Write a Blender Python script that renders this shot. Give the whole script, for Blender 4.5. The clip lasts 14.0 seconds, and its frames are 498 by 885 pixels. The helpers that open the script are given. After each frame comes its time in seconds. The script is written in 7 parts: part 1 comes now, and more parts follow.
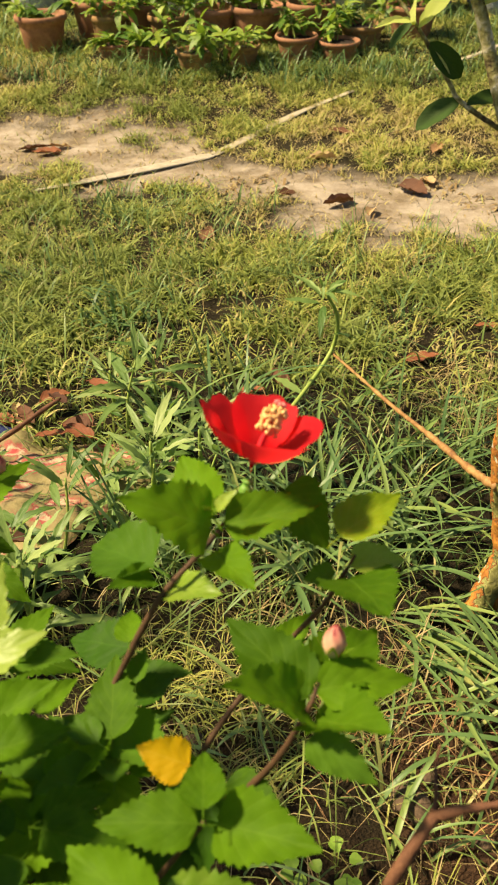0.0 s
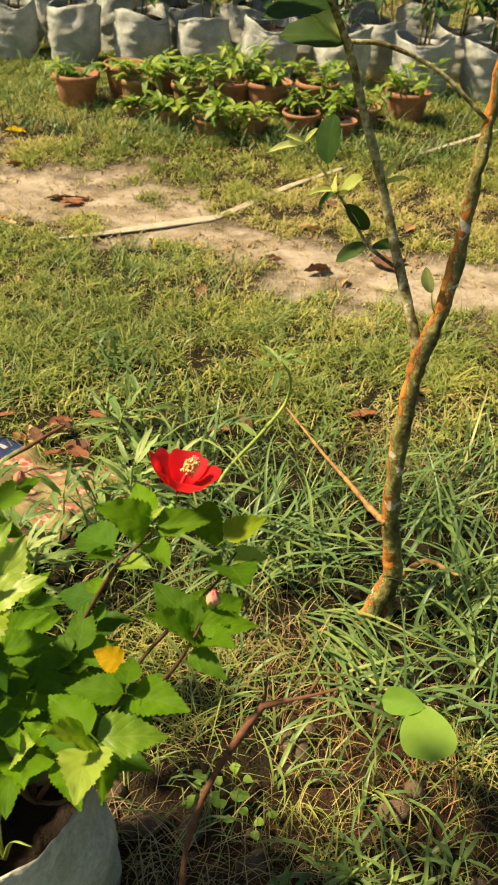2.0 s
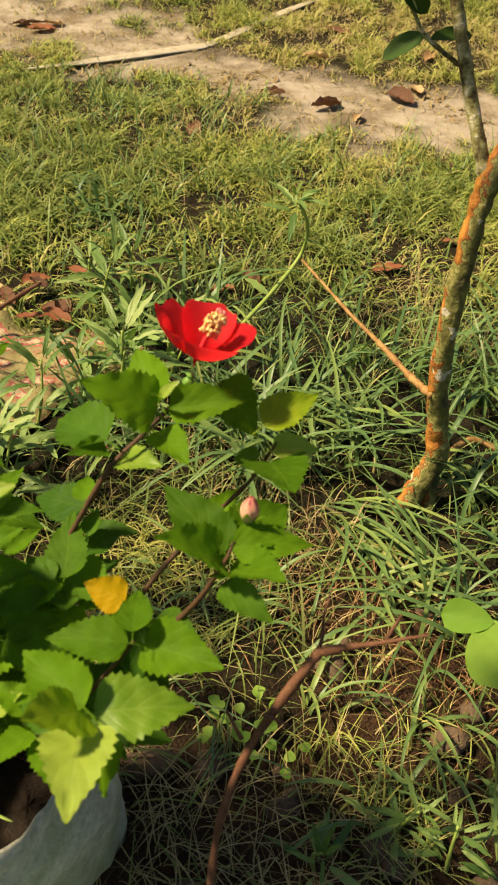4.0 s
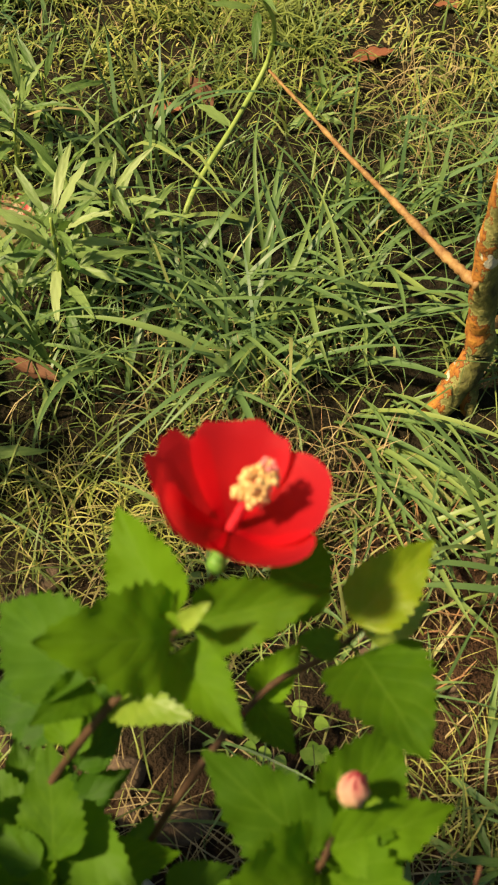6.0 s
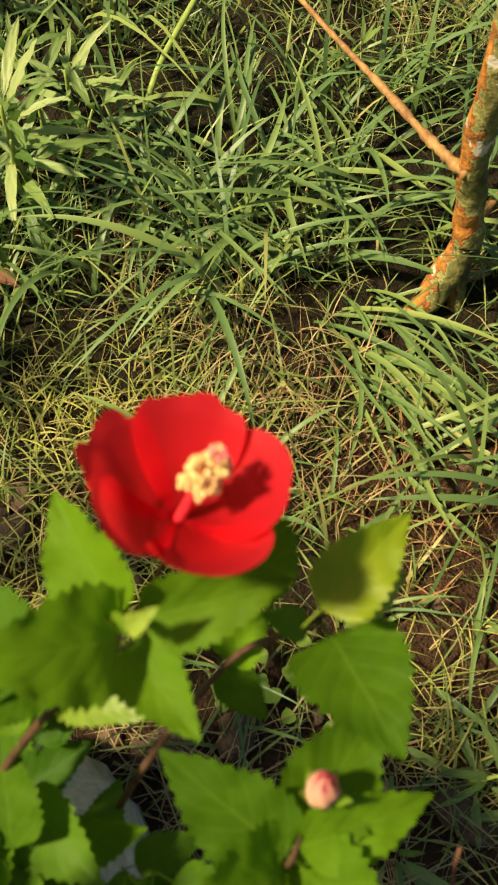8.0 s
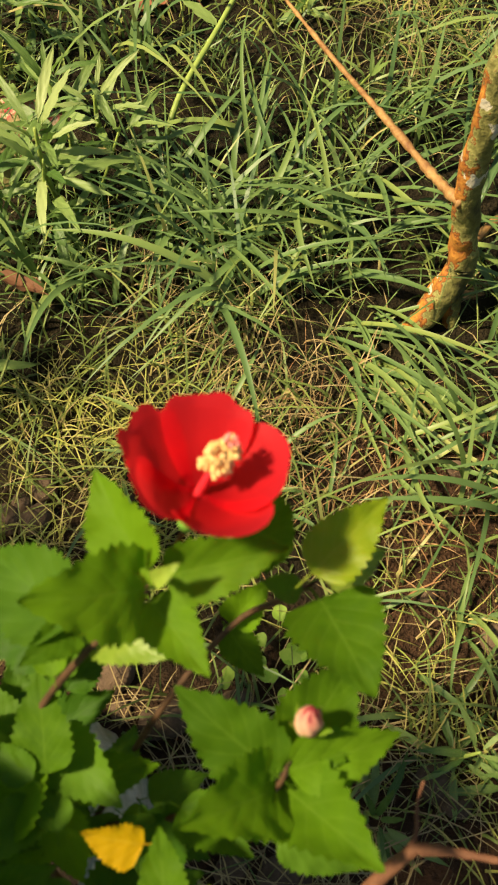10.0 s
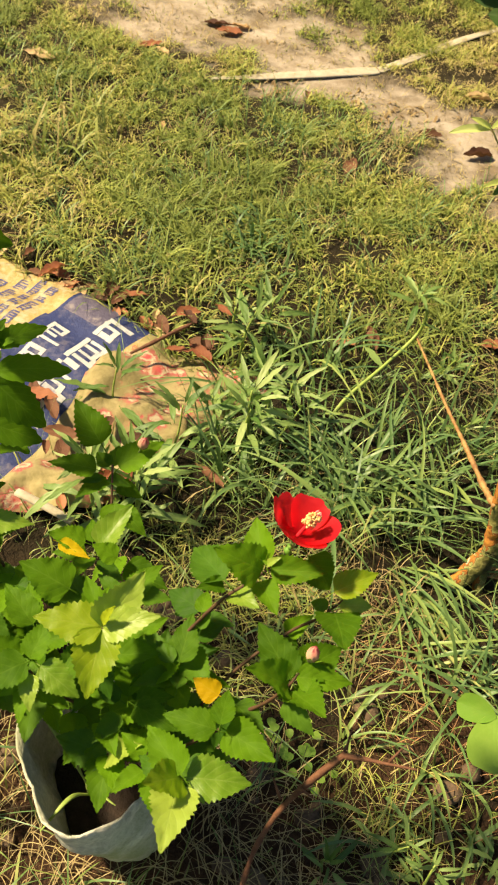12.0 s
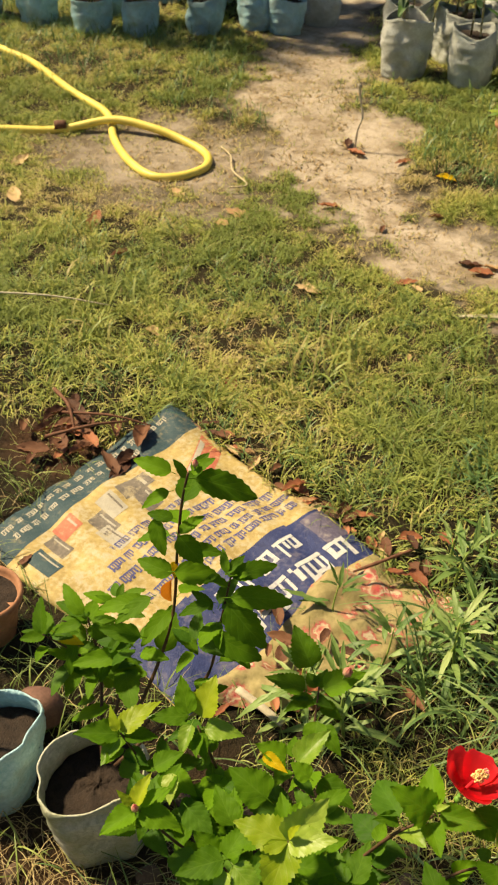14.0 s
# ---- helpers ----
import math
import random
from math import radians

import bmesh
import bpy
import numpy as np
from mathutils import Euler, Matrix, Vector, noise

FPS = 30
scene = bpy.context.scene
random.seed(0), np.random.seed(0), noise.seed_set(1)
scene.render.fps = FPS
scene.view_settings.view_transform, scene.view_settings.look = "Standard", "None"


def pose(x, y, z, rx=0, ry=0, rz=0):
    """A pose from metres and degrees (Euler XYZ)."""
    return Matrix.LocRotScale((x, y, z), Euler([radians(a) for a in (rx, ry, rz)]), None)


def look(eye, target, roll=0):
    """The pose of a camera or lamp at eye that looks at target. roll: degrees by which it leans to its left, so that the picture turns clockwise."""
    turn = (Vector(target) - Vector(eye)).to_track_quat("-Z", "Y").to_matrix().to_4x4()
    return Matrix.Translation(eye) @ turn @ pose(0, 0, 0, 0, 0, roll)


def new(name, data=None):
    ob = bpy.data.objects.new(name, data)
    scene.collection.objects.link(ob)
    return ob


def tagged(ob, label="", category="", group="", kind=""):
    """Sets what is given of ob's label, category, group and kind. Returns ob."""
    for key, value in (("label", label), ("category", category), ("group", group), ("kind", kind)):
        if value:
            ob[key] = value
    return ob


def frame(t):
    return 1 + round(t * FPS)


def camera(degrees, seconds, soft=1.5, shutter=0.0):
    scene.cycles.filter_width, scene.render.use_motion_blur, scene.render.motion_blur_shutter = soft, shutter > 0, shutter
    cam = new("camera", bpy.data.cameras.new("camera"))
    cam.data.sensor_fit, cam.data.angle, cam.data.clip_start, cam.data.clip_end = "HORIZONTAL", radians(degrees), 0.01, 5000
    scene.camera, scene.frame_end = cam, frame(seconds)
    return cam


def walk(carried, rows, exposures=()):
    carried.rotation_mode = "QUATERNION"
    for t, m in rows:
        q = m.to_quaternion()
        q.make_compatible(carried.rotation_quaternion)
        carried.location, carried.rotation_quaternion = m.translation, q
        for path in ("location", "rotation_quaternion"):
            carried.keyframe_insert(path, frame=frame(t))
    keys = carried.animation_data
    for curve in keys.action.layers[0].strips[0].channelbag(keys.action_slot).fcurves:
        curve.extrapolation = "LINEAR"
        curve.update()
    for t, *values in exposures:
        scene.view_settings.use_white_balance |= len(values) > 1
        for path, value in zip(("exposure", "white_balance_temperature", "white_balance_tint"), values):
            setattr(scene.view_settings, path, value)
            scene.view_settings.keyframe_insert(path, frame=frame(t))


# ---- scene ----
cam = camera(29.1, 14.0, soft=2.0)
cam.data.dof.use_dof = True
cam.data.dof.focus_distance = 1.45
cam.data.dof.aperture_fstop = cam.data.lens / 3.6      # an aperture 3.6 mm wide
PATH = [
    (0, (0.1670, 0.1890, 1.0080), (0.0430, 1.8230, -0.1390), -0.70),
    (0.5, (0.2070, 0.1400, 1.1370), (0.0130, 1.7610, -0.0170), -0.10),
    (1, (0.2330, 0.0710, 1.0640), (0.0280, 1.7170, -0.0540), 1.70),
    (1.5, (0.2560, -0.0830, 1.1620), (0.1000, 1.5730, 0.0520), 3.40),
    (2, (0.2720, -0.1490, 1.2740), (0.1450, 1.5120, 0.1680), 4.00),
    (2.5, (0.2500, -0.1830, 1.2760), (0.1400, 1.4700, 0.1550), 4.50),
    (2.7, (0.2350, -0.1740, 1.2370), (0.1340, 1.4710, 0.1040), 4.70),
    (4.8, (0.1630, 0.3090, 1.0500), (0.1480, 1.6910, -0.3960), 3.70),
    (5, (0.1330, 0.3550, 1.0310), (0.1560, 1.7110, -0.4390), 4.20),
    (5.5, (0.1160, 0.4340, 1.0120), (0.1890, 1.6930, -0.5410), 4.00),
    (6, (0.1245, 0.5077, 1.0153), (0.1956, 1.5933, -0.6634), 2.78),
    (6.5, (0.1334, 0.5408, 0.9884), (0.2079, 1.5129, -0.7570), 2.46),
    (7, (0.1338, 0.5723, 0.9883), (0.2136, 1.4682, -0.7983), 2.45),
    (7.2, (0.1378, 0.5803, 0.9833), (0.2197, 1.4552, -0.8134), 2.55),
    (9.3, (0.1456, 0.5488, 1.0360), (0.2273, 1.3844, -0.7789), 3.79),
    (9.5, (0.1416, 0.5438, 1.0460), (0.2212, 1.3863, -0.7667), 3.79),
    (10, (0.1389, 0.5292, 1.0681), (0.2139, 1.3907, -0.7361), 3.98),
    (10.5, (0.1343, 0.4819, 1.1165), (0.1612, 1.4502, -0.6335), 4.75),
    (11, (0.1265, 0.3132, 1.2499), (0.0247, 1.4786, -0.3727), 6.03),
    (11.5, (0.1840, 0.1430, 1.4020), (-0.0390, 1.4200, -0.1210), 7.50),
    (12, (0.1830, 0.0340, 1.4950), (-0.0640, 1.3750, 0.0320), 9.30),
    (12.5, (0.1590, -0.0780, 1.6340), (-0.1120, 1.3280, 0.2380), 9.50),
    (13, (0.1920, -0.0950, 1.7130), (-0.2150, 1.3240, 0.3640), 8.00),
    (13.5, (0.2490, -0.0640, 1.7230), (-0.3430, 1.3200, 0.4060), 5.20),
    (14, (0.2450, -0.0420, 1.7380), (-0.5670, 1.3070, 0.5050), 1.30),
]
walk(cam, [(t, look(eye, target, roll)) for t, eye, target, roll in PATH],
     exposures=((0, 1.0), (2.7, 1.05), (4.8, 0.76), (5.5, 0.76), (7, 0.84), (9.5, 0.89), (10.5, 0.94), (11.5, 1.09), (12.5, 1.14), (13.3, 1.02), (14, 0.9)))

# ---- world, sun, exposure ----
SUN_ELEV, SUN_AZ = radians(53), radians(264)      # azimuth clockwise from +y: the sun stands to the west-south-west
world = bpy.data.worlds.new("sky")
scene.world = world
world.use_nodes = True
wn = world.node_tree
sky = wn.nodes.new("ShaderNodeTexSky")
sky.sky_type = "NISHITA"
sky.sun_disc = False
sky.sun_elevation, sky.sun_rotation = SUN_ELEV, SUN_AZ
sky.air_density, sky.dust_density = 1.2, 2.0
wn.links.new(sky.outputs[0], wn.nodes["Background"].inputs[0])
wn.nodes["Background"].inputs[1].default_value = 0.034
sun_data = bpy.data.lights.new("sun", "SUN")
sun_data.energy, sun_data.angle, sun_data.color = 4.5, radians(5), (1.0, 0.80, 0.50)
sun = new("sun", sun_data)
sun_dir = Vector((math.sin(SUN_AZ) * math.cos(SUN_ELEV), math.cos(SUN_AZ) * math.cos(SUN_ELEV), math.sin(SUN_ELEV)))
sun.matrix_world = look(sun_dir * 30, (0, 0, 0))

# ---- materials ----


class Nodes:
    """A short way to write node materials."""

    def __init__(self, name):
        self.mat = bpy.data.materials.new(name)
        self.mat.use_nodes = True
        self.tree = self.mat.node_tree
        self.shader = self.tree.nodes["Principled BSDF"]
        self.out = self.tree.nodes["Material Output"]

    def put(self, node, key, value):
        if value is None:
            return
        sock = node.inputs[key]
        if isinstance(value, bpy.types.NodeSocket):
            self.tree.links.new(value, sock)
        else:
            sock.default_value = value

    def add(self, kind, out=0, props=(), **ins):
        node = self.tree.nodes.new(kind)
        for k, v in props:
            if k == "operation":
                node.operation = v
            elif k == "data_type":
                node.data_type = v
            elif k == "blend_type":
                node.blend_type = v
            elif k == "attribute_name":
                node.attribute_name = v
            elif k == "feature":
                node.feature = v
        for k, v in ins.items():
            self.put(node, int(k[1:]) if k[0] == "i" and k[1:].isdigit() else k.replace("_", " "), v)
        return node.outputs[out]

    def math(self, op, a, b=None, c=None):
        return self.add("ShaderNodeMath", props=(("operation", op),), i0=a, i1=b, i2=c)

    def coords(self, which="Object"):
        return self.tree.nodes.new("ShaderNodeTexCoord").outputs[which]

    def noise(self, scale, detail=4, vec=None, rough=0.6):
        return self.add("ShaderNodeTexNoise", Vector=vec, Scale=scale, Detail=detail, Roughness=rough)

    def ramp(self, fac, stops):
        node = self.tree.nodes.new("ShaderNodeValToRGB")
        el = node.color_ramp.elements
        while len(el) < len(stops):
            el.new(0.5)
        for e, (p, c) in zip(el, stops):
            e.position, e.color = p, (*c, 1)
        self.tree.links.new(fac, node.inputs[0])
        return node.outputs[0]

    def mix(self, fac, a, b, blend="MIX"):
        node = self.tree.nodes.new("ShaderNodeMix")
        node.data_type, node.blend_type = "RGBA", blend
        for k, v in ((0, fac), (6, a), (7, b)):
            if isinstance(v, tuple) and len(v) == 3:
                v = (*v, 1)
            self.put(node, k, v)
        return node.outputs[2]

    def bump(self, height, strength=0.3, dist=0.01):
        return self.add("ShaderNodeBump", Height=height, Strength=strength, Distance=dist)

    def done(self, color, rough=0.6, normal=None, metal=0.0, spec=0.5, translucent=0.0, tcolor=None):
        self.put(self.shader, "Base Color", (*color, 1) if isinstance(color, tuple) else color)
        self.put(self.shader, "Roughness", rough)
        self.put(self.shader, "Metallic", metal)
        self.put(self.shader, "Specular IOR Level", spec)
        if normal is not None:
            self.put(self.shader, "Normal", normal)
        if translucent > 0:
            tr = self.tree.nodes.new("ShaderNodeBsdfTranslucent")
            tc = tcolor if tcolor is not None else color
            self.put(tr, "Color", (*tc, 1) if isinstance(tc, tuple) else tc)
            ms = self.tree.nodes.new("ShaderNodeMixShader")
            ms.inputs[0].default_value = translucent
            self.tree.links.new(self.shader.outputs[0], ms.inputs[1])
            self.tree.links.new(tr.outputs[0], ms.inputs[2])
            self.tree.links.new(ms.outputs[0], self.out.inputs[0])
        return self.mat

    def random(self):
        return self.tree.nodes.new("ShaderNodeObjectInfo").outputs["Random"]

    def island(self):
        return self.tree.nodes.new("ShaderNodeNewGeometry").outputs["Random Per Island"]

    def attr(self, name):
        node = self.tree.nodes.new("ShaderNodeAttribute")
        node.attribute_name = name
        return node.outputs["Fac"]


def plain(name, dark, light, scale=20, rough=0.7, bump=0.3, dist=0.004, spec=0.4, fine=6.0, metal=0.0):
    """A surface with grain at two scales."""
    n = Nodes(name)
    p = n.coords()
    a, b = n.noise(scale, 5, p), n.noise(scale * fine, 4, p)
    f = n.math("ADD", n.math("MULTIPLY", a, 0.65), n.math("MULTIPLY", b, 0.35))
    col = n.ramp(f, ((0.32, dark), (0.68, light)))
    return n.done(col, rough, n.bump(f, bump, dist), metal, spec)


def leaf_material(name, dark, light, vein, rough=0.42, translucent=0.36, spot=None, spots=0.0, veins=6.0, spec=0.5, bump=0.15, glow=(0.22, 0.40, 0.01)):
    n = Nodes(name)
    uv = n.tree.nodes.new("ShaderNodeUVMap").outputs[0]
    sep = n.tree.nodes.new("ShaderNodeSeparateXYZ")
    n.tree.links.new(uv, sep.inputs[0])
    u = sep.outputs[0]
    v = n.math("ABSOLUTE", n.math("SUBTRACT", sep.outputs[1], 0.5))
    tt = n.math("FRACT", n.math("MULTIPLY", n.math("SUBTRACT", u, n.math("MULTIPLY", v, 0.75)), veins))
    line = n.math("ABSOLUTE", n.math("SUBTRACT", tt, 0.5))
    side = n.math("SUBTRACT", 1.0, n.math("MINIMUM", n.math("MULTIPLY", line, 9.0), 1.0))
    rib = n.math("SUBTRACT", 1.0, n.math("MINIMUM", n.math("MULTIPLY", v, 32.0), 1.0))
    net = n.math("MAXIMUM", n.math("MULTIPLY", side, 0.6), rib)
    p = n.coords()
    big, small = n.noise(3.0, 3, p), n.noise(26.0, 4, p)
    f = n.math("ADD", n.math("ADD", n.math("MULTIPLY", big, 0.45), n.math("MULTIPLY", small, 0.2)), n.math("MULTIPLY", n.random(), 0.55))
    col = n.ramp(f, ((0.36, dark), (0.86, light)))
    col = n.mix(n.math("MULTIPLY", net, 0.22), col, vein)
    if spot is not None:
        m = n.math("GREATER_THAN", n.noise(9.0, 3, p), 1.0 - spots)
        col = n.mix(m, col, spot)
    hgt = n.math("ADD", n.math("ADD", n.math("MULTIPLY", net, -0.5), n.math("MULTIPLY", line, 0.45)), n.math("MULTIPLY", small, 0.3))
    return n.done(col, rough, n.bump(hgt, bump, 0.005), 0, spec, translucent, n.mix(0.4, col, glow))


def blade_material(name, stops, rough=0.5, translucent=0.22, glow=(0.5, 0.55, 0.08), tint=(0.38, 0.33, 0.10)):
    n = Nodes(name)
    f = n.math("ADD", n.attr("tone"), n.math("MULTIPLY", n.math("SUBTRACT", n.island(), 0.5), 0.35))
    col = n.ramp(f, stops)
    col = n.mix(n.math("MULTIPLY", n.noise(60.0, 2, n.coords()), 0.35), col, tint)
    return n.done(col, rough, None, 0, 0.45, translucent, n.mix(0.25, col, glow))


M = {}
# leaves
M["hib"] = leaf_material("hibiscus_leaf", (0.058, 0.140, 0.004), (0.150, 0.305, 0.008), (0.24, 0.40, 0.04), 0.6, 0.45, spec=0.12)
M["hib_pale"] = leaf_material("hibiscus_leaf_pale", (0.15, 0.29, 0.010), (0.40, 0.53, 0.07), (0.48, 0.6, 0.16), 0.42, 0.42)
M["hib_lime"] = leaf_material("hibiscus_leaf_lime", (0.24, 0.36, 0.008), (0.46, 0.54, 0.02), (0.5, 0.58, 0.10), 0.45, 0.5, spec=0.35)
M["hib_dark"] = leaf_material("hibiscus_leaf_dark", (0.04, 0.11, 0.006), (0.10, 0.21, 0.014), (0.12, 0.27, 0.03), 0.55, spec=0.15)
M["hib_yellow"] = leaf_material("hibiscus_leaf_yellow", (0.74, 0.46, 0.006), (0.90, 0.66, 0.015), (0.9, 0.68, 0.1), 0.5, 0.55, spec=0.2, glow=(0.92, 0.66, 0.01))
M["hib_orange"] = leaf_material("hibiscus_leaf_orange", (0.6, 0.16, 0.01), (0.85, 0.35, 0.02), (0.8, 0.5, 0.1), 0.5, glow=(0.9, 0.3, 0.02))
M["sap"] = leaf_material("sapling_leaf", (0.022, 0.055, 0.010), (0.055, 0.10, 0.020), (0.10, 0.15, 0.045), 0.6, 0.15, veins=9, spec=0.15, bump=0.08)
M["sap_young"] = leaf_material("sapling_leaf_young", (0.52, 0.60, 0.16), (0.72, 0.76, 0.34), (0.7, 0.74, 0.35), 0.55, 0.5, veins=9, spec=0.25, bump=0.08, glow=(0.66, 0.74, 0.16))
M["round"] = leaf_material("round_leaf", (0.22, 0.42, 0.04), (0.38, 0.58, 0.08), (0.3, 0.5, 0.08), 0.55, 0.45, veins=4, bump=0.06)
M["weed"] = leaf_material("weed_leaf", (0.08, 0.17, 0.03), (0.28, 0.40, 0.11), (0.45, 0.54, 0.25), 0.5, 0.35, veins=5, bump=0.06)
M["weed_pale"] = leaf_material("weed_leaf_pale", (0.18, 0.29, 0.07), (0.42, 0.52, 0.19), (0.52, 0.58, 0.30), 0.5, 0.35, veins=5, bump=0.06)
M["seedling"] = leaf_material("seedling_leaf", (0.08, 0.19, 0.02), (0.36, 0.46, 0.05), (0.3, 0.42, 0.1), 0.5, 0.35)
M["backleaf"] = leaf_material("bag_plant_leaf", (0.02, 0.06, 0.012), (0.07, 0.15, 0.03), (0.1, 0.18, 0.05), 0.5, 0.2)
M["litter"] = leaf_material("dry_leaf", (0.065, 0.028, 0.017), (0.19, 0.088, 0.046), (0.3, 0.18, 0.1), 0.7, 0.1, glow=(0.4, 0.2, 0.05), spec=0.25)
M["litter_pale"] = leaf_material("dry_leaf_pale", (0.38, 0.22, 0.1), (0.58, 0.42, 0.22), (0.5, 0.36, 0.2), 0.7, 0.1, glow=(0.4, 0.2, 0.05), spec=0.25)
M["litter_red"] = leaf_material("dry_leaf_red", (0.20, 0.065, 0.03), (0.38, 0.155, 0.075), (0.5, 0.25, 0.1), 0.65, 0.1, glow=(0.4, 0.2, 0.05), spec=0.25)
# blades
M["lawn"] = blade_material("lawn_grass", ((0.0, (0.52, 0.40, 0.20)), (0.25, (0.53, 0.46, 0.16)), (0.48, (0.46, 0.465, 0.095)), (0.75, (0.28, 0.36, 0.06)), (1.0, (0.13, 0.20, 0.03))), 0.65, glow=(0.42, 0.47, 0.08))
M["long"] = blade_material("long_grass", ((0.0, (0.50, 0.42, 0.16)), (0.3, (0.26, 0.34, 0.075)), (0.6, (0.14, 0.235, 0.06)), (1.0, (0.07, 0.15, 0.045))), 0.46, 0.15, (0.22, 0.42, 0.06), (0.18, 0.25, 0.09))
M["russet"] = blade_material("russet_straw", ((0.0, (0.20, 0.085, 0.035)), (0.5, (0.40, 0.21, 0.09)), (1.0, (0.55, 0.38, 0.17))), 0.7, 0.15, tint=(0.36, 0.20, 0.09))
M["soilgrass"] = blade_material("thin_grass", ((0.0, (0.40, 0.32, 0.14)), (0.25, (0.36, 0.36, 0.10)), (0.5, (0.26, 0.33, 0.07)), (0.75, (0.17, 0.26, 0.05)), (1.0, (0.09, 0.17, 0.035))), glow=(0.36, 0.46, 0.07))
M["straw"] = blade_material("straw", ((0.0, (0.28, 0.19, 0.085)), (1.0, (0.48, 0.37, 0.18))), 0.6, 0.15)
# petals
pn = Nodes("red_petal")
puv = pn.tree.nodes.new("ShaderNodeUVMap").outputs[0]
psep = pn.tree.nodes.new("ShaderNodeSeparateXYZ")
pn.tree.links.new(puv, psep.inputs[0])
streak = pn.noise(1.0, 3, pn.add("ShaderNodeCombineXYZ", X=pn.math("MULTIPLY", psep.outputs[0], 3.0), Y=pn.math("MULTIPLY", psep.outputs[1], 34.0)))
pcol = pn.ramp(pn.math("ADD", psep.outputs[0], pn.math("MULTIPLY", pn.math("SUBTRACT", streak, 0.5), 0.14)), ((0.0, (0.14, 0.0, 0.008)), (0.25, (0.55, 0.003, 0.012)), (0.5, (0.92, 0.014, 0.026)), (1.0, (0.96, 0.03, 0.05))))
M["petal"] = pn.done(pcol, 0.55, pn.bump(streak, 0.15, 0.001), 0, 0.2, 0.68, (1.0, 0.03, 0.035))
M["anther"] = plain("yellow_anther", (0.82, 0.50, 0.14), (0.92, 0.70, 0.34), 400, 0.8, 0.2, 0.001)
M["stigma"] = plain("pink_stigma", (0.75, 0.15, 0.16), (0.85, 0.35, 0.3), 400, 0.7, 0.2, 0.001)
M["column"] = plain("red_column", (0.6, 0.01, 0.03), (0.8, 0.05, 0.06), 200, 0.5, 0.1, 0.001)
M["calyx"] = plain("green_calyx", (0.10, 0.24, 0.03), (0.2, 0.38, 0.06), 120, 0.5, 0.2, 0.001)
bu = Nodes("pink_bud")
bcol_ = bu.ramp(bu.math("ADD", bu.attr("tone"), bu.math("MULTIPLY", bu.math("SUBTRACT", bu.noise(240.0, 3, bu.coords()), 0.5), 0.5)), ((0.0, (0.42, 0.42, 0.13)), (0.25, (0.72, 0.50, 0.28)), (0.55, (0.70, 0.40, 0.27)), (0.8, (0.62, 0.24, 0.19)), (1.0, (0.25, 0.02, 0.04))))
M["bud"] = bu.done(bcol_, 0.55, None, 0, 0.3, 0.2, (0.8, 0.3, 0.2))
# stems and wood
M["stem_brown"] = plain("brown_stem", (0.04, 0.02, 0.010), (0.13, 0.068, 0.03), 90, 0.7, 0.5, 0.003)
M["stem_green"] = plain("green_stem", (0.2, 0.3, 0.05), (0.36, 0.45, 0.1), 90, 0.5, 0.2, 0.002)
M["deadstem"] = plain("dead_stem", (0.075, 0.028, 0.014), (0.22, 0.10, 0.05), 80, 0.75, 0.6, 0.004)
M["drystalk"] = plain("dry_stalk", (0.17, 0.065, 0.02), (0.50, 0.31, 0.11), 38, 0.6, 0.5, 0.003)
M["palestick"] = plain("pale_dry_frond", (0.34, 0.29, 0.20), (0.56, 0.50, 0.38), 30, 0.7, 0.5, 0.004)
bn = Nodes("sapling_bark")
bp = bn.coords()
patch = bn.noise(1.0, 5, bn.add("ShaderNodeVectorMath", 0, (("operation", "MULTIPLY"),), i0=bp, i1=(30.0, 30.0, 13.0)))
# Lit side painted brighter orange, shaded side darker moss, by the normal's x.
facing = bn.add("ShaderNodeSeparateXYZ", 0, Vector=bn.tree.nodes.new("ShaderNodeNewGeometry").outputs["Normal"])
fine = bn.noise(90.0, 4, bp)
bark_tone = bn.math("SUBTRACT", bn.math("ADD", bn.math("MULTIPLY", patch, 0.70), bn.math("MULTIPLY", fine, 0.30)), bn.math("MULTIPLY", facing, 0.09))
bcol = bn.ramp(bark_tone, ((0.34, (0.045, 0.04, 0.012)), (0.43, (0.12, 0.115, 0.026)), (0.50, (0.20, 0.19, 0.05)), (0.535, (0.33, 0.32, 0.10)), (0.55, (0.16, 0.045, 0.010)), (0.575, (0.36, 0.13, 0.018)), (0.66, (0.55, 0.25, 0.035)), (0.72, (0.30, 0.08, 0.015))))
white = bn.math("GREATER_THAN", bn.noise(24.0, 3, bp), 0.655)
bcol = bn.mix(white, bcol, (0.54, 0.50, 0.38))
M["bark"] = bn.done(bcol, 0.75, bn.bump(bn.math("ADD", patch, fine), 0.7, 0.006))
tn = Nodes("mossy_twig_bark")
tp = tn.coords()
moss, grain = tn.noise(38.0, 4, tp), tn.noise(130.0, 3, tp)
tcol = tn.ramp(tn.math("ADD", tn.math("MULTIPLY", moss, 0.65), tn.math("MULTIPLY", grain, 0.35)), ((0.38, (0.06, 0.04, 0.018)), (0.45, (0.17, 0.14, 0.05)), (0.51, (0.30, 0.28, 0.10)), (0.56, (0.42, 0.38, 0.22)), (0.61, (0.62, 0.58, 0.44))))
M["twigbark"] = tn.done(tcol, 0.8, tn.bump(tn.math("ADD", moss, grain), 0.7, 0.004))
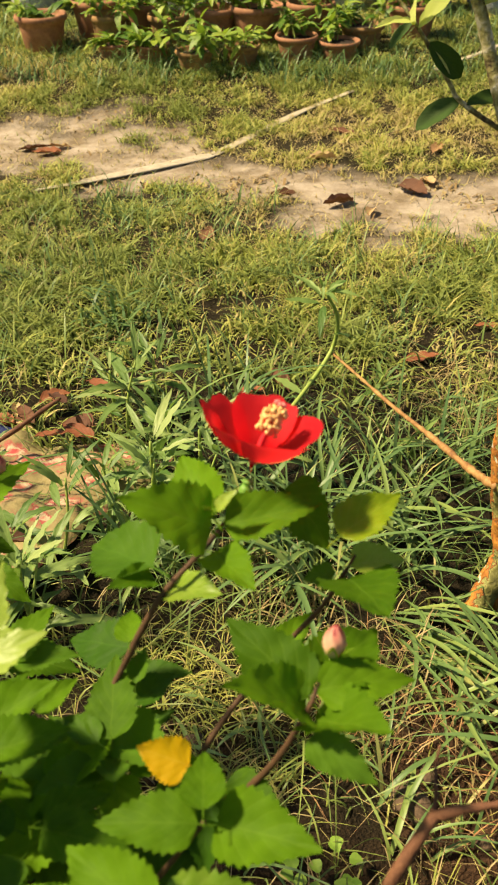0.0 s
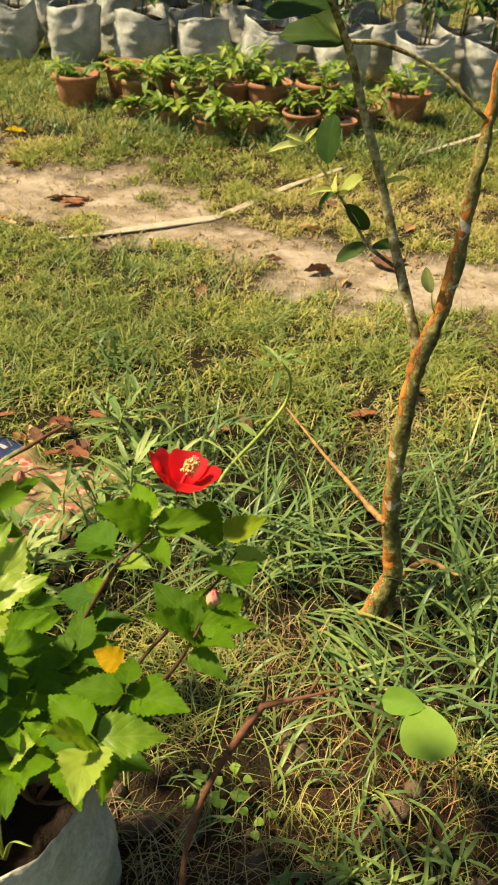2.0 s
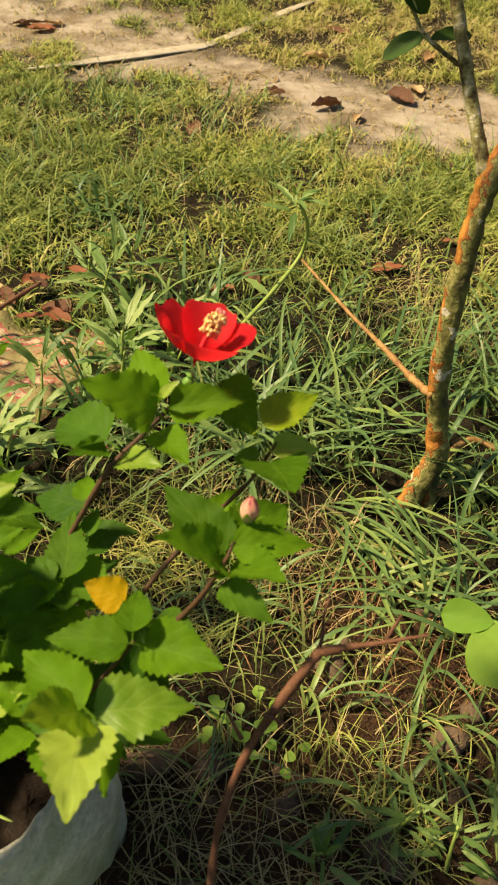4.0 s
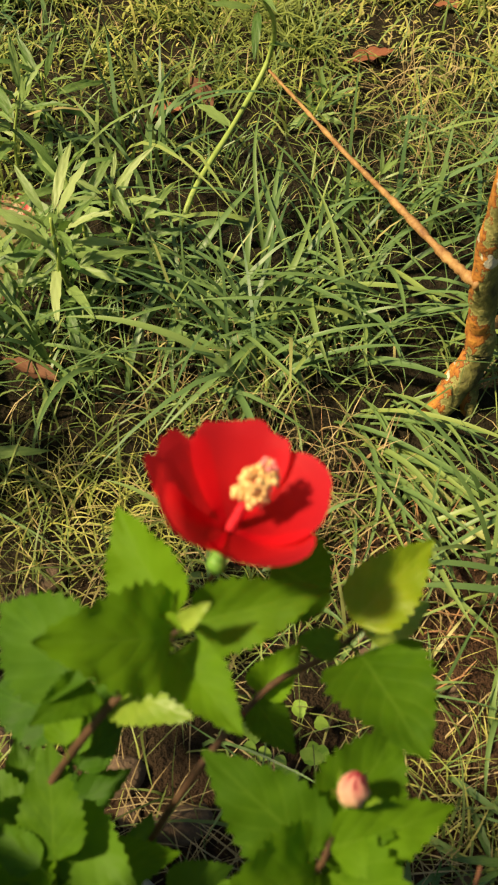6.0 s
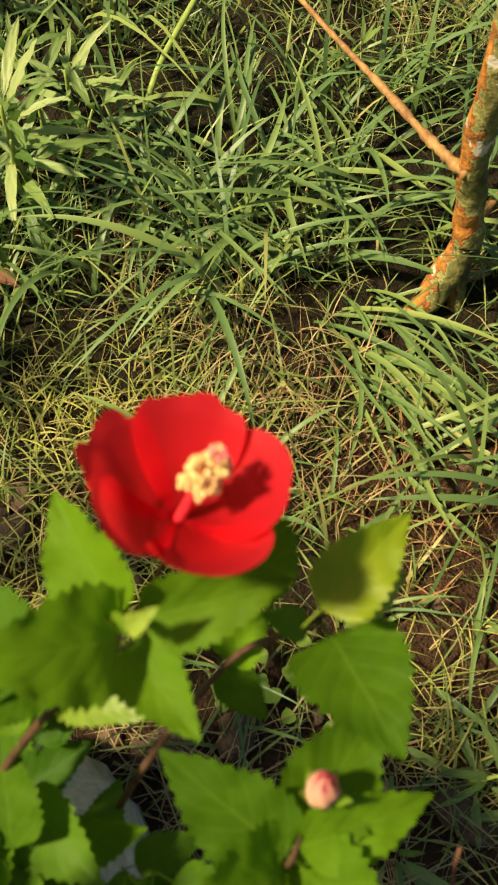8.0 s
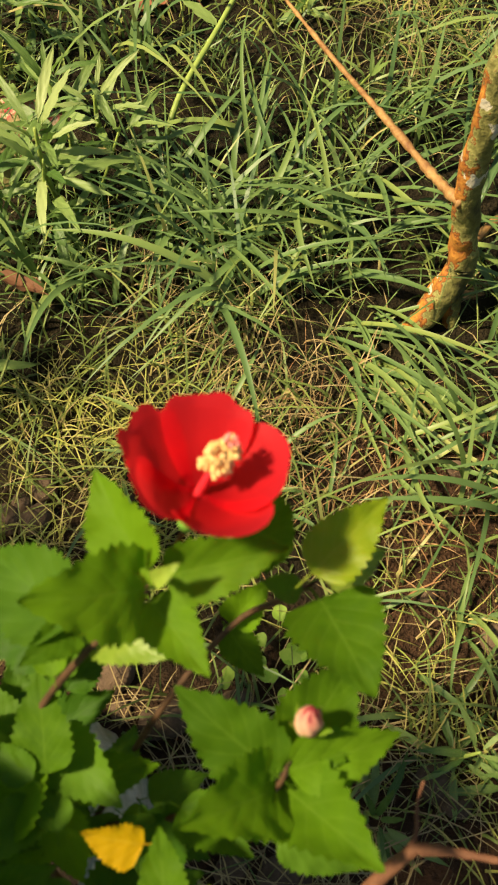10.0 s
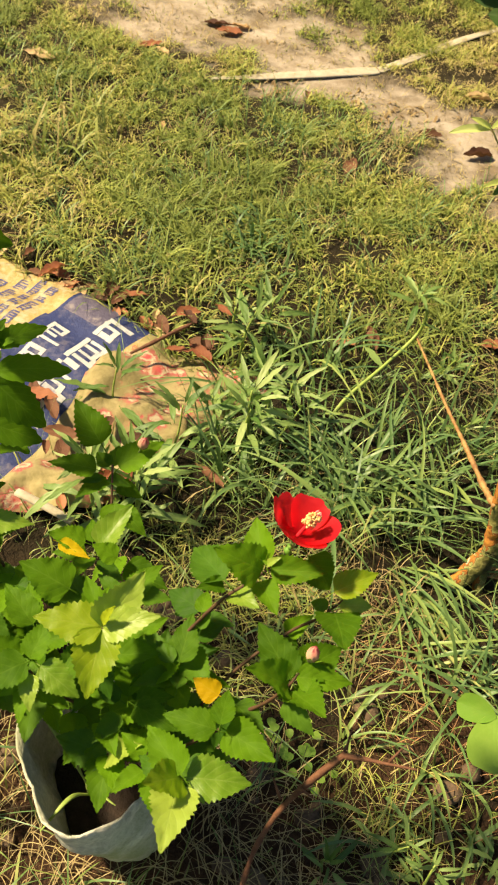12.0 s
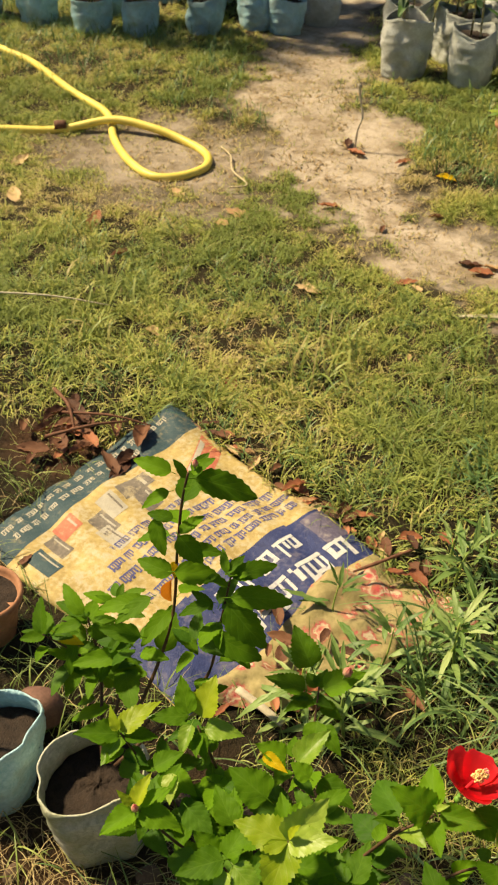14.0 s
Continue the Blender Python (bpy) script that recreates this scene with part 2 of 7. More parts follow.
# made things
M["soil"] = plain("dark_soil", (0.012, 0.008, 0.006), (0.05, 0.033, 0.022), 40, 0.95, 0.9, 0.012)
M["clod"] = plain("soil_clod", (0.07, 0.045, 0.028), (0.19, 0.13, 0.08), 30, 0.95, 0.9, 0.01)
M["terracotta"] = plain("terracotta", (0.20, 0.088, 0.042), (0.44, 0.22, 0.115), 14, 0.8, 0.4, 0.004)
M["brown_clay"] = plain("brown_clay", (0.08, 0.04, 0.028), (0.19, 0.10, 0.07), 24, 0.85, 0.5, 0.005)
M["oldpot"] = plain("weathered_terracotta", (0.20, 0.12, 0.045), (0.38, 0.22, 0.09), 12, 0.85, 0.4, 0.004)


def bag_material(name, a, b, dirt):
    n = Nodes(name)
    p = n.coords()
    w, g = n.noise(20.0, 6, p), n.noise(130.0, 3, p)
    weave = n.add("ShaderNodeTexChecker", 1, Vector=p, Scale=420.0)
    col = n.ramp(n.math("ADD", n.math("MULTIPLY", w, 0.45), n.math("MULTIPLY", g, 0.55)), ((0.36, a), (0.62, b)))
    col = n.mix(n.ramp(n.noise(11.0, 5, p), ((0.42, (0, 0, 0)), (0.68, (1, 1, 1)))), col, dirt)
    return n.done(col, 0.55, n.bump(n.math("ADD", n.math("ADD", w, n.math("MULTIPLY", g, 0.3)), n.math("MULTIPLY", weave, 0.1)), 0.8, 0.012), 0, 0.4)


M["bag_grey"] = bag_material("grey_woven_bag", (0.38, 0.38, 0.30), (0.70, 0.68, 0.57), (0.32, 0.34, 0.19))
M["bag_white"] = bag_material("white_woven_bag", (0.44, 0.47, 0.44), (0.68, 0.71, 0.67), (0.35, 0.36, 0.30))
M["bag_blue"] = bag_material("pale_blue_bag", (0.28, 0.52, 0.60), (0.48, 0.72, 0.80), (0.32, 0.44, 0.44))
M["yellow_hose"] = plain("yellow_hose", (0.66, 0.52, 0.07), (0.84, 0.70, 0.16), 8, 0.45, 0.2, 0.003)
M["twine"] = plain("pale_twine", (0.4, 0.33, 0.2), (0.6, 0.5, 0.3), 40, 0.8)

# ---- the lie of the land ----
RNG = np.random.RandomState(7)
LATTICE = RNG.rand(64, 64)


def vnoise(x, y):
    """Smooth value noise, 0 to 1, one cell a unit."""
    x, y = np.asarray(x, float), np.asarray(y, float)
    xi, yi = np.floor(x).astype(int), np.floor(y).astype(int)
    fx, fy = x - xi, y - yi
    fx, fy = fx * fx * (3 - 2 * fx), fy * fy * (3 - 2 * fy)
    a, b = LATTICE[xi % 64, yi % 64], LATTICE[(xi + 1) % 64, yi % 64]
    c, d = LATTICE[xi % 64, (yi + 1) % 64], LATTICE[(xi + 1) % 64, (yi + 1) % 64]
    return (a * (1 - fx) + b * fx) * (1 - fy) + (c * (1 - fx) + d * fx) * fy


def fbm(x, y, s):
    x, y = np.asarray(x, float) * s, np.asarray(y, float) * s
    return 0.55 * vnoise(x, y) + 0.3 * vnoise(2.1 * x + 9, 2.1 * y + 5) + 0.15 * vnoise(4.3 * x + 3, 4.3 * y + 17)


def smooth(a, b, v):
    t = np.clip((np.asarray(v, float) - a) / (b - a), 0, 1)
    return t * t * (3 - 2 * t)


TRACK = [(14, 0.2, 0.3), (4, 1.7, 0.3), (1.6, 2.45, 0.29), (0.75, 2.82, 0.28), (0.3, 2.88, 0.20), (0.0, 3.03, 0.22), (-0.35, 3.09, 0.26), (-0.7, 3.32, 0.29), (-1.0, 3.45, 0.31), (-1.35, 3.55, 0.34),
         (-1.75, 3.90, 0.42), (-2.15, 4.45, 0.38), (-2.55, 5.1, 0.34), (-2.9, 6.2, 0.30), (-4, 12, 0.3)]


def bare(x, y):
    """1 on the trodden track, 0 on the lawn."""
    x, y = np.asarray(x, float), np.asarray(y, float)
    best = np.full(x.shape, 9.0)
    for (x0, y0, w0), (x1, y1, w1) in zip(TRACK, TRACK[1:]):
        dx, dy = x1 - x0, y1 - y0
        t = np.clip(((x - x0) * dx + (y - y0) * dy) / (dx * dx + dy * dy), 0, 1)
        best = np.minimum(best, np.hypot(x - x0 - t * dx, y - y0 - t * dy) - (w0 + t * (w1 - w0)))
    best += (fbm(x, y, 3.2) - 0.5) * 0.45 + (fbm(x + 4, y, 13) - 0.5) * 0.34
    hose = np.hypot((x + 2.25) / 1.25, y - 3.52) - 0.44 + (fbm(x, y, 2.2) - 0.5) * 0.7
    return np.maximum(1 - smooth(-0.17, 0.10, best), 0.8 * (1 - smooth(-0.2, 0.25, hose)))


def dug(x, y):
    """1 on the dark, turned soil round the bags."""
    x, y = np.asarray(x, float), np.asarray(y, float)
    d = np.hypot((x - 0.05) / 1.25, (y - 0.45) / 0.62) - 0.55 + (fbm(x + 2, y + 7, 3.0) - 0.5) * 0.7
    e = np.hypot((x - 0.42) / 0.16, (y - 0.95) / 0.2) - 0.7 + (fbm(x, y, 6.0) - 0.5) * 0.8
    g = np.hypot((x + 1.38) / 0.35, (y - 1.55) / 0.3) - 0.45
    return np.maximum(np.maximum(1 - smooth(-0.1, 0.2, d), 1 - smooth(-0.1, 0.3, e)), 1 - smooth(-0.2, 0.2, g))


def land(x, y):
    x, y = np.asarray(x, float), np.asarray(y, float)
    h = 0.085 * smooth(3.35, 4.5, y) + 0.02 * (fbm(x, y, 0.9) - 0.5)
    h = h + 0.035 * (fbm(x, y, 7.0) - 0.5) * (0.3 + 0.7 * dug(x, y)) - 0.010 * bare(x, y)
    h = h + 0.030 * (fbm(x + 3, y + 1, 22.0) - 0.5) * dug(x, y)
    return h - 0.01


TABLE_X, TABLE_Y, TABLE_STEP = -6.0, -0.5, 0.02
TABLE = land(*np.meshgrid(TABLE_X + TABLE_STEP * np.arange(400), TABLE_Y + TABLE_STEP * np.arange(360))).tolist()


def ground_at(x, y):
    """The height of the land, from a table."""
    i, j = min(max((x - TABLE_X) / TABLE_STEP, 0), 398), min(max((y - TABLE_Y) / TABLE_STEP, 0), 358)
    a, b = int(i), int(j)
    p, q = i - a, j - b
    return (TABLE[b][a] * (1 - p) + TABLE[b][a + 1] * p) * (1 - q) + (TABLE[b + 1][a] * (1 - p) + TABLE[b + 1][a + 1] * p) * q


# ---- builders ----
def empty(name, loc, label, category, group="", kind="", rz=0.0):
    ob = new(name)
    ob.matrix_world = pose(*loc, 0, 0, rz)
    ob.empty_display_size = 0.05
    return tagged(ob, label, category, group, kind)


def mesh_of(name, verts, faces, mats=(), uvs=None, smooth_on=True):
    me = bpy.data.meshes.new(name)
    me.from_pydata([tuple(v) for v in verts], [], [tuple(f) for f in faces])
    for m in mats:
        me.materials.append(m)
    if smooth_on:
        me.polygons.foreach_set("use_smooth", [True] * len(me.polygons))
    if uvs is not None:
        layer = me.uv_layers.new(name="UVMap")
        idx = np.empty(len(me.loops), int)
        me.loops.foreach_get("vertex_index", idx)
        layer.data.foreach_set("uv", np.asarray(uvs, float)[idx].ravel())
    me.update()
    return me


def place(name, me, parent=None, m=None, label="", mat=None):
    """A mesh object; m is its pose in the world, its parent an unturned or turned Empty."""
    ob = new(name, me)
    if mat is not None and not me.materials:
        me.materials.append(mat)
    m = m if m is not None else Matrix()
    if parent is not None:
        ob.parent = parent
        up = parent.matrix_world if parent.parent is None else parent.parent.matrix_world @ parent.matrix_basis
        ob.matrix_basis = up.inverted() @ m
    else:
        ob.matrix_basis = m
    if label:
        ob["label"] = label
    return ob


def spline(points, n):
    """n points along a smooth line through the given ones (x, y, z, radius)."""
    p = np.array(points, float)
    p = np.vstack([2 * p[0] - p[1], p, 2 * p[-1] - p[-2]])
    out = []
    segs = len(p) - 3
    for k in range(n):
        s = k / (n - 1) * segs
        i = min(int(s), segs - 1)
        t = s - i
        a, b, c, d = p[i:i + 4]
        out.append(0.5 * (2 * b + (c - a) * t + (2 * a - 5 * b + 4 * c - d) * t * t + (3 * b - a - 3 * c + d) * t ** 3))
    return np.array(out)


def tube(points, n=24, sides=8, knobs=0.0, flat=1.0, close=True, seed=1):
    """A tapered tube along the points: its vertices and faces."""
    line = spline(points, n) if n else np.array(points, float)
    rs = np.random.RandomState(seed)
    verts, faces = [], []
    ref = Vector((0.13, 0.21, 1))
    for i, q in enumerate(line):
        a, b = line[max(i - 1, 0)], line[min(i + 1, len(line) - 1)]
        t = Vector(b[:3] - a[:3]).normalized()
        side = t.cross(ref)
        side = side.normalized() if side.length > 1e-4 else Vector((1, 0, 0))
        up = side.cross(t)
        swell = 1 + knobs * (rs.rand() - 0.5) * 2
        for k in range(sides):
            ang = 2 * math.pi * k / sides
            r = max(q[3], 1e-4) * swell * (1 + knobs * 0.5 * (rs.rand() - 0.5))
            verts.append(Vector(q[:3]) + side * math.cos(ang) * r + up * math.sin(ang) * r * flat)
    for i in range(len(line) - 1):
        for k in range(sides):
            k2 = (k + 1) % sides
            faces.append((i * sides + k, i * sides + k2, (i + 1) * sides + k2, (i + 1) * sides + k))
    if close:
        faces.append(tuple(range(sides))[::-1])
        faces.append(tuple(range((len(line) - 1) * sides, len(line) * sides)))
    return verts, faces


def tube_part(name, points, mat, parent, n=24, sides=8, knobs=0.0, label="", seed=1, flat=1.0):
    v, f = tube(points, n, sides, knobs, flat, True, seed)
    return place(name, mesh_of(name, v, f, (mat,)), parent, None, label)


def leaf_mesh(name, width=0.72, teeth=9, depth=0.09, cup=0.10, droop=0.18, peak=0.38, stalk=0.22, wave=0.012, seed=0, blunt=0.0, twist=0.0):
    """A leaf one unit long along +x, facing +z, with a toothed edge, a folded midrib and a short stalk."""
    rs = np.random.RandomState(seed)
    rows = max(2 * teeth, 10)
    vs = (-1, -0.62, -0.28, 0, 0.28, 0.62, 1)
    verts, uvs, faces = [], [], []
    p = peak / (1 - peak)
    top = (peak ** (p * 0.8)) * ((1 - peak) ** (0.85 - 0.45 * blunt))
    for i in range(rows + 1):
        u = i / rows
        w = ((max(u, 1e-3) ** (p * 0.8)) * (max(1 - u, 0) ** (0.85 - 0.45 * blunt))) / top * width / 2
        tooth = 1 + depth * (0.7 if i % 2 else -0.7) * min(1, 4 * u) if teeth else 1
        for v in vs:
            y = w * v * (tooth if abs(v) == 1 else 1)
            z = cup * (abs(v) ** 1.4) * w * 2 - droop * u * u + wave * math.sin(u * 23 + 2 * seed) * v * v + wave * 0.7 * math.sin(14 * (u - 0.5 * abs(v)))
            z += twist * v * w * (u - 0.3)
            verts.append((u + (0.016 if i % 2 and abs(v) == 1 and teeth else 0), y, z))
            uvs.append((u, v * 0.5 + 0.5))
    nv = len(vs)
    for i in range(rows):
        for k in range(nv - 1):
            a = i * nv + k
            faces.append((a, a + nv, a + nv + 1, a + 1))
    if stalk > 0:
        v2, f2 = tube([(-stalk, 0, -0.06, 0.012), (-stalk * 0.5, 0, -0.025, 0.011), (0.04, 0, -0.004, 0.010)], 5, 5)
        off = len(verts)
        verts += v2
        uvs += [(0.02, 0.5)] * len(v2)
        faces += [tuple(q + off for q in f) for f in f2]
    return verts, faces, uvs


LEAVES = {}


def leaf_kind(kind, mat, count=5, **shape):
    LEAVES[kind] = []
    for k in range(count):
        rs = np.random.RandomState(k + 11)
        s = dict(shape)
        s["droop"] = shape.get("droop", 0.18) * (0.3 + 1.5 * rs.rand())
        s["cup"] = shape.get("cup", 0.1) * (0.4 + 1.4 * rs.rand())
        s["twist"] = (rs.rand() - 0.5) * 0.8
        v, f, uv = leaf_mesh(kind, seed=k, **s)
        LEAVES[kind].append(mesh_of(kind, v, f, (M[mat],), uv))


for kind, mat in (("hib", "hib"), ("hib_pale", "hib_pale"), ("hib_dark", "hib_dark"), ("hib_yellow", "hib_yellow"), ("hib_lime", "hib_lime")):
    leaf_kind(kind, mat, 6, width=0.62, teeth=12, depth=0.095, peak=0.33, stalk=0.2, wave=0.016, cup=0.16, droop=0.20, blunt=-0.45)
leaf_kind("slim", "hib", 4, width=0.5, teeth=8, depth=0.09, peak=0.38, stalk=0.15, droop=0.3)
leaf_kind("slim_green", "hib", 4, width=0.52, teeth=8, depth=0.10, peak=0.38, stalk=0.15, droop=0.3)
leaf_kind("slim_dark", "hib_dark", 3, width=0.5, teeth=8, depth=0.08, peak=0.38, stalk=0.15, droop=0.3)
leaf_kind("slim_orange", "hib_orange", 2, width=0.4, teeth=7, depth=0.03, peak=0.4, stalk=0.15, cup=0.5)
leaf_kind("sap", "sap", 4, width=0.55, teeth=0, depth=0, peak=0.45, stalk=0.1, blunt=0.7, droop=0.25)
leaf_kind("sap_young", "sap_young", 3, width=0.45, teeth=0, depth=0, peak=0.48, stalk=0.1, cup=0.3, blunt=0.4)
leaf_kind("round", "round", 2, width=0.72, teeth=0, depth=0, peak=0.48, stalk=0.05, blunt=1.0, droop=0.12)
leaf_kind("weed", "weed", 5, width=0.165, teeth=0, depth=0, peak=0.42, stalk=0.03, droop=0.35, wave=0.02)
leaf_kind("weed_pale", "weed_pale", 4, width=0.15, teeth=0, depth=0, peak=0.45, stalk=0.03, droop=0.25, wave=0.02)
leaf_kind("seedling", "seedling", 4, width=0.34, teeth=0, depth=0, peak=0.4, stalk=0.15, droop=0.3)
leaf_kind("backleaf", "backleaf", 4, width=0.36, teeth=0, depth=0, peak=0.4, stalk=0.1, droop=0.35)
for kind, mat in (("litter", "litter"), ("litter_pale", "litter_pale"), ("litter_red", "litter_red"), ("litter_yellow", "hib_yellow")):
    leaf_kind(kind, mat, 5, width=0.42, teeth=0, depth=0, peak=0.42, stalk=0.12, cup=0.32, droop=-0.08, wave=0.03)


def leaf(kind, base, tip, parent, up=(0, 0, 1), name="leaf", wide=1.0, rs=random, label=""):
    """A leaf from its base to its tip, its face turned towards up."""
    b, t = Vector(base), Vector(tip)
    x = t - b
    ln = x.length
    x.normalize()
    z = Vector(up) - x * Vector(up).dot(x)
    z = z.normalized() if z.length > 1e-3 else x.orthogonal().normalized()
    y = z.cross(x)
    m = Matrix((x * ln, y * ln * wide, z * ln)).transposed().to_4x4()
    m.translation = b
    return place(name, rs.choice(LEAVES[kind]), parent, m, label)


def whorl(kind, at, count, size, parent, rs, tilt=25, spin=None, lean=(0, 0, 0), name="leaf", mix=None, wide=1.0):
    """Leaves all round a node; tilt: degrees by which their tips rise."""
    a0 = rs.uniform(0, 6.28) if spin is None else radians(spin)
    for i in range(count):
        a = a0 + i * 2.4 + rs.uniform(-0.3, 0.3)
        s = size * rs.uniform(0.65, 1.12)
        e = radians(tilt + rs.uniform(-22, 18))
        d = Vector((math.cos(a) * math.cos(e), math.sin(a) * math.cos(e), math.sin(e))) + Vector(lean)
        b = Vector(at) + Vector((d.x, d.y, 0)) * size * 0.2 + Vector((0, 0, -0.012 * (i % 3)))
        k = rs.choice(mix) if mix else kind
        leaf(k, b, b + d.normalized() * s, parent, (rs.uniform(-0.35, 0.25), rs.uniform(-0.45, 0.15), 1), name, wide * rs.uniform(0.88, 1.1), rs)


def blades(name, x, y, h, w, heading, lean, tone, mat, levels=3, z=None, arch=0.6, kind="stuff", label="", category="grass", sweep=0.0):
    """Many grass blades as one mesh, from arrays."""
    n = len(x)
    z0 = land(x, y) - 0.004 if z is None else z
    hx, hy = np.cos(heading), np.sin(heading)
    sx, sy = -hy, hx
    per = 2 * (levels - 1) + 1
    co = np.empty((n, per, 3))
    bend = np.random.RandomState(n % 9973).normal(0, 1, n) * sweep * h
    for k in range(levels):
        t = k / (levels - 1)
        out = h * np.sin(lean) * (t ** (1 + arch)) + h * 0.12 * t
        rise = h * (t * np.cos(lean * t) if arch > 0 else t * np.cos(lean))
        ww = w * (1 - t) ** 0.6 * (0.75 + 0.5 * t) * 0.5
        cx, cy, cz = x + hx * out + sx * bend * t * t, y + hy * out + sy * bend * t * t, z0 + rise
        if k < levels - 1:
            co[:, 2 * k] = np.stack([cx - sx * ww, cy - sy * ww, cz], 1)
            co[:, 2 * k + 1] = np.stack([cx + sx * ww, cy + sy * ww, cz], 1)
        else:
            co[:, 2 * k] = np.stack([cx, cy, cz], 1)
    loops, sizes = [], []
    for k in range(levels - 2):
        loops += [2 * k, 2 * k + 1, 2 * k + 3, 2 * k + 2]
        sizes.append(4)
    loops += [2 * (levels - 2), 2 * (levels - 2) + 1, 2 * (levels - 1)]
    sizes.append(3)
    idx = (np.array(loops)[None, :] + (np.arange(n) * per)[:, None]).ravel().astype(np.int32)
    size = np.tile(np.array(sizes, np.int32), n)
    me = bpy.data.meshes.new(name)
    me.vertices.add(n * per)
    me.vertices.foreach_set("co", co.ravel().astype(np.float32))
    me.loops.add(len(idx))
    me.loops.foreach_set("vertex_index", idx)
    me.polygons.add(len(size))
    start = np.concatenate([[0], np.cumsum(size)[:-1]]).astype(np.int32)
    me.polygons.foreach_set("loop_start", start)
    me.polygons.foreach_set("use_smooth", np.ones(len(size), bool))
    me.update(calc_edges=True)
    at = me.attributes.new("tone", "FLOAT", "POINT")
    at.data.foreach_set("value", np.repeat(tone, per).astype(np.float32))
    me.materials.append(mat)
    ob = new(name, me)
    return tagged(ob, label, category, "", kind)


# ---- ground ----
def axis(lo, hi, step, far):
    near = np.arange(lo, hi + 1e-6, step)
    grow = step * np.cumsum(1.22 ** np.arange(1, 60))
    grow = grow[grow < far]
    return np.concatenate([lo - grow[::-1], near, hi + grow])


gx, gy = axis(-2.6, 1.0, 0.016, 400), axis(0.1, 4.6, 0.016, 400)
GX, GY = np.meshgrid(gx, gy)
GZ = land(GX, GY)
nx, ny = len(gx), len(gy)
gi = np.arange(nx * ny).reshape(ny, nx)
gf = np.stack([gi[:-1, :-1], gi[:-1, 1:], gi[1:, 1:], gi[1:, :-1]], -1).reshape(-1, 4)
gm = Nodes("ground_earth")
gp = gm.coords()
b_, d_, t_ = gm.attr("bare"), gm.attr("dug"), gm.attr("thatch")
g1, g2, g3 = gm.noise(5.0, 5, gp), gm.noise(38.0, 5, gp), gm.noise(240.0, 3, gp)
grit = gm.math("ADD", gm.math("MULTIPLY", g1, 0.4), gm.math("ADD", gm.math("MULTIPLY", g2, 0.35), gm.math("MULTIPLY", g3, 0.25)))
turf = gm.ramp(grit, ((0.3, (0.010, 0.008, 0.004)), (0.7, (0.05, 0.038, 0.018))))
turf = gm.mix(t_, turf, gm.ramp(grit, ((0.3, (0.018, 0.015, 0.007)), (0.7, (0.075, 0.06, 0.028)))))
sand = gm.ramp(grit, ((0.28, (0.19, 0.15, 0.11)), (0.48, (0.37, 0.31, 0.235)), (0.70, (0.52, 0.45, 0.36))))
sand = gm.mix(gm.ramp(gm.noise(7.0, 6, gp, 0.7), ((0.46, (0, 0, 0)), (0.64, (0.8, 0.8, 0.8)))), sand, (0.17, 0.125, 0.07))
sward = gm.ramp(gm.math("ADD", gm.math("MULTIPLY", g2, 0.6), gm.math("MULTIPLY", g3, 0.4)), ((0.35, (0.03, 0.035, 0.010)), (0.5, (0.13, 0.15, 0.035)), (0.65, (0.27, 0.26, 0.07))))
turf = gm.mix(gm.attr("sward"), turf, sward)
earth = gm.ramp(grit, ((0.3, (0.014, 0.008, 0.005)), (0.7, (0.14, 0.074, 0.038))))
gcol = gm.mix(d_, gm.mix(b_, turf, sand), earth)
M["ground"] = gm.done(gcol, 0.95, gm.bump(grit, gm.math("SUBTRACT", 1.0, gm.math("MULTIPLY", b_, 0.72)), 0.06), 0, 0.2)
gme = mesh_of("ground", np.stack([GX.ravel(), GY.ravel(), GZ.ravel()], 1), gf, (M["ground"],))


def far_lawn(x, y):
    """1 where the lawn stretches away beyond the well-kept detail, 0 within it."""
    return np.maximum.reduce([smooth(0, 0.5, -x - 1.08 * y - 0.25), smooth(0, 0.5, x - 0.85 - 0.16 * y), smooth(0, 0.4, -0.1 - y), smooth(0, 1, y - 8.0)])


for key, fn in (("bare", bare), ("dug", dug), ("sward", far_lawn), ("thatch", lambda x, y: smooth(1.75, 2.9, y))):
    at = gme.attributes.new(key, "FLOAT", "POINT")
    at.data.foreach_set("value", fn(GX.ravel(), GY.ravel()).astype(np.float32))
tagged(new("ground", gme), "earth ground with a sandy trodden track", "ground", "", "structure")


# ---- grass ----
def scatter(n, x0, x1, y0, y1, seed):
    rs = np.random.RandomState(seed)
    return rs.uniform(x0, x1, n), rs.uniform(y0, y1, n), rs


SACK = [(-1.20, 1.88), (-0.36, 1.63), (-0.50, 0.98), (-1.28, 1.14)]
CLOTH = [(-0.40, 1.62), (-0.07, 1.58), (-0.10, 1.22), (-0.30, 1.02), (-0.50, 1.02)]


def inside(poly, x, y, grow=0.0):
    c = np.mean(poly, 0)
    hit = np.ones(len(x), bool)
    for (ax, ay), (bx, by) in zip(poly, poly[1:] + poly[:1]):
        ax, ay, bx, by = c[0] + (ax - c[0]) * (1 + grow), c[1] + (ay - c[1]) * (1 + grow), c[0] + (bx - c[0]) * (1 + grow), c[1] + (by - c[1]) * (1 + grow)
        s = (bx - ax) * (y - ay) - (by - ay) * (x - ax)
        o = (bx - ax) * (c[1] - ay) - (by - ay) * (c[0] - ax)
        hit &= (s * o) > 0
    return hit


POTS_AT = [(-0.03, 0.60, 0.105), (-0.51, 0.69, 0.11), (-0.74, 0.64, 0.11), (0.175, 0.40, 0.09)]


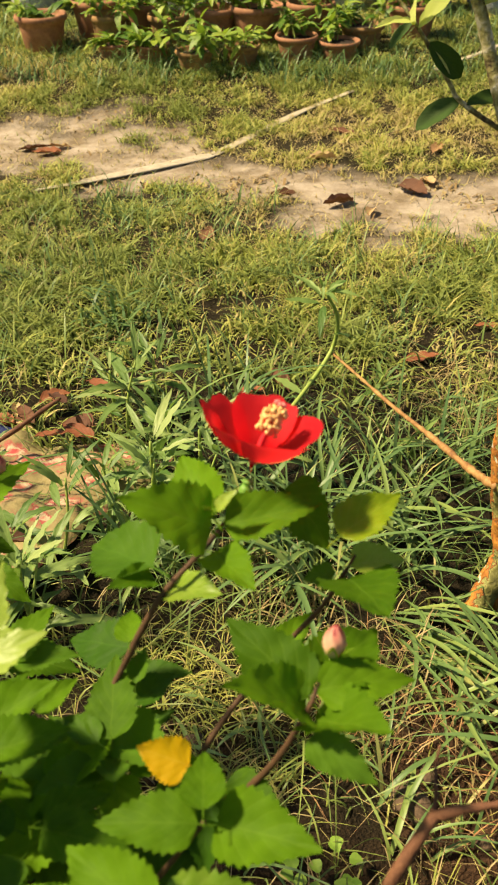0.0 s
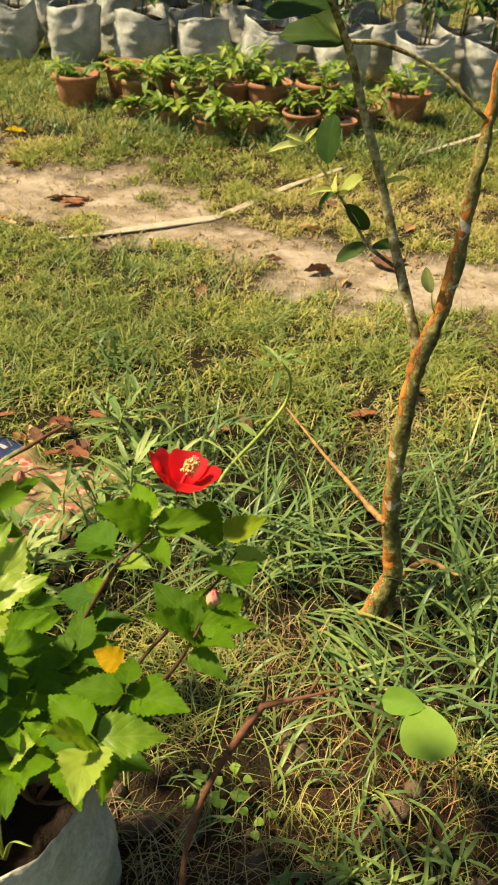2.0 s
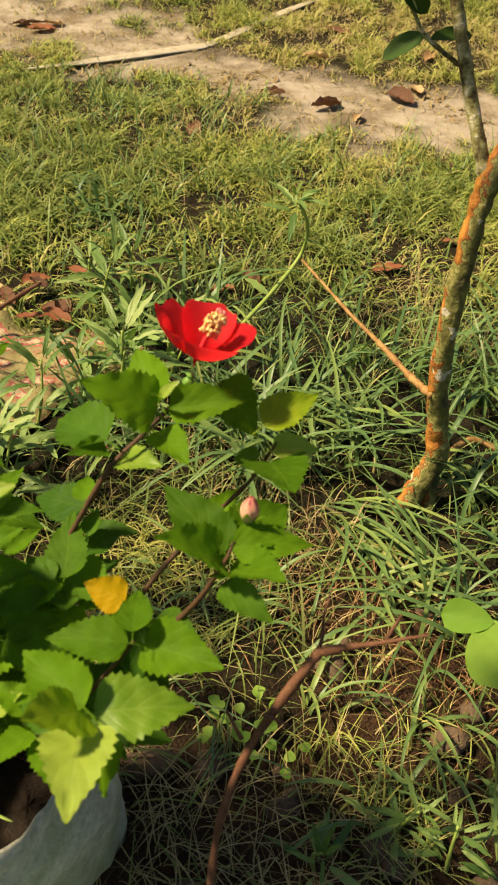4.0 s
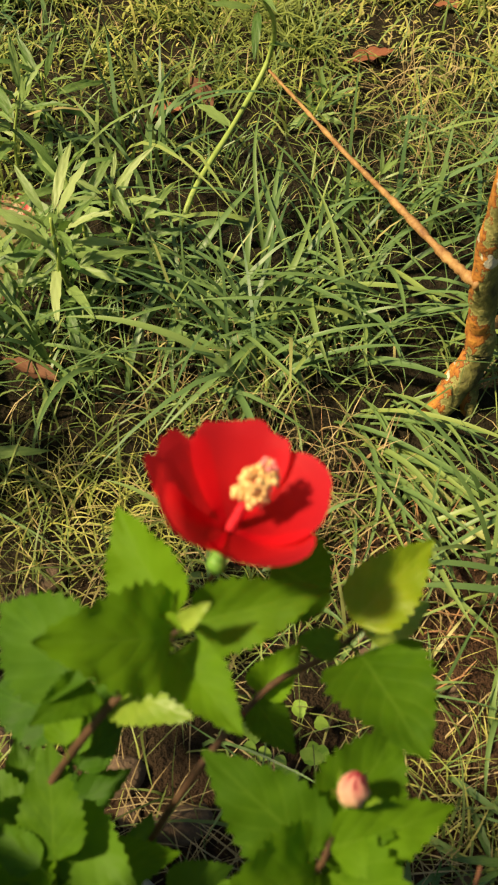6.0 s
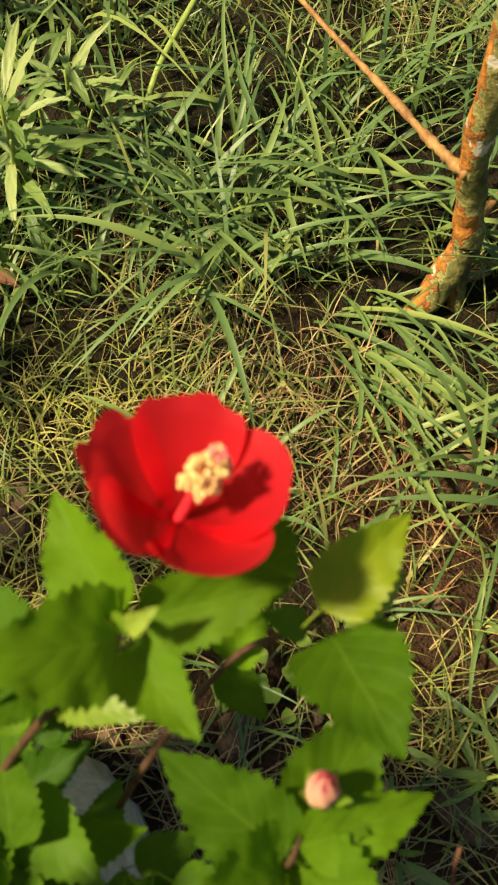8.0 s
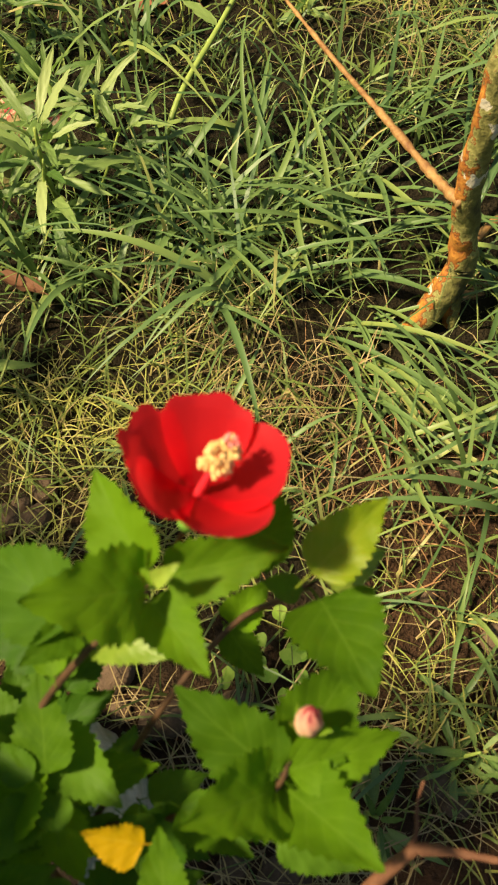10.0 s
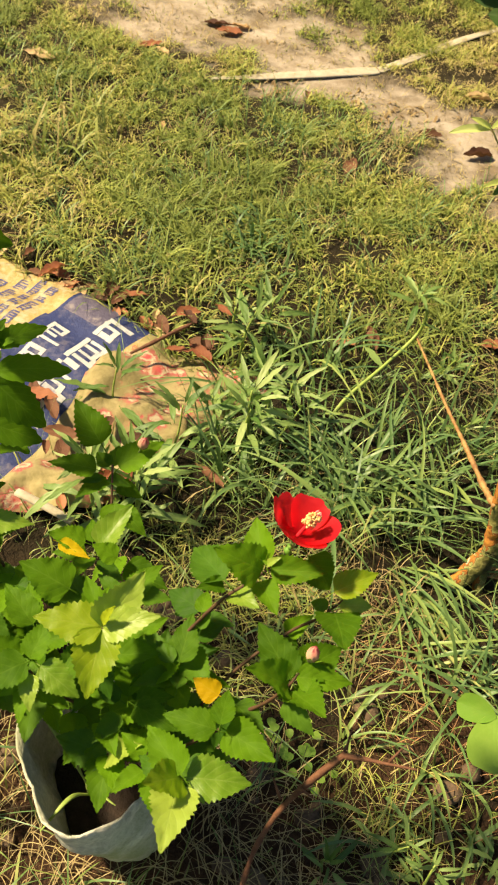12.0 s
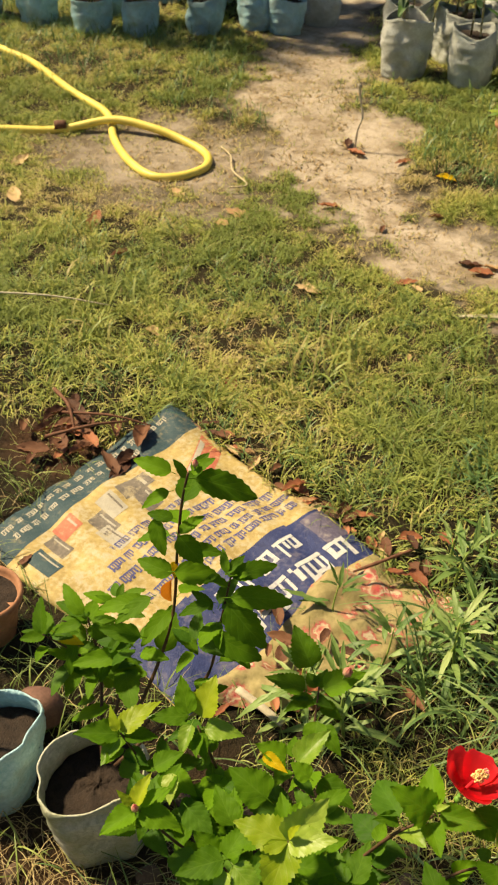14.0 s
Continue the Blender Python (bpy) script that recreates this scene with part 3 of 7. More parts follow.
def clear(x, y):
    ok = ~inside(SACK, x, y, -0.03) & ~(inside(CLOTH, x, y, -0.1) & (np.random.RandomState(3).rand(len(x)) < 0.5))
    for cx, cy, r in POTS_AT:
        ok &= np.hypot(x - cx, y - cy) > r
    return ok


def lawn(n, x0, x1, y0, y1, seed, hmin, hmax, wide, keep_all=False):
    x, y, rs = scatter(n, x0, x1, y0, y1, seed)
    if not keep_all:
        view = (x > -1.08 * y - 0.25) & (x < 0.85 + 0.16 * y)
        x, y = x[view], y[view]
    b, d = bare(x, y), dug(x, y)
    thick, clump = fbm(x, y, 2.6), 0.5 + 0.42 * (2 * smooth(0.34, 0.66, fbm(x + 5, y + 8, 15.0)) - 1) * (0.55 + 0.45 * smooth(1.7, 2.4, y))
    keep = rs.rand(len(x)) < np.clip(np.clip(1 - 1.03 * b, 0, 1) ** 1.5 * (1 - 0.6 * d) * (0.3 + 0.5 * thick + 1.7 * (clump - 0.40)) * (0.2 + 0.8 * smooth(1.6, 2.3, y)) + 0.30 * smooth(2.4, 3.2, y) * (b < 0.35) + 0.03 * b * smooth(2, 2.5, y), 0.02 * (1 - b), 1)
    keep &= clear(x, y) & (rs.rand(len(x)) > 0.8 * smooth(1.15, 1.35, y) * (1 - smooth(1.75, 1.95, y)) * smooth(-0.3, -0.1, x))
    x, y, thick, clump, b = x[keep], y[keep], thick[keep], clump[keep], b[keep]
    m = len(x)
    tall = 1 - smooth(1.7, 2.8, y)
    h = (hmin + (hmax - hmin) * rs.rand(m) ** 1.8) * (0.0 + 0.5 * thick + 1.5 * (clump - 0.02)) * (0.8 + 0.55 * tall) * (1 - 0.5 * b)
    w = wide * rs.uniform(0.55, 1.35, m) * (1 + 0.2 * tall)
    dry = fbm(x + 11, y + 3, 1.7)
    tone = np.clip(0.5 + 1.1 * (thick - 0.5) + 0.75 * (clump - 0.5) - 1.1 * (dry - 0.5) + 0.22 * tall - 0.25 * b + rs.normal(0, 0.2, m) - 0.1 * smooth(2.6, 3.6, y), 0, 1)
    return x, y, h, w, rs.uniform(0, 6.283, m), 0.35 + 1.2 * rs.rand(m) ** 0.8, tone


blades("lawn_grass", *lawn(680000, -5.2, 1.7, 1.55, 5.4, 21, 0.018, 0.056, 0.0047), M["lawn"], 4, sweep=0.6, arch=0.9, label="short dry and green lawn grass round the track")
blades("far_grass", *lawn(90000, -7.5, 2.6, 5.2, 8.5, 22, 0.03, 0.09, 0.006, True), M["lawn"], 3, label="rough grass under the nursery bags")
def outer(n, seed):
    x, y, h, w, a, l, t = lawn(n, -9.0, 5.0, -4.0, 7.5, seed, 0.02, 0.07, 0.010, True)
    out = ~((x > -1.08 * y - 0.25) & (x < 0.85 + 0.16 * y) & (y > 0.15) & (y < 8.5)) & ~((y > 5.2) & (x > -7.5) & (x < 2.6)) & (np.hypot(x - 0.2, y - 0.1) > 0.6)
    return [v[out] for v in (x, y, h, w, a, l, t)]


blades("outer_grass", *outer(260000, 27), M["lawn"], 3, label="lawn grass stretching away on all sides")
blades("near_grass", *lawn(60000, -1.6, 1.2, 0.15, 1.75, 23, 0.02, 0.070, 0.0034), M["soilgrass"], 6, sweep=0.9, arch=0.8, label="thin grass on the dark soil by the bags")


def tufts(spots, per, hmin, hmax, wide, spread, seed, tone0, dirn=None):
    rs = np.random.RandomState(seed)
    X, Y, H, W, A, L, T = [], [], [], [], [], [], []
    for cx, cy in spots:
        k = rs.randint(per // 2, per + 1)
        X.append(cx + rs.normal(0, spread, k)); Y.append(cy + rs.normal(0, spread, k))
        H.append(rs.uniform(hmin, hmax, k)); W.append(wide * rs.uniform(0.5, 1.25, k))
        A.append(rs.uniform(0, 6.283, k) if dirn is None else dirn + rs.normal(0, 0.9, k))
        L.append(rs.uniform(0.3, 1.5, k)); T.append(np.clip(tone0 + rs.normal(0, 0.2, k), 0, 1))
    x, y = np.concatenate(X), np.concatenate(Y)
    ok = clear(x, y) & (bare(x, y) < 0.4) & ((fbm(x + 2, y, 7.0) < 0.54) | (y > 1.75) | (tone0 in (0.5, 0.12)))
    return [v[ok] for v in (x, y, np.concatenate(H), np.concatenate(W), np.concatenate(A), np.concatenate(L), np.concatenate(T))]


rs = np.random.RandomState(5)
sp = [(rs.uniform(-0.15, 0.75), rs.uniform(1.25, 1.75)) for _ in range(34)]
sp += [(rs.uniform(0.45, 0.8), rs.uniform(0.85, 1.35)) for _ in range(16)]
blades("long_grass", *tufts(sp, 13, 0.10, 0.25, 0.0092, 0.026, 31, 0.75), M["long"], 8, arch=0.9, sweep=0.5, label="long arching green grass blades round the sapling")
sp = [(rs.uniform(-0.15, 0.6), rs.uniform(1.15, 1.75)) for _ in range(42)]
blades("fine_grass", *tufts(sp, 24, 0.05, 0.12, 0.0040, 0.028, 37, 0.5), M["long"], 6, arch=0.9, sweep=0.4, label="fine tangled green grass among the long blades")
sp = [(rs.uniform(-0.14, 0.20), rs.uniform(0.84, 1.16)) for _ in range(34)] + [(rs.uniform(0.3, 0.75), rs.uniform(0.55, 0.95)) for _ in range(26)]
blades("fine_grass", *tufts(sp, 34, 0.025, 0.07, 0.0032, 0.03, 46, 0.5), M["lawn"], 6, arch=0.9, sweep=0.9, label="low mats of fine curling green grass")
sp = [(rs.uniform(-0.9, 0.9), rs.uniform(0.3, 1.6)) for _ in range(150)]
blades("grass_tufts", *tufts(sp, 9, 0.05, 0.14, 0.0058, 0.02, 32, 0.6), M["long"], 6, arch=0.9, sweep=0.6, label="small green grass tufts on the soil")
sp = [(0.26 + rs.normal(0, 0.05), 1.06 + rs.normal(0, 0.05)) for _ in range(9)] + [(0.42 + rs.normal(0, 0.08), 1.80 + rs.normal(0, 0.07)) for _ in range(18)] + [(0.66 + rs.normal(0, 0.08), 1.62 + rs.normal(0, 0.07)) for _ in range(10)] + [(0.19 + rs.normal(0, 0.05), 1.16 + rs.normal(0, 0.05)) for _ in range(9)] + [(0.1 + rs.normal(0, 0.06), 1.25 + rs.normal(0, 0.06)) for _ in range(8)]
blades("dry_grass", *tufts(sp, 15, 0.04, 0.10, 0.0026, 0.03, 39, 0.5), M["straw"], 6, arch=0.8, sweep=0.5, label="patches of dry curled yellow grass")
sp = [(0.36 + rs.normal(0, 0.07), 1.02 + rs.normal(0, 0.07)) for _ in range(20)] + [(0.52 + rs.normal(0, 0.06), 0.86 + rs.normal(0, 0.08)) for _ in range(12)]
blades("russet_straw", *tufts(sp, 16, 0.02, 0.07, 0.0026, 0.03, 49, 0.5), M["russet"], 5, arch=0.7, sweep=0.7, label="tangled russet dead grass on the soil")
sp = [(rs.uniform(-2.3, 1.1), rs.uniform(1.7, 2.9)) for _ in range(420)]
blades("coarse_grass", *tufts(sp, 10, 0.045, 0.11, 0.0045, 0.03, 33, 0.6), M["long"], 6, arch=0.8, sweep=0.35, label="coarser green grass in the near lawn")
sp = [(rs.uniform(-1.1, -0.8), rs.uniform(2.15, 2.55)) for _ in range(16)] + [(rs.uniform(-2.0, -1.6), rs.uniform(2.0, 2.4)) for _ in range(10)] 
blades("broad_grass", *tufts(sp, 9, 0.09, 0.17, 0.010, 0.03, 34, 0.45), M["soilgrass"], 6, arch=0.8, label="clumps of broader grass blades in the lawn")
sp = [(-0.26 + rs.normal(0, 0.04), 2.12 + rs.normal(0, 0.04)) for _ in range(8)]
blades("dark_grass", *tufts(sp, 12, 0.05, 0.10, 0.012, 0.03, 47, 0.97), M["long"], 5, arch=0.8, label="low dark broad-leaved tuft in the lawn")
sp = [(rs.uniform(-5, 1.5), rs.uniform(3.95, 5.0)) for _ in range(420)]
sp += [(rs.uniform(-1.1, 0.7), rs.uniform(3.9, 4.15)) for _ in range(60)]
blades("verge_grass", *tufts(sp, 14, 0.06, 0.15, 0.006, 0.05, 35, 0.85), M["long"], 4, arch=0.8, label="taller green grass along the pots and bags")


def straw(n, x0, x1, y0, y1, seed, hmin, hmax, wide):
    x, y, r = scatter(n, x0, x1, y0, y1, seed)
    ok = clear(x, y) & (r.rand(n) < 0.25 + 0.75 * fbm(x, y, 4.0)) & (r.rand(n) > 0.7 * smooth(1.2, 1.35, y) * (1 - smooth(1.75, 1.95, y)))
    x, y = x[ok], y[ok]
    m = len(x)
    return x, y, r.uniform(hmin, hmax, m), wide * r.uniform(0.6, 1.3, m), r.uniform(0, 6.283, m), r.uniform(1.25, 1.53, m), r.rand(m)


blades("dry_straw", *straw(5200, -1.5, 1.1, 0.2, 2.6, 41, 0.03, 0.10, 0.0020), M["straw"], 4, arch=0.3, label="pale dry straw lying on the soil", category="straw")
blades("dry_straw", *straw(4200, -1.1, 0.35, 0.2, 0.72, 45, 0.03, 0.11, 0.0022), M["straw"], 6, arch=0.4, sweep=0.8, label="tangle of dry grass round the bags", category="straw")
blades("straw_bits", *straw(10000, -3.5, 1.4, 2.3, 4.6, 42, 0.02, 0.07, 0.003), M["straw"], 3, arch=0.3, label="dry grass bits on the lawn and the track", category="straw")


def flecks(n, seed):
    x, y, r = scatter(n, -3.2, 1.5, 2.4, 5.2, seed)
    ok = (bare(x, y) > 0.3) & (r.rand(n) < 5.0 * (fbm(x, y, 6.0) - 0.5) + 0.04)
    x, y = x[ok], y[ok]
    m = len(x)
    return x, y, 0.008 + 0.045 * r.rand(m) ** 3, 0.008 * r.uniform(0.5, 1.8, m), r.uniform(0, 6.283, m), r.uniform(1.35, 1.55, m), r.rand(m)


def stubble(n, seed):
    """Short worn grass that breaks up the track and its edges."""
    x, y, r = scatter(n, -3.4, 1.5, 2.3, 5.2, seed)
    b = bare(x, y)
    ok = (b > 0.12) & (r.rand(n) < (1.15 - 0.8 * b) * smooth(0.46, 0.62, fbm(x + 7, y + 2, 5.0) * 0.6 + fbm(x, y + 9, 17.0) * 0.4))
    x, y = x[ok], y[ok]
    m = len(x)
    return x, y, 0.008 + 0.024 * r.rand(m) ** 2, 0.0042 * r.uniform(0.5, 1.4, m), r.uniform(0, 6.283, m), r.uniform(0.5, 1.5, m), r.rand(m)


M["worn"] = blade_material("worn_grass", ((0.0, (0.17, 0.12, 0.06)), (0.4, (0.30, 0.24, 0.10)), (0.75, (0.34, 0.32, 0.11)), (1.0, (0.22, 0.26, 0.07))), 0.8, 0.1)
blades("worn_grass", *stubble(170000, 48), M["worn"], 3, arch=0.6, label="thin worn grass on the trodden track")
M["fleck"] = blade_material("leaf_fleck", ((0.0, (0.10, 0.055, 0.03)), (0.5, (0.25, 0.15, 0.07)), (1.0, (0.42, 0.32, 0.16))), 0.8, 0.05)
blades("leaf_bits", *flecks(42000, 44), M["fleck"], 3, arch=0.1, label="small brown bits of dry leaf on the track", category="leaf bits")


# ---- clumps of long grass ----
def grass_blade(parent, root, heading, length, width, rise, fall, curl, tone):
    """One folded blade that rises from its root and arches over; rise, fall: its slope at the root and at the tip."""
    n = 15
    p, verts, faces = Vector(root), [], []
    for i in range(n + 1):
        t = i / n
        e = radians(rise + (fall - rise) * t ** 0.8)
        a = heading + curl * t
        d = Vector((math.cos(a) * math.cos(e), math.sin(a) * math.cos(e), math.sin(e)))
        side = d.cross(Vector((0, 0, 1))).normalized()
        up = side.cross(d)
        w = 0.5 * width * (0.55 + 0.45 * min(1, 4 * t)) * (1 - t ** 3.2) + 0.0002
        verts += [p - side * w + up * w * 0.35, p.copy(), p + side * w + up * w * 0.35]
        p = p + d * length / n
        floor = ground_at(p.x, p.y) + 0.006
        if p.z < floor and i > 3:
            p.z = floor
    for i in range(n):
        for k in (0, 1):
            faces.append((3 * i + k, 3 * i + k + 1, 3 * i + k + 4, 3 * i + k + 3))
    me = mesh_of("blade", verts, faces, (M["long"],))
    me.attributes.new("tone", "FLOAT", "POINT").data.foreach_set("value", [tone] * len(verts))
    return place("blade", me, parent)


def grass_clump(x, y, count, spread, reach, width, seed, heading=None, wander=0.5, tone=0.62, rise=(55, 82), fall=(-55, -5), label="clump of long arching green grass blades"):
    r = random.Random(seed)
    g = empty("grass_clump", (x, y, ground_at(x, y)), label, "grass", "long grass clumps")
    for i in range(count):
        rx, ry = x + r.gauss(0, spread), y + r.gauss(0, spread)
        a = r.uniform(0, 6.283) if heading is None else heading + r.gauss(0, wander)
        grass_blade(g, (rx, ry, ground_at(rx, ry) - 0.006), a, r.uniform(*reach), width * r.uniform(0.65, 1.25), r.uniform(*rise), r.uniform(*fall), r.uniform(-0.9, 0.9), min(1, max(0, r.gauss(tone, 0.16))))
    return g


SHEAF = "sheaf of long grass combed over beside the sapling's foot"
grass_clump(0.315, 1.215, 17, 0.022, (0.16, 0.27), 0.0066, 1, -0.75, 0.45, 0.55, (25, 60), (-35, 0), SHEAF)
grass_clump(0.335, 1.13, 14, 0.022, (0.14, 0.26), 0.0070, 2, -1.15, 0.4, 0.5, (25, 60), (-35, 0), SHEAF)
grass_clump(0.40, 1.02, 10, 0.035, (0.12, 0.22), 0.0070, 3, -1.0, 0.8, 0.5, (30, 65), (-40, 0), SHEAF)
g = grass_clump(0.345, 1.16, 2, 0.004, (0.12, 0.15), 0.0125, 4, -0.85, 0.12, 0.30, (35, 45), (-30, -15), "few broad pale yellow-green grass blades")
for a, ln in ((-1.05, 0.10), (-0.9, 0.12), (-1.2, 0.09)):
    grass_blade(g, (0.352, 1.135, ground_at(0.352, 1.135)), a, ln, 0.008, 40, -25, 0.1, 0.1)
g = grass_clump(0.18, 1.27, 12, 0.03, (0.16, 0.28), 0.0085, 5, tone=0.6)
grass_blade(g, (0.185, 1.222, ground_at(0.185, 1.222)), radians(160), 0.31, 0.0125, 68, -22, 0.15, 0.45)
for i, (x, y, n) in enumerate(((0.12, 1.36, 12), (0.24, 1.40, 13), (0.31, 1.33, 11), (0.36, 1.45, 10), (0.20, 1.50, 10), (0.05, 1.45, 10), (0.46, 1.36, 8), (0.56, 1.22, 10), (0.60, 1.05, 9), (0.50, 0.98, 8), (0.66, 1.40, 8), (-0.02, 1.28, 7))):
    grass_clump(x, y, n, 0.03, (0.14, 0.27), 0.0085, 20 + i, tone=0.62)
for i, (x, y, n) in enumerate(((0.22, 0.95, 6), (0.30, 0.85, 6), (0.42, 0.80, 6), (0.36, 0.70, 5), (0.52, 0.74, 6), (0.10, 1.02, 5), (0.02, 0.98, 5))):
    grass_clump(x, y, n, 0.025, (0.08, 0.17), 0.0065, 40 + i, tone=0.55, label="small tuft of green grass on the dark soil")

# ---- hibiscus ----
leaf_kind("sepal", "hib_pale", 3, width=0.45, teeth=0, depth=0, peak=0.35, stalk=0, droop=-0.2)


def petal_mesh(phase, spread, fold, ruffle):
    """One petal of a cup-shaped flower whose mouth opens along +z, 1 unit in radius; fold: how far its sides are rolled up."""
    rows, cols = 24, 22
    verts, uvs, faces = [], [], []
    for i in range(rows + 1):
        s = i / rows
        for k in range(cols + 1):
            v = 2 * k / cols - 1
            edge = 1 - 0.26 * v ** 4 + 0.030 * math.sin(v * 4 + phase) + ruffle * (0.020 * math.sin(v * 13 + 2 * phase) + 0.012 * math.sin(v * 29 + phase))
            se = s * edge
            neck, bowl = min(se / 0.15, 1), max(0, (se - 0.15) / 0.85)
            r = 0.06 * neck + 0.90 * bowl ** 0.66
            z = -0.82 + 0.28 * neck + 0.70 * bowl ** 1.5 - 0.45 * max(0, bowl - 0.82)
            half = radians(max(spread, 46) + (spread - max(spread, 46)) * s * s)
            a = v * half
            wave = ruffle * 0.03 * s * s * math.sin(9 * v + phase) + 0.02 * s * s * math.sin(4 * v + 2 * phase)
            rr = r + 0.05 * v * s + 0.6 * wave - fold * s * v * v
            verts.append((rr * math.cos(a), rr * math.sin(a), z + wave + 1.2 * fold * s * v * v))
            uvs.append((s, k / cols))
    for i in range(rows):
        for k in range(cols):
            a = i * (cols + 1) + k
            faces.append((a, a + 1, a + cols + 2, a + cols + 1))
    return verts, faces, uvs


def ball(verts, faces, c, r, stretch=(1, 1, 1), seg=6, rings=4):
    off = len(verts)
    for i in range(rings + 1):
        th = math.pi * i / rings
        for k in range(seg):
            ph = 2 * math.pi * k / seg
            verts.append((c[0] + r * stretch[0] * math.sin(th) * math.cos(ph), c[1] + r * stretch[1] * math.sin(th) * math.sin(ph), c[2] + r * stretch[2] * math.cos(th)))
    for i in range(rings):
        for k in range(seg):
            k2 = (k + 1) % seg
            faces.append((off + i * seg + k, off + (i + 1) * seg + k, off + (i + 1) * seg + k2, off + i * seg + k2))


def flower(parent, base, mouth, radius, column_tip):
    """A red flower from its calyx at base to the middle of its mouth."""
    b, c = Vector(base), Vector(mouth)
    z = (c - b).normalized()
    x = Vector((1, 0, 0))
    x = (x - z * x.dot(z)).normalized()
    y = z.cross(x)
    m = Matrix((x, y, z)).transposed().to_4x4()
    m.translation = c
    v, f = [], []
    ball(v, f, b - z * 0.014, 0.005, (1, 1, 1.2), 10, 8)
    tv, tf = tube([(*(b - z * 0.02), 0.0022), (*(b - z * 0.008), 0.003), (*(b - z * 0.006), 0.0045)], 10, 8)
    f += [tuple(q + len(v) for q in g) for g in tf]
    v += tv
    fl = place("flower", mesh_of("flower", v, f, (M["calyx"],)), parent, None, "open red hibiscus flower with a yellow stamen")
    for i, (turn, stretch, tilt, spread, fold, ruffle) in enumerate(((12, 1.03, -1, 50, 0.0, 0.2), (86, 1.07, -5, 42, 0.0, 0.8), (150, 1.06, 2, 36, 0.02, 1.5), (212, 0.98, 2, 38, 0.05, 0.5), (288, 1.0, 2, 54, 0.03, 0.3))):
        pv, pf, pu = petal_mesh(i * 1.7 + 0.4, spread, fold, ruffle)
        pm = m @ Matrix.Rotation(radians(turn), 4, "Z") @ Matrix.Translation((0, 0, -0.82 * radius)) @ Matrix.Rotation(radians(tilt), 4, "Y") @ Matrix.Translation((0, 0, 0.82 * radius)) @ Matrix.Scale(radius * stretch, 4)
        place("petal", mesh_of("petal", pv, pf, (M["petal"],), pu), fl, pm)
    tip = Vector(column_tip)
    root = b + z * 0.008
    mid = root.lerp(tip, 0.55) + z * 0.003
    tube_part("stamen_column", [(*root, 0.0026), (*mid, 0.0022), (*tip, 0.0018)], M["column"], fl, 12, 8)
    rs = random.Random(4)
    av, af = [], []
    d = (tip - mid).normalized()
    side = d.orthogonal().normalized()
    for i in range(150):
        t = rs.uniform(-0.012, 0.007)
        a = rs.uniform(0, 6.283)
        o = Matrix.Rotation(a, 3, d) @ side
        ball(av, af, tip + d * t + o * rs.uniform(0.0025, 0.0075), rs.uniform(0.0013, 0.002), (1, 1, 1), 5, 3)
    place("anther_head", mesh_of("anther_head", av, af, (M["anther"],)), fl, None, "cream yellow anthers")
    sv, sf = [], []
    for i in range(5):
        o = Matrix.Rotation(i * 1.257, 3, d) @ side
        ball(sv, sf, tip + d * 0.010 + o * 0.003, 0.0016, (1, 1, 1), 6, 4)
    place("stigma", mesh_of("stigma", sv, sf, (M["stigma"],)), fl, None)
    return fl


def bud(parent, at, d, size, label="pink flower bud"):
    d = Vector(d).normalized()
    a = Vector(at)
    e = d.orthogonal().normalized()
    g = d.cross(e)
    v, f, tone = [], [], []
    rows, segs = 16, 30
    for i in range(rows + 1):
        t = i / rows
        r = size * 0.44 * (math.sin(math.pi * (0.10 + 0.86 * t)) ** 0.75) * (1 - 0.18 * t)
        for k in range(segs):
            q = 2 * math.pi * k / segs
            fold = ((q * 5 / (2 * math.pi) + 1.6 * t) % 1.0)
            rr = r * (0.86 + 0.22 * fold)
            v.append(a + d * size * (1.15 * t - 0.55) + e * rr * math.cos(q) + g * rr * math.sin(q))
            tone.append(1.05 * t + 0.5 * (0.35 - fold) * t)
    for i in range(rows):
        for k in range(segs):
            k2 = (k + 1) % segs
            f.append((i * segs + k, i * segs + k2, (i + 1) * segs + k2, (i + 1) * segs + k))
    f.append(tuple(range(segs))[::-1])
    f.append(tuple(range(rows * segs, (rows + 1) * segs)))
    me = mesh_of("bud", v, f, (M["bud"],))
    me.attributes.new("tone", "FLOAT", "POINT").data.foreach_set("value", tone)
    bd = place("bud", me, parent, None, label)
    tube_part("stalk", [(*(a - d * size * 1.3), 0.0014), (*(a - d * size * 0.5), 0.0018)], M["stem_green"], bd, 5, 6)
    for i in range(5):
        o = Matrix.Rotation(i * 1.257, 3, d) @ d.orthogonal().normalized()
        leaf("sepal", a - d * size * 0.62 + o * size * 0.08, a + d * size * 0.12 + o * size * 0.52, bd, o, "sepal", 1.0)
    return bd


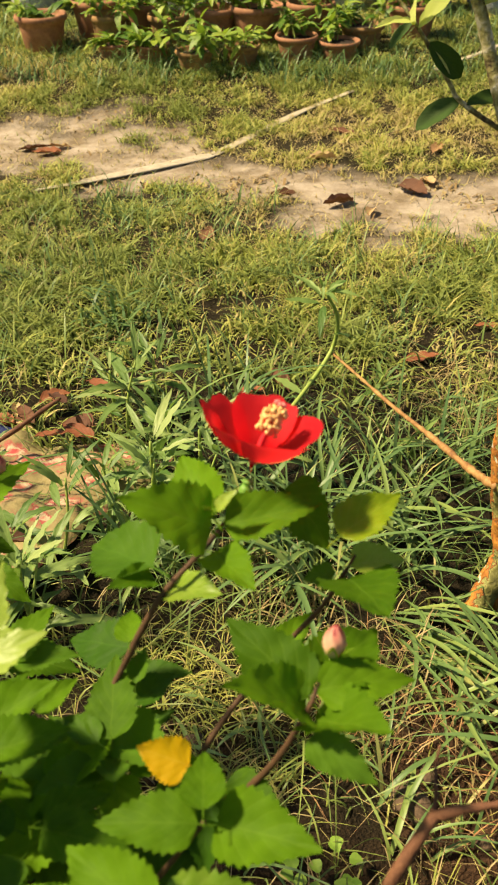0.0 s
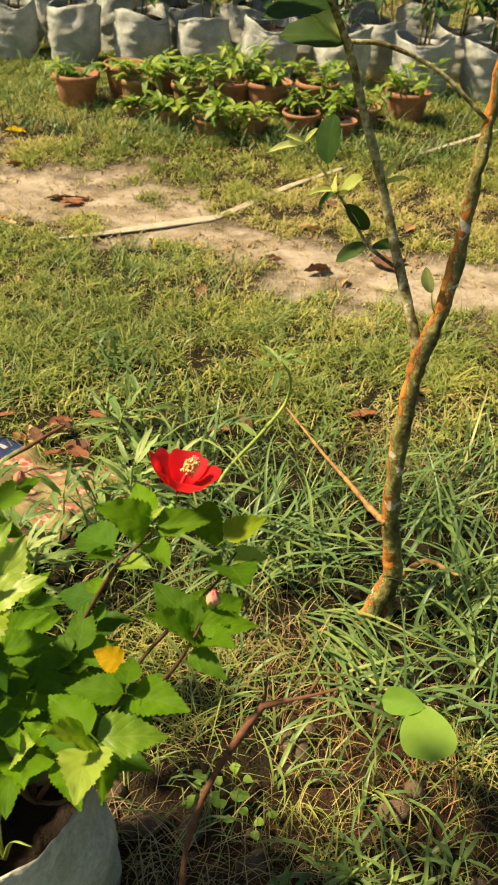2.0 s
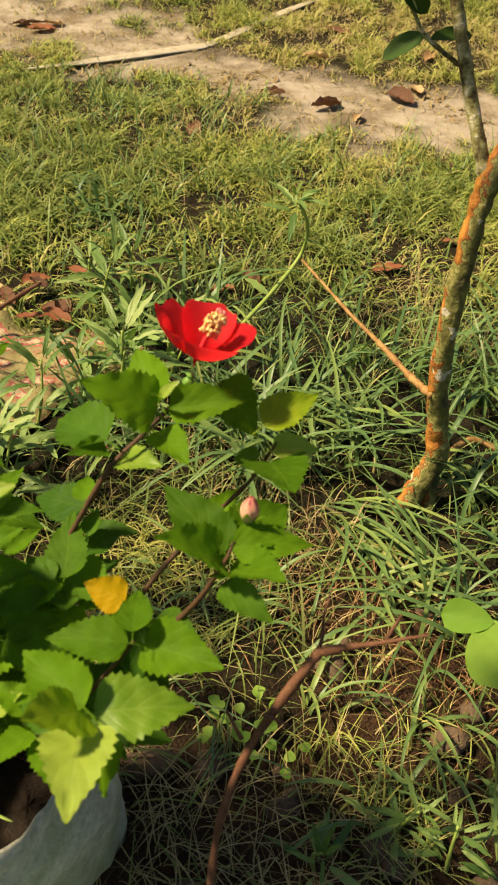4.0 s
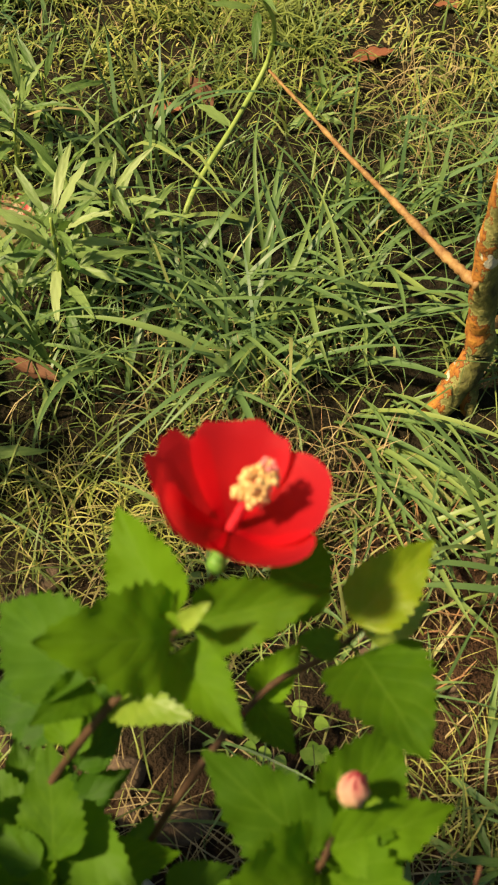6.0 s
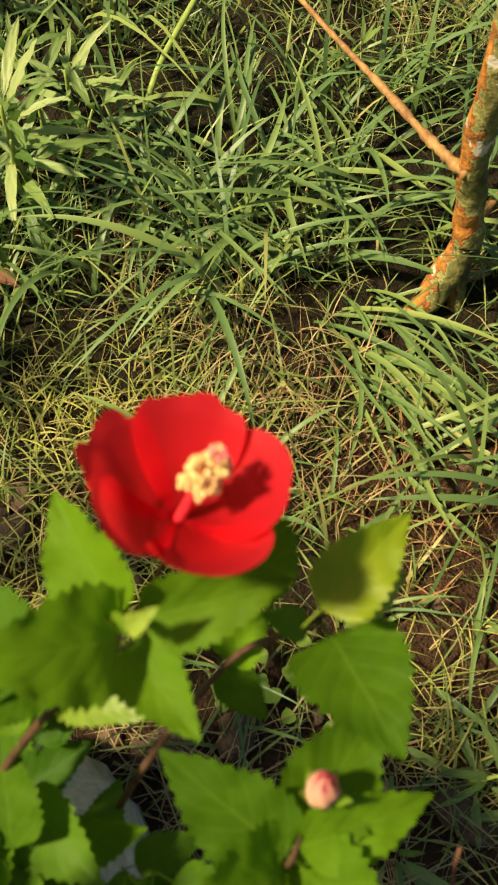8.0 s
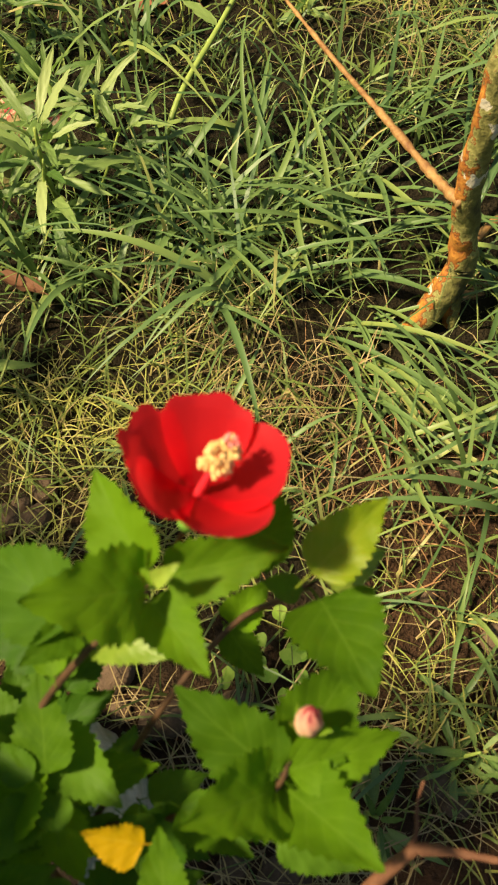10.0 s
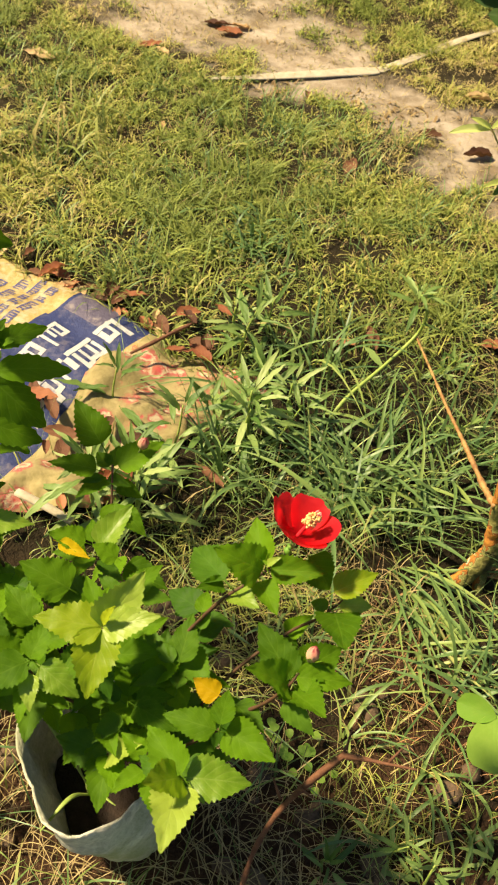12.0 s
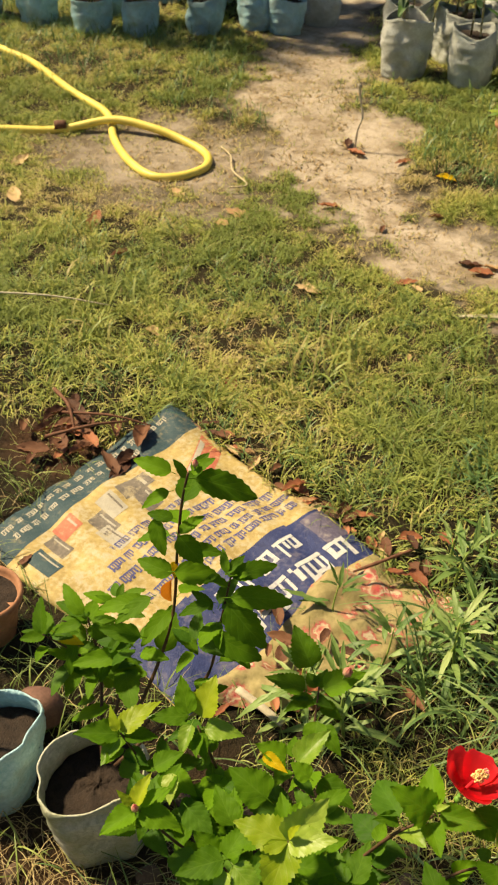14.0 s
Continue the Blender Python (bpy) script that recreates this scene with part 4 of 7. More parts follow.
def hibiscus_flowering():
    """The flowering hibiscus in the grey bag."""
    rs = random.Random(12)
    h = empty("hibiscus", (-0.03, 0.60, 0.19), "leafy hibiscus shrub with one open red flower", "shrub")
    S = M["stem_brown"]
    root = (-0.03, 0.60, 0.18)
    tube_part("stem", [(*root, 0.0037), (-0.026, 0.595, 0.30, 0.0032), (0.006, 0.606, 0.430, 0.0029), (0.037, 0.637, 0.485, 0.0025), (0.070, 0.652, 0.552, 0.0022), (0.10, 0.672, 0.582, 0.0018), (0.128, 0.708, 0.604, 0.0015)], S, h, 40, 8, 0.12, seed=2)
    tube_part("stem", [(*root, 0.0037), (0.02, 0.58, 0.29, 0.0030), (0.09, 0.577, 0.395, 0.0026), (0.145, 0.578, 0.472, 0.0023), (0.17, 0.583, 0.525, 0.0020), (0.178, 0.595, 0.542, 0.0011)], S, h, 36, 8, 0.12, seed=3)
    tube_part("stem", [(0.05, 0.579, 0.335, 0.0024), (0.10, 0.640, 0.42, 0.0024), (0.15, 0.687, 0.468, 0.0021), (0.180, 0.691, 0.512, 0.0018), (0.194, 0.690, 0.545, 0.0015), (0.202, 0.695, 0.56, 0.0009)], S, h, 24, 8, 0.12, seed=4)
    tube_part("stem", [(*root, 0.0030), (0.01, 0.56, 0.29, 0.0026), (0.06, 0.53, 0.39, 0.0022), (0.113, 0.518, 0.505, 0.0017)], S, h, 24, 8, 0.1, seed=5)
    tube_part("stem", [(*root, 0.0030), (0.03, 0.53, 0.29, 0.0026), (0.075, 0.475, 0.41, 0.0022), (0.094, 0.449, 0.508, 0.0016)], S, h, 24, 8, 0.1, seed=11)
    tube_part("stem", [(*root, 0.0030), (-0.02, 0.54, 0.28, 0.0026), (-0.012, 0.505, 0.36, 0.0022), (-0.006, 0.488, 0.415, 0.0016)], S, h, 20, 8, 0.1, seed=12)
    tube_part("stem", [(*root, 0.0030), (-0.14, 0.60, 0.31, 0.0026), (-0.26, 0.59, 0.43, 0.0022), (-0.341, 0.586, 0.535, 0.0016)], S, h, 24, 8, 0.1, seed=13)
    tube_part("stem", [(*root, 0.0037), (-0.04, 0.59, 0.33, 0.0032), (-0.05, 0.57, 0.45, 0.0026), (-0.04, 0.552, 0.575, 0.0018)], S, h, 24, 8, 0.1, seed=6)
    tube_part("stem", [(*root, 0.0030), (-0.06, 0.57, 0.33, 0.0026), (-0.09, 0.52, 0.45, 0.0022), (-0.102, 0.496, 0.534, 0.0016)], S, h, 24, 8, 0.1, seed=7)
    tube_part("stem", [(*root, 0.0030), (-0.10, 0.57, 0.34, 0.0026), (-0.18, 0.51, 0.49, 0.0022), (-0.219, 0.475, 0.594, 0.0016)], S, h, 24, 8, 0.1, seed=8)
    tube_part("stem", [(*root, 0.0037), (-0.10, 0.62, 0.32, 0.0030), (-0.2, 0.645, 0.45, 0.0024), (-0.249, 0.651, 0.545, 0.0017)], S, h, 24, 8, 0.1, seed=9)
    tube_part("stem", [(*root, 0.0030), (-0.08, 0.70, 0.27, 0.0026), (-0.14, 0.82, 0.34, 0.0022), (-0.172, 0.898, 0.42, 0.0016)], S, h, 24, 8, 0.1, seed=10)
    up = (-0.15, -0.35, 1)
    # the leaves under the flower
    leaf("hib", (0.105, 0.681, 0.601), (0.074, 0.724, 0.623), h, (-0.2, -0.75, 0.6), rs=rs, wide=1.16)
    leaf("hib", (0.104, 0.672, 0.598), (0.062, 0.650, 0.645), h, (-0.1, -0.5, 1), rs=rs, wide=1.20)
    leaf("hib", (0.113, 0.680, 0.595), (0.176, 0.686, 0.615), h, (0, -0.6, 1), rs=rs, wide=0.82)
    leaf("hib", (0.151, 0.704, 0.608), (0.195, 0.698, 0.564), h, (0.3, -0.5, 0.8), rs=rs, wide=1.12)
    leaf("hib", (0.105, 0.673, 0.576), (0.135, 0.631, 0.590), h, (0.1, -0.3, 1), rs=rs, wide=0.95)
    leaf("hib_pale", (0.076, 0.663, 0.550), (0.107, 0.646, 0.576), h, (0, -0.1, 1), rs=rs, wide=1.12)
    leaf("hib_dark", (0.065, 0.663, 0.571), (0.008, 0.712, 0.551), h, (0, -0.4, 1), rs=rs, wide=1.07)
    leaf("hib", (0.065, 0.662, 0.561), (0.041, 0.641, 0.577), h, up, rs=rs, wide=1.03)
    leaf("hib_dark", (0.040, 0.671, 0.482), (-0.013, 0.693, 0.469), h, up, rs=rs, wide=1.12)
    leaf("hib", (0.047, 0.647, 0.515), (0.041, 0.681, 0.519), h, up, rs=rs, wide=0.95)
    leaf("hib_pale", (0.108, 0.668, 0.616), (0.097, 0.684, 0.607), h, (0.5, -0.5, 0.6), rs=rs, wide=0.69)
    leaf("hib_pale", (0.109, 0.670, 0.616), (0.119, 0.672, 0.633), h, (-0.5, -0.5, 0.6), rs=rs, wide=0.77)
    # the leaves at the end of the next branch
    leaf("hib_lime", (0.190, 0.683, 0.587), (0.232, 0.720, 0.601), h, (-0.2, -0.5, 1), rs=rs, wide=0.95)
    leaf("hib_pale", (0.199, 0.691, 0.554), (0.240, 0.707, 0.552), h, (0.1, -0.4, 1), rs=rs, wide=0.95)
    leaf("hib", (0.197, 0.679, 0.552), (0.219, 0.623, 0.583), h, (0.1, -0.2, 1), rs=rs, wide=1.29)
    leaf("hib_dark", (0.188, 0.685, 0.551), (0.163, 0.691, 0.542), h, (0.1, -0.6, 1), rs=rs, wide=1.03)
    leaf("hib", (0.149, 0.691, 0.461), (0.173, 0.708, 0.490), h, (0, -0.5, 1), rs=rs, wide=1.03)
    leaf("hib", (0.148, 0.687, 0.455), (0.169, 0.657, 0.450), h, up, rs=rs, wide=1.12)
    # the leaves round the bud
    leaf("hib", (0.171, 0.588, 0.536), (0.118, 0.628, 0.564), h, (-0.1, -0.4, 1), rs=rs, wide=0.99)
    leaf("hib", (0.179, 0.598, 0.539), (0.218, 0.648, 0.542), h, (-0.1, -0.5, 1), rs=rs, wide=1.16)
    leaf("hib", (0.177, 0.591, 0.539), (0.238, 0.602, 0.550), h, (0, -0.4, 1), rs=rs, wide=0.86)
    leaf("hib", (0.176, 0.584, 0.518), (0.215, 0.543, 0.572), h, (0, -0.1, 1), rs=rs, wide=0.95)
    leaf("hib", (0.170, 0.582, 0.530), (0.132, 0.563, 0.583), h, (0.1, -0.1, 1), rs=rs, wide=1.07)
    leaf("hib_dark", (0.172, 0.561, 0.529), (0.213, 0.539, 0.528), h, (0, -0.3, 1), rs=rs, wide=0.95)
    # the low front branch with the yellow leaf
    leaf("hib_yellow", (0.099, 0.558, 0.503), (0.066, 0.562, 0.513), h, (-0.6, -0.35, 0.7), rs=rs, wide=1.35, label="yellowed hibiscus leaf")
    leaf("hib", (0.109, 0.516, 0.506), (0.049, 0.511, 0.515), h, up, rs=rs, wide=0.95)
    leaf("hib", (0.120, 0.524, 0.496), (0.180, 0.501, 0.513), h, up, rs=rs, wide=1.07)
    leaf("hib", (0.113, 0.517, 0.519), (0.107, 0.568, 0.511), h, (0, -0.7, 0.8), rs=rs, wide=0.86)
    leaf("hib_pale", (0.098, 0.454, 0.507), (0.163, 0.467, 0.519), h, up, rs=rs, wide=1.16)
    leaf("hib", (0.092, 0.450, 0.519), (0.039, 0.486, 0.527), h, up, rs=rs, wide=1.03)
    leaf("hib_lime", (0.093, 0.448, 0.514), (0.068, 0.413, 0.566), h, up, rs=rs, wide=1.03)
    leaf("hib_pale", (0.092, 0.442, 0.505), (0.099, 0.377, 0.548), h, (0, -0.1, 1), rs=rs, wide=1.03)
    leaf("hib", (0.100, 0.444, 0.499), (0.114, 0.433, 0.430), h, (0, 0.1, 1), rs=rs, wide=0.86)
    leaf("hib_dark", (0.089, 0.450, 0.499), (0.032, 0.469, 0.488), h, up, rs=rs, wide=0.95)
    # the shoot over the bag
    leaf("hib", (-0.006, 0.488, 0.412), (0.005, 0.425, 0.404), h, (-0.2, -0.1, 1), rs=rs, wide=1.03)
    leaf("hib_pale", (-0.006, 0.488, 0.412), (0.023, 0.484, 0.471), h, up, rs=rs, wide=0.86)
    leaf("hib_dark", (-0.006, 0.488, 0.412), (-0.069, 0.484, 0.425), h, up, rs=rs, wide=1.20)
    leaf("hib", (-0.006, 0.488, 0.412), (0.022, 0.445, 0.433), h, (0.2, -0.1, 1), rs=rs, wide=0.95)
    # the pale shoot
    leaf("hib_lime", (-0.040, 0.552, 0.575), (-0.113, 0.534, 0.586), h, (-0.2, -0.3, 1), rs=rs, wide=1.03)
    leaf("hib_pale", (-0.040, 0.552, 0.575), (-0.010, 0.597, 0.632), h, (0.3, -0.8, 0.6), rs=rs, wide=1.03)
    leaf("hib_pale", (-0.040, 0.552, 0.575), (0.011, 0.562, 0.613), h, (0.2, -0.4, 1), rs=rs, wide=0.99)
    leaf("hib_lime", (-0.040, 0.552, 0.575), (-0.031, 0.483, 0.540), h, (0, -0.1, 1), rs=rs, wide=1.07)
    leaf("hib_lime", (-0.040, 0.552, 0.585), (-0.030, 0.555, 0.618), h, up, rs=rs, wide=0.60)
    leaf("hib", (-0.040, 0.562, 0.555), (-0.081, 0.598, 0.589), h, up, rs=rs, wide=0.95)
    # the leaves behind and beside it
    leaf("hib", (-0.116, 0.629, 0.501), (-0.176, 0.626, 0.532), h, up, rs=rs, wide=1.29)
    leaf("hib", (-0.075, 0.679, 0.521), (-0.105, 0.676, 0.538), h, up, rs=rs, wide=1.29)
    leaf("hib", (-0.132, 0.711, 0.484), (-0.176, 0.698, 0.502), h, up, rs=rs, wide=1.12)
    leaf("hib_pale", (-0.117, 0.725, 0.464), (-0.098, 0.775, 0.506), h, up, rs=rs, wide=0.95)
    leaf("hib_yellow", (-0.160, 0.694, 0.491), (-0.116, 0.689, 0.487), h, up, rs=rs, wide=0.69)
    leaf("hib", (-0.108, 0.502, 0.539), (-0.150, 0.457, 0.545), h, up, rs=rs, wide=1.12)
    leaf("hib", (-0.106, 0.507, 0.540), (-0.102, 0.545, 0.571), h, up, rs=rs, wide=1.03)
    leaf("hib_pale", (-0.093, 0.505, 0.535), (-0.043, 0.489, 0.529), h, up, rs=rs, wide=1.12)
    leaf("hib_pale", (-0.100, 0.493, 0.532), (-0.088, 0.458, 0.526), h, up, rs=rs, wide=1.03)
    leaf("hib", (-0.120, 0.510, 0.530), (-0.158, 0.507, 0.555), h, up, rs=rs, wide=1.12)
    leaf("hib_lime", (-0.249, 0.663, 0.552), (-0.257, 0.707, 0.598), h, up, rs=rs, wide=1.16)
    leaf("hib", (-0.268, 0.655, 0.555), (-0.298, 0.678, 0.598), h, up, rs=rs, wide=0.95)
    leaf("hib_pale", (-0.238, 0.654, 0.542), (-0.186, 0.676, 0.549), h, up, rs=rs, wide=0.95)
    leaf("hib_pale", (-0.257, 0.646, 0.547), (-0.248, 0.603, 0.532), h, up, rs=rs, wide=0.86)
    leaf("hib", (-0.242, 0.645, 0.540), (-0.216, 0.618, 0.528), h, up, rs=rs, wide=0.95)
    leaf("hib", (-0.272, 0.660, 0.540), (-0.316, 0.622, 0.552), h, up, rs=rs, wide=0.86)
    leaf("hib", (-0.343, 0.585, 0.532), (-0.391, 0.544, 0.554), h, up, rs=rs, wide=0.90)
    leaf("hib_lime", (-0.343, 0.590, 0.535), (-0.321, 0.646, 0.568), h, up, rs=rs, wide=0.90)
    leaf("hib", (-0.335, 0.588, 0.530), (-0.294, 0.613, 0.535), h, up, rs=rs, wide=0.95)
    leaf("hib_pale", (-0.340, 0.580, 0.529), (-0.341, 0.535, 0.521), h, up, rs=rs, wide=1.03)
    leaf("hib_lime", (-0.344, 0.583, 0.542), (-0.365, 0.592, 0.571), h, up, rs=rs, wide=0.69)
    leaf("hib_dark", (-0.304, 0.559, 0.485), (-0.322, 0.579, 0.516), h, up, rs=rs, wide=1.29)
    leaf("hib", (-0.224, 0.470, 0.594), (-0.245, 0.423, 0.596), h, up, rs=rs, wide=1.03)
    leaf("hib", (-0.219, 0.475, 0.594), (-0.165, 0.488, 0.593), h, up, rs=rs, wide=1.03)
    leaf("hib_lime", (-0.225, 0.475, 0.602), (-0.227, 0.507, 0.632), h, up, rs=rs, wide=0.86)
    leaf("hib", (-0.219, 0.479, 0.602), (-0.203, 0.509, 0.623), h, up, rs=rs, wide=0.77)
    leaf("hib_lime", (-0.230, 0.472, 0.603), (-0.249, 0.469, 0.623), h, up, rs=rs, wide=0.69)
    leaf("hib", (-0.272, 0.574, 0.520), (-0.246, 0.608, 0.539), h, up, rs=rs, wide=1.12)
    leaf("hib", (-0.244, 0.555, 0.511), (-0.238, 0.590, 0.540), h, up, rs=rs, wide=0.95)
    leaf("hib_pale", (-0.244, 0.576, 0.526), (-0.224, 0.541, 0.512), h, up, rs=rs, wide=0.95)
    leaf("hib_dark", (-0.202, 0.556, 0.503), (-0.152, 0.545, 0.491), h, up, rs=rs, wide=1.20)
    leaf("hib_dark", (-0.218, 0.558, 0.485), (-0.185, 0.574, 0.492), h, up, rs=rs, wide=1.20)
    leaf("hib", (-0.196, 0.912, 0.442), (-0.245, 0.934, 0.492), h, up, rs=rs, wide=1.12)
    leaf("hib", (-0.191, 0.882, 0.418), (-0.252, 0.861, 0.440), h, up, rs=rs, wide=0.86)
    leaf("hib", (-0.161, 0.897, 0.419), (-0.118, 0.945, 0.456), h, up, rs=rs, wide=1.03)
    leaf("hib_dark", (-0.183, 0.882, 0.401), (-0.207, 0.861, 0.407), h, up, rs=rs, wide=0.86)
    leaf("hib_dark", (-0.174, 0.887, 0.401), (-0.138, 0.886, 0.402), h, up, rs=rs, wide=0.86)
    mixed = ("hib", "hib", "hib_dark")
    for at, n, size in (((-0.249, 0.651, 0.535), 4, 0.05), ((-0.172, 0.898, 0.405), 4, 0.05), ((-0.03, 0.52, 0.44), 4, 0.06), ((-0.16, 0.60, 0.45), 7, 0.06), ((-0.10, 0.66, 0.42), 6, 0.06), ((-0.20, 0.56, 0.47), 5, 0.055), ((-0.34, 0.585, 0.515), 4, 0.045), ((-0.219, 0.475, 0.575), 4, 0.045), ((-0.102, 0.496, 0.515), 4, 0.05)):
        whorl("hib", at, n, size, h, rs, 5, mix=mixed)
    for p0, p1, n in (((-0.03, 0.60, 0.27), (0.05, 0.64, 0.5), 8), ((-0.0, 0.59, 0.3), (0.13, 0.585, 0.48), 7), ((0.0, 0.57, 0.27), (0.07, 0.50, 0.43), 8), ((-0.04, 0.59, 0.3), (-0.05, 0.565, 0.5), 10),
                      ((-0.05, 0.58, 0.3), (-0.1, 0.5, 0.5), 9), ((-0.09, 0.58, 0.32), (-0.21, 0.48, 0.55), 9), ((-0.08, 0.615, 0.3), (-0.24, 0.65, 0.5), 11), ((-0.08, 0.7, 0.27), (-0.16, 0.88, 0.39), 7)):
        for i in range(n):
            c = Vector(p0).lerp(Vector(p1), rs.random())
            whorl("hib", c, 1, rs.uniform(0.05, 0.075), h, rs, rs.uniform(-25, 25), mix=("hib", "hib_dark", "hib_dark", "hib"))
    leaf("hib_yellow", (-0.09, 0.72, 0.33), (-0.06, 0.70, 0.35), h, up, rs=rs, label="yellowed hibiscus leaf")
    leaf("hib_yellow", (-0.03, 0.53, 0.40), (-0.015, 0.505, 0.41), h, up, rs=rs, label="yellowed hibiscus leaf")
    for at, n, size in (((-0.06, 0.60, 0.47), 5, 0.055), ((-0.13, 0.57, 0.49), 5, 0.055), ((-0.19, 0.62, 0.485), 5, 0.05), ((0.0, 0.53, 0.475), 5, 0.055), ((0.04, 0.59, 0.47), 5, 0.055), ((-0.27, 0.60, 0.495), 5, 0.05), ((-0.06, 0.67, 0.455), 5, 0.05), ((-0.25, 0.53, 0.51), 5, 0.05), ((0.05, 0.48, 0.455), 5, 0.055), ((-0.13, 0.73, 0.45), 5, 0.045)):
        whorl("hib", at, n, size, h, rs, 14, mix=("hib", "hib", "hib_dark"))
    # the shaded leaves among the stems, mostly a darker green that paints in shade
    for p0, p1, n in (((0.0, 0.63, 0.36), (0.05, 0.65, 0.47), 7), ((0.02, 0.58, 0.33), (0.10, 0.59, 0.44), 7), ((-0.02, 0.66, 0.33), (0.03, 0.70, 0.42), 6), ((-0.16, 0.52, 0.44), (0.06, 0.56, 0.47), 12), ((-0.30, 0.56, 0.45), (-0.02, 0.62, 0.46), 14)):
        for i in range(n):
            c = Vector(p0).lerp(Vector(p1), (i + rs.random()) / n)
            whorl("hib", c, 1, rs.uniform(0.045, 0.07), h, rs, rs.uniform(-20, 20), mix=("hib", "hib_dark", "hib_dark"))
    flower(h, (0.128, 0.708, 0.618), (0.136, 0.7155, 0.653), 0.0415, (0.1435, 0.7195, 0.657))
    bud(h, (0.187, 0.612, 0.561), (0.1, 0.35, 0.9), 0.0185)
    bud(h, (-0.135, 0.925, 0.455), (0.3, 0, 1), 0.020)
    bud(h, (-0.222, 0.470, 0.605), (0, 0, 1), 0.012, "small green bud")
    return h


hibiscus_flowering()


def hibiscus_tall():
    rs = random.Random(33)
    h = empty("hibiscus", (-0.50, 0.70, 0.19), "tall thin hibiscus shrub with dark glossy leaves", "shrub")
    S = M["stem_brown"]
    mixed = ("slim", "slim_green", "slim")
    for i, (pts, n) in enumerate((
            ([(-0.49, 0.71, 0.18), (-0.475, 0.82, 0.30), (-0.462, 0.88, 0.43), (-0.444, 0.88, 0.615), (-0.435, 0.885, 0.72), (-0.425, 0.89, 0.78)], 24),
            ([(-0.48, 0.71, 0.18), (-0.39, 0.86, 0.31), (-0.364, 0.88, 0.454), (-0.338, 0.88, 0.61)], 20),
            ([(-0.51, 0.71, 0.18), (-0.574, 0.80, 0.30), (-0.61, 0.82, 0.40)], 20),
            ([(-0.51, 0.72, 0.18), (-0.53, 0.82, 0.32), (-0.55, 0.84, 0.46)], 15))):
        k = len(pts)
        tube_part("stem", [(*p, 0.0036 - 0.0018 * j / (k - 1)) for j, p in enumerate(pts)], S, h, 30, 7, 0.12, seed=20 + i)
        line = spline([(*p, 0) for p in pts], 40)
        for j in range(n // 3):
            c = line[int(10 + 22 * (j + rs.random()) / (n // 3))][:3]
            whorl("slim", c, 1, rs.uniform(0.06, 0.09), h, rs, rs.uniform(-10, 40), mix=mixed)
        whorl("slim_green", pts[-1], 4, 0.042, h, rs, 50, mix=("slim_green", "slim"))
    leaf("slim", (-0.450, 0.879, 0.778), (-0.503, 0.856, 0.799), h, (-0.1, -0.6, 0.8), rs=rs, wide=0.96)
    leaf("slim", (-0.415, 0.896, 0.768), (-0.323, 0.935, 0.756), h, (-0.1, -0.6, 0.8), rs=rs, wide=0.92)
    leaf("slim", (-0.452, 0.874, 0.740), (-0.481, 0.835, 0.728), h, (-0.1, -0.6, 0.8), rs=rs, wide=0.96)
    leaf("slim_green", (-0.442, 0.869, 0.692), (-0.479, 0.850, 0.701), h, (-0.1, -0.6, 0.8), rs=rs, wide=0.96)
    leaf("slim", (-0.469, 0.857, 0.688), (-0.436, 0.828, 0.643), h, (-0.1, -0.6, 0.8), rs=rs, wide=0.96)
    leaf("slim_green", (-0.427, 0.867, 0.667), (-0.412, 0.905, 0.691), h, (-0.1, -0.6, 0.8), rs=rs, wide=0.96)
    leaf("slim_green", (-0.434, 0.872, 0.654), (-0.386, 0.865, 0.621), h, (-0.1, -0.6, 0.8), rs=rs, wide=1.28)
    leaf("slim_green", (-0.435, 0.849, 0.587), (-0.490, 0.830, 0.607), h, (-0.1, -0.6, 0.8), rs=rs, wide=1.04)
    leaf("slim", (-0.428, 0.849, 0.595), (-0.361, 0.887, 0.589), h, (-0.1, -0.6, 0.8), rs=rs, wide=1.04)
    leaf("slim", (-0.469, 0.820, 0.523), (-0.530, 0.770, 0.531), h, (-0.1, -0.6, 0.8), rs=rs, wide=0.88)
    leaf("slim", (-0.465, 0.827, 0.532), (-0.497, 0.765, 0.513), h, (-0.1, -0.6, 0.8), rs=rs, wide=0.80)
    leaf("slim", (-0.473, 0.803, 0.451), (-0.535, 0.768, 0.469), h, (-0.1, -0.6, 0.8), rs=rs, wide=0.88)
    leaf("slim_green", (-0.330, 0.876, 0.612), (-0.286, 0.928, 0.637), h, (-0.1, -0.6, 0.8), rs=rs, wide=0.88)
    leaf("slim", (-0.327, 0.863, 0.580), (-0.240, 0.914, 0.586), h, (-0.1, -0.6, 0.8), rs=rs, wide=0.80)
    leaf("slim", (-0.332, 0.862, 0.562), (-0.252, 0.843, 0.517), h, (-0.1, -0.6, 0.8), rs=rs, wide=1.20)
    leaf("slim_green", (-0.340, 0.872, 0.623), (-0.364, 0.886, 0.649), h, (-0.1, -0.6, 0.8), rs=rs, wide=0.80)
    leaf("slim_green", (-0.341, 0.867, 0.620), (-0.334, 0.902, 0.646), h, (-0.1, -0.6, 0.8), rs=rs, wide=0.72)
    leaf("slim_green", (-0.335, 0.836, 0.504), (-0.257, 0.849, 0.483), h, (-0.1, -0.6, 0.8), rs=rs, wide=1.04)
    leaf("slim", (-0.363, 0.858, 0.550), (-0.403, 0.818, 0.543), h, (-0.1, -0.6, 0.8), rs=rs, wide=0.80)
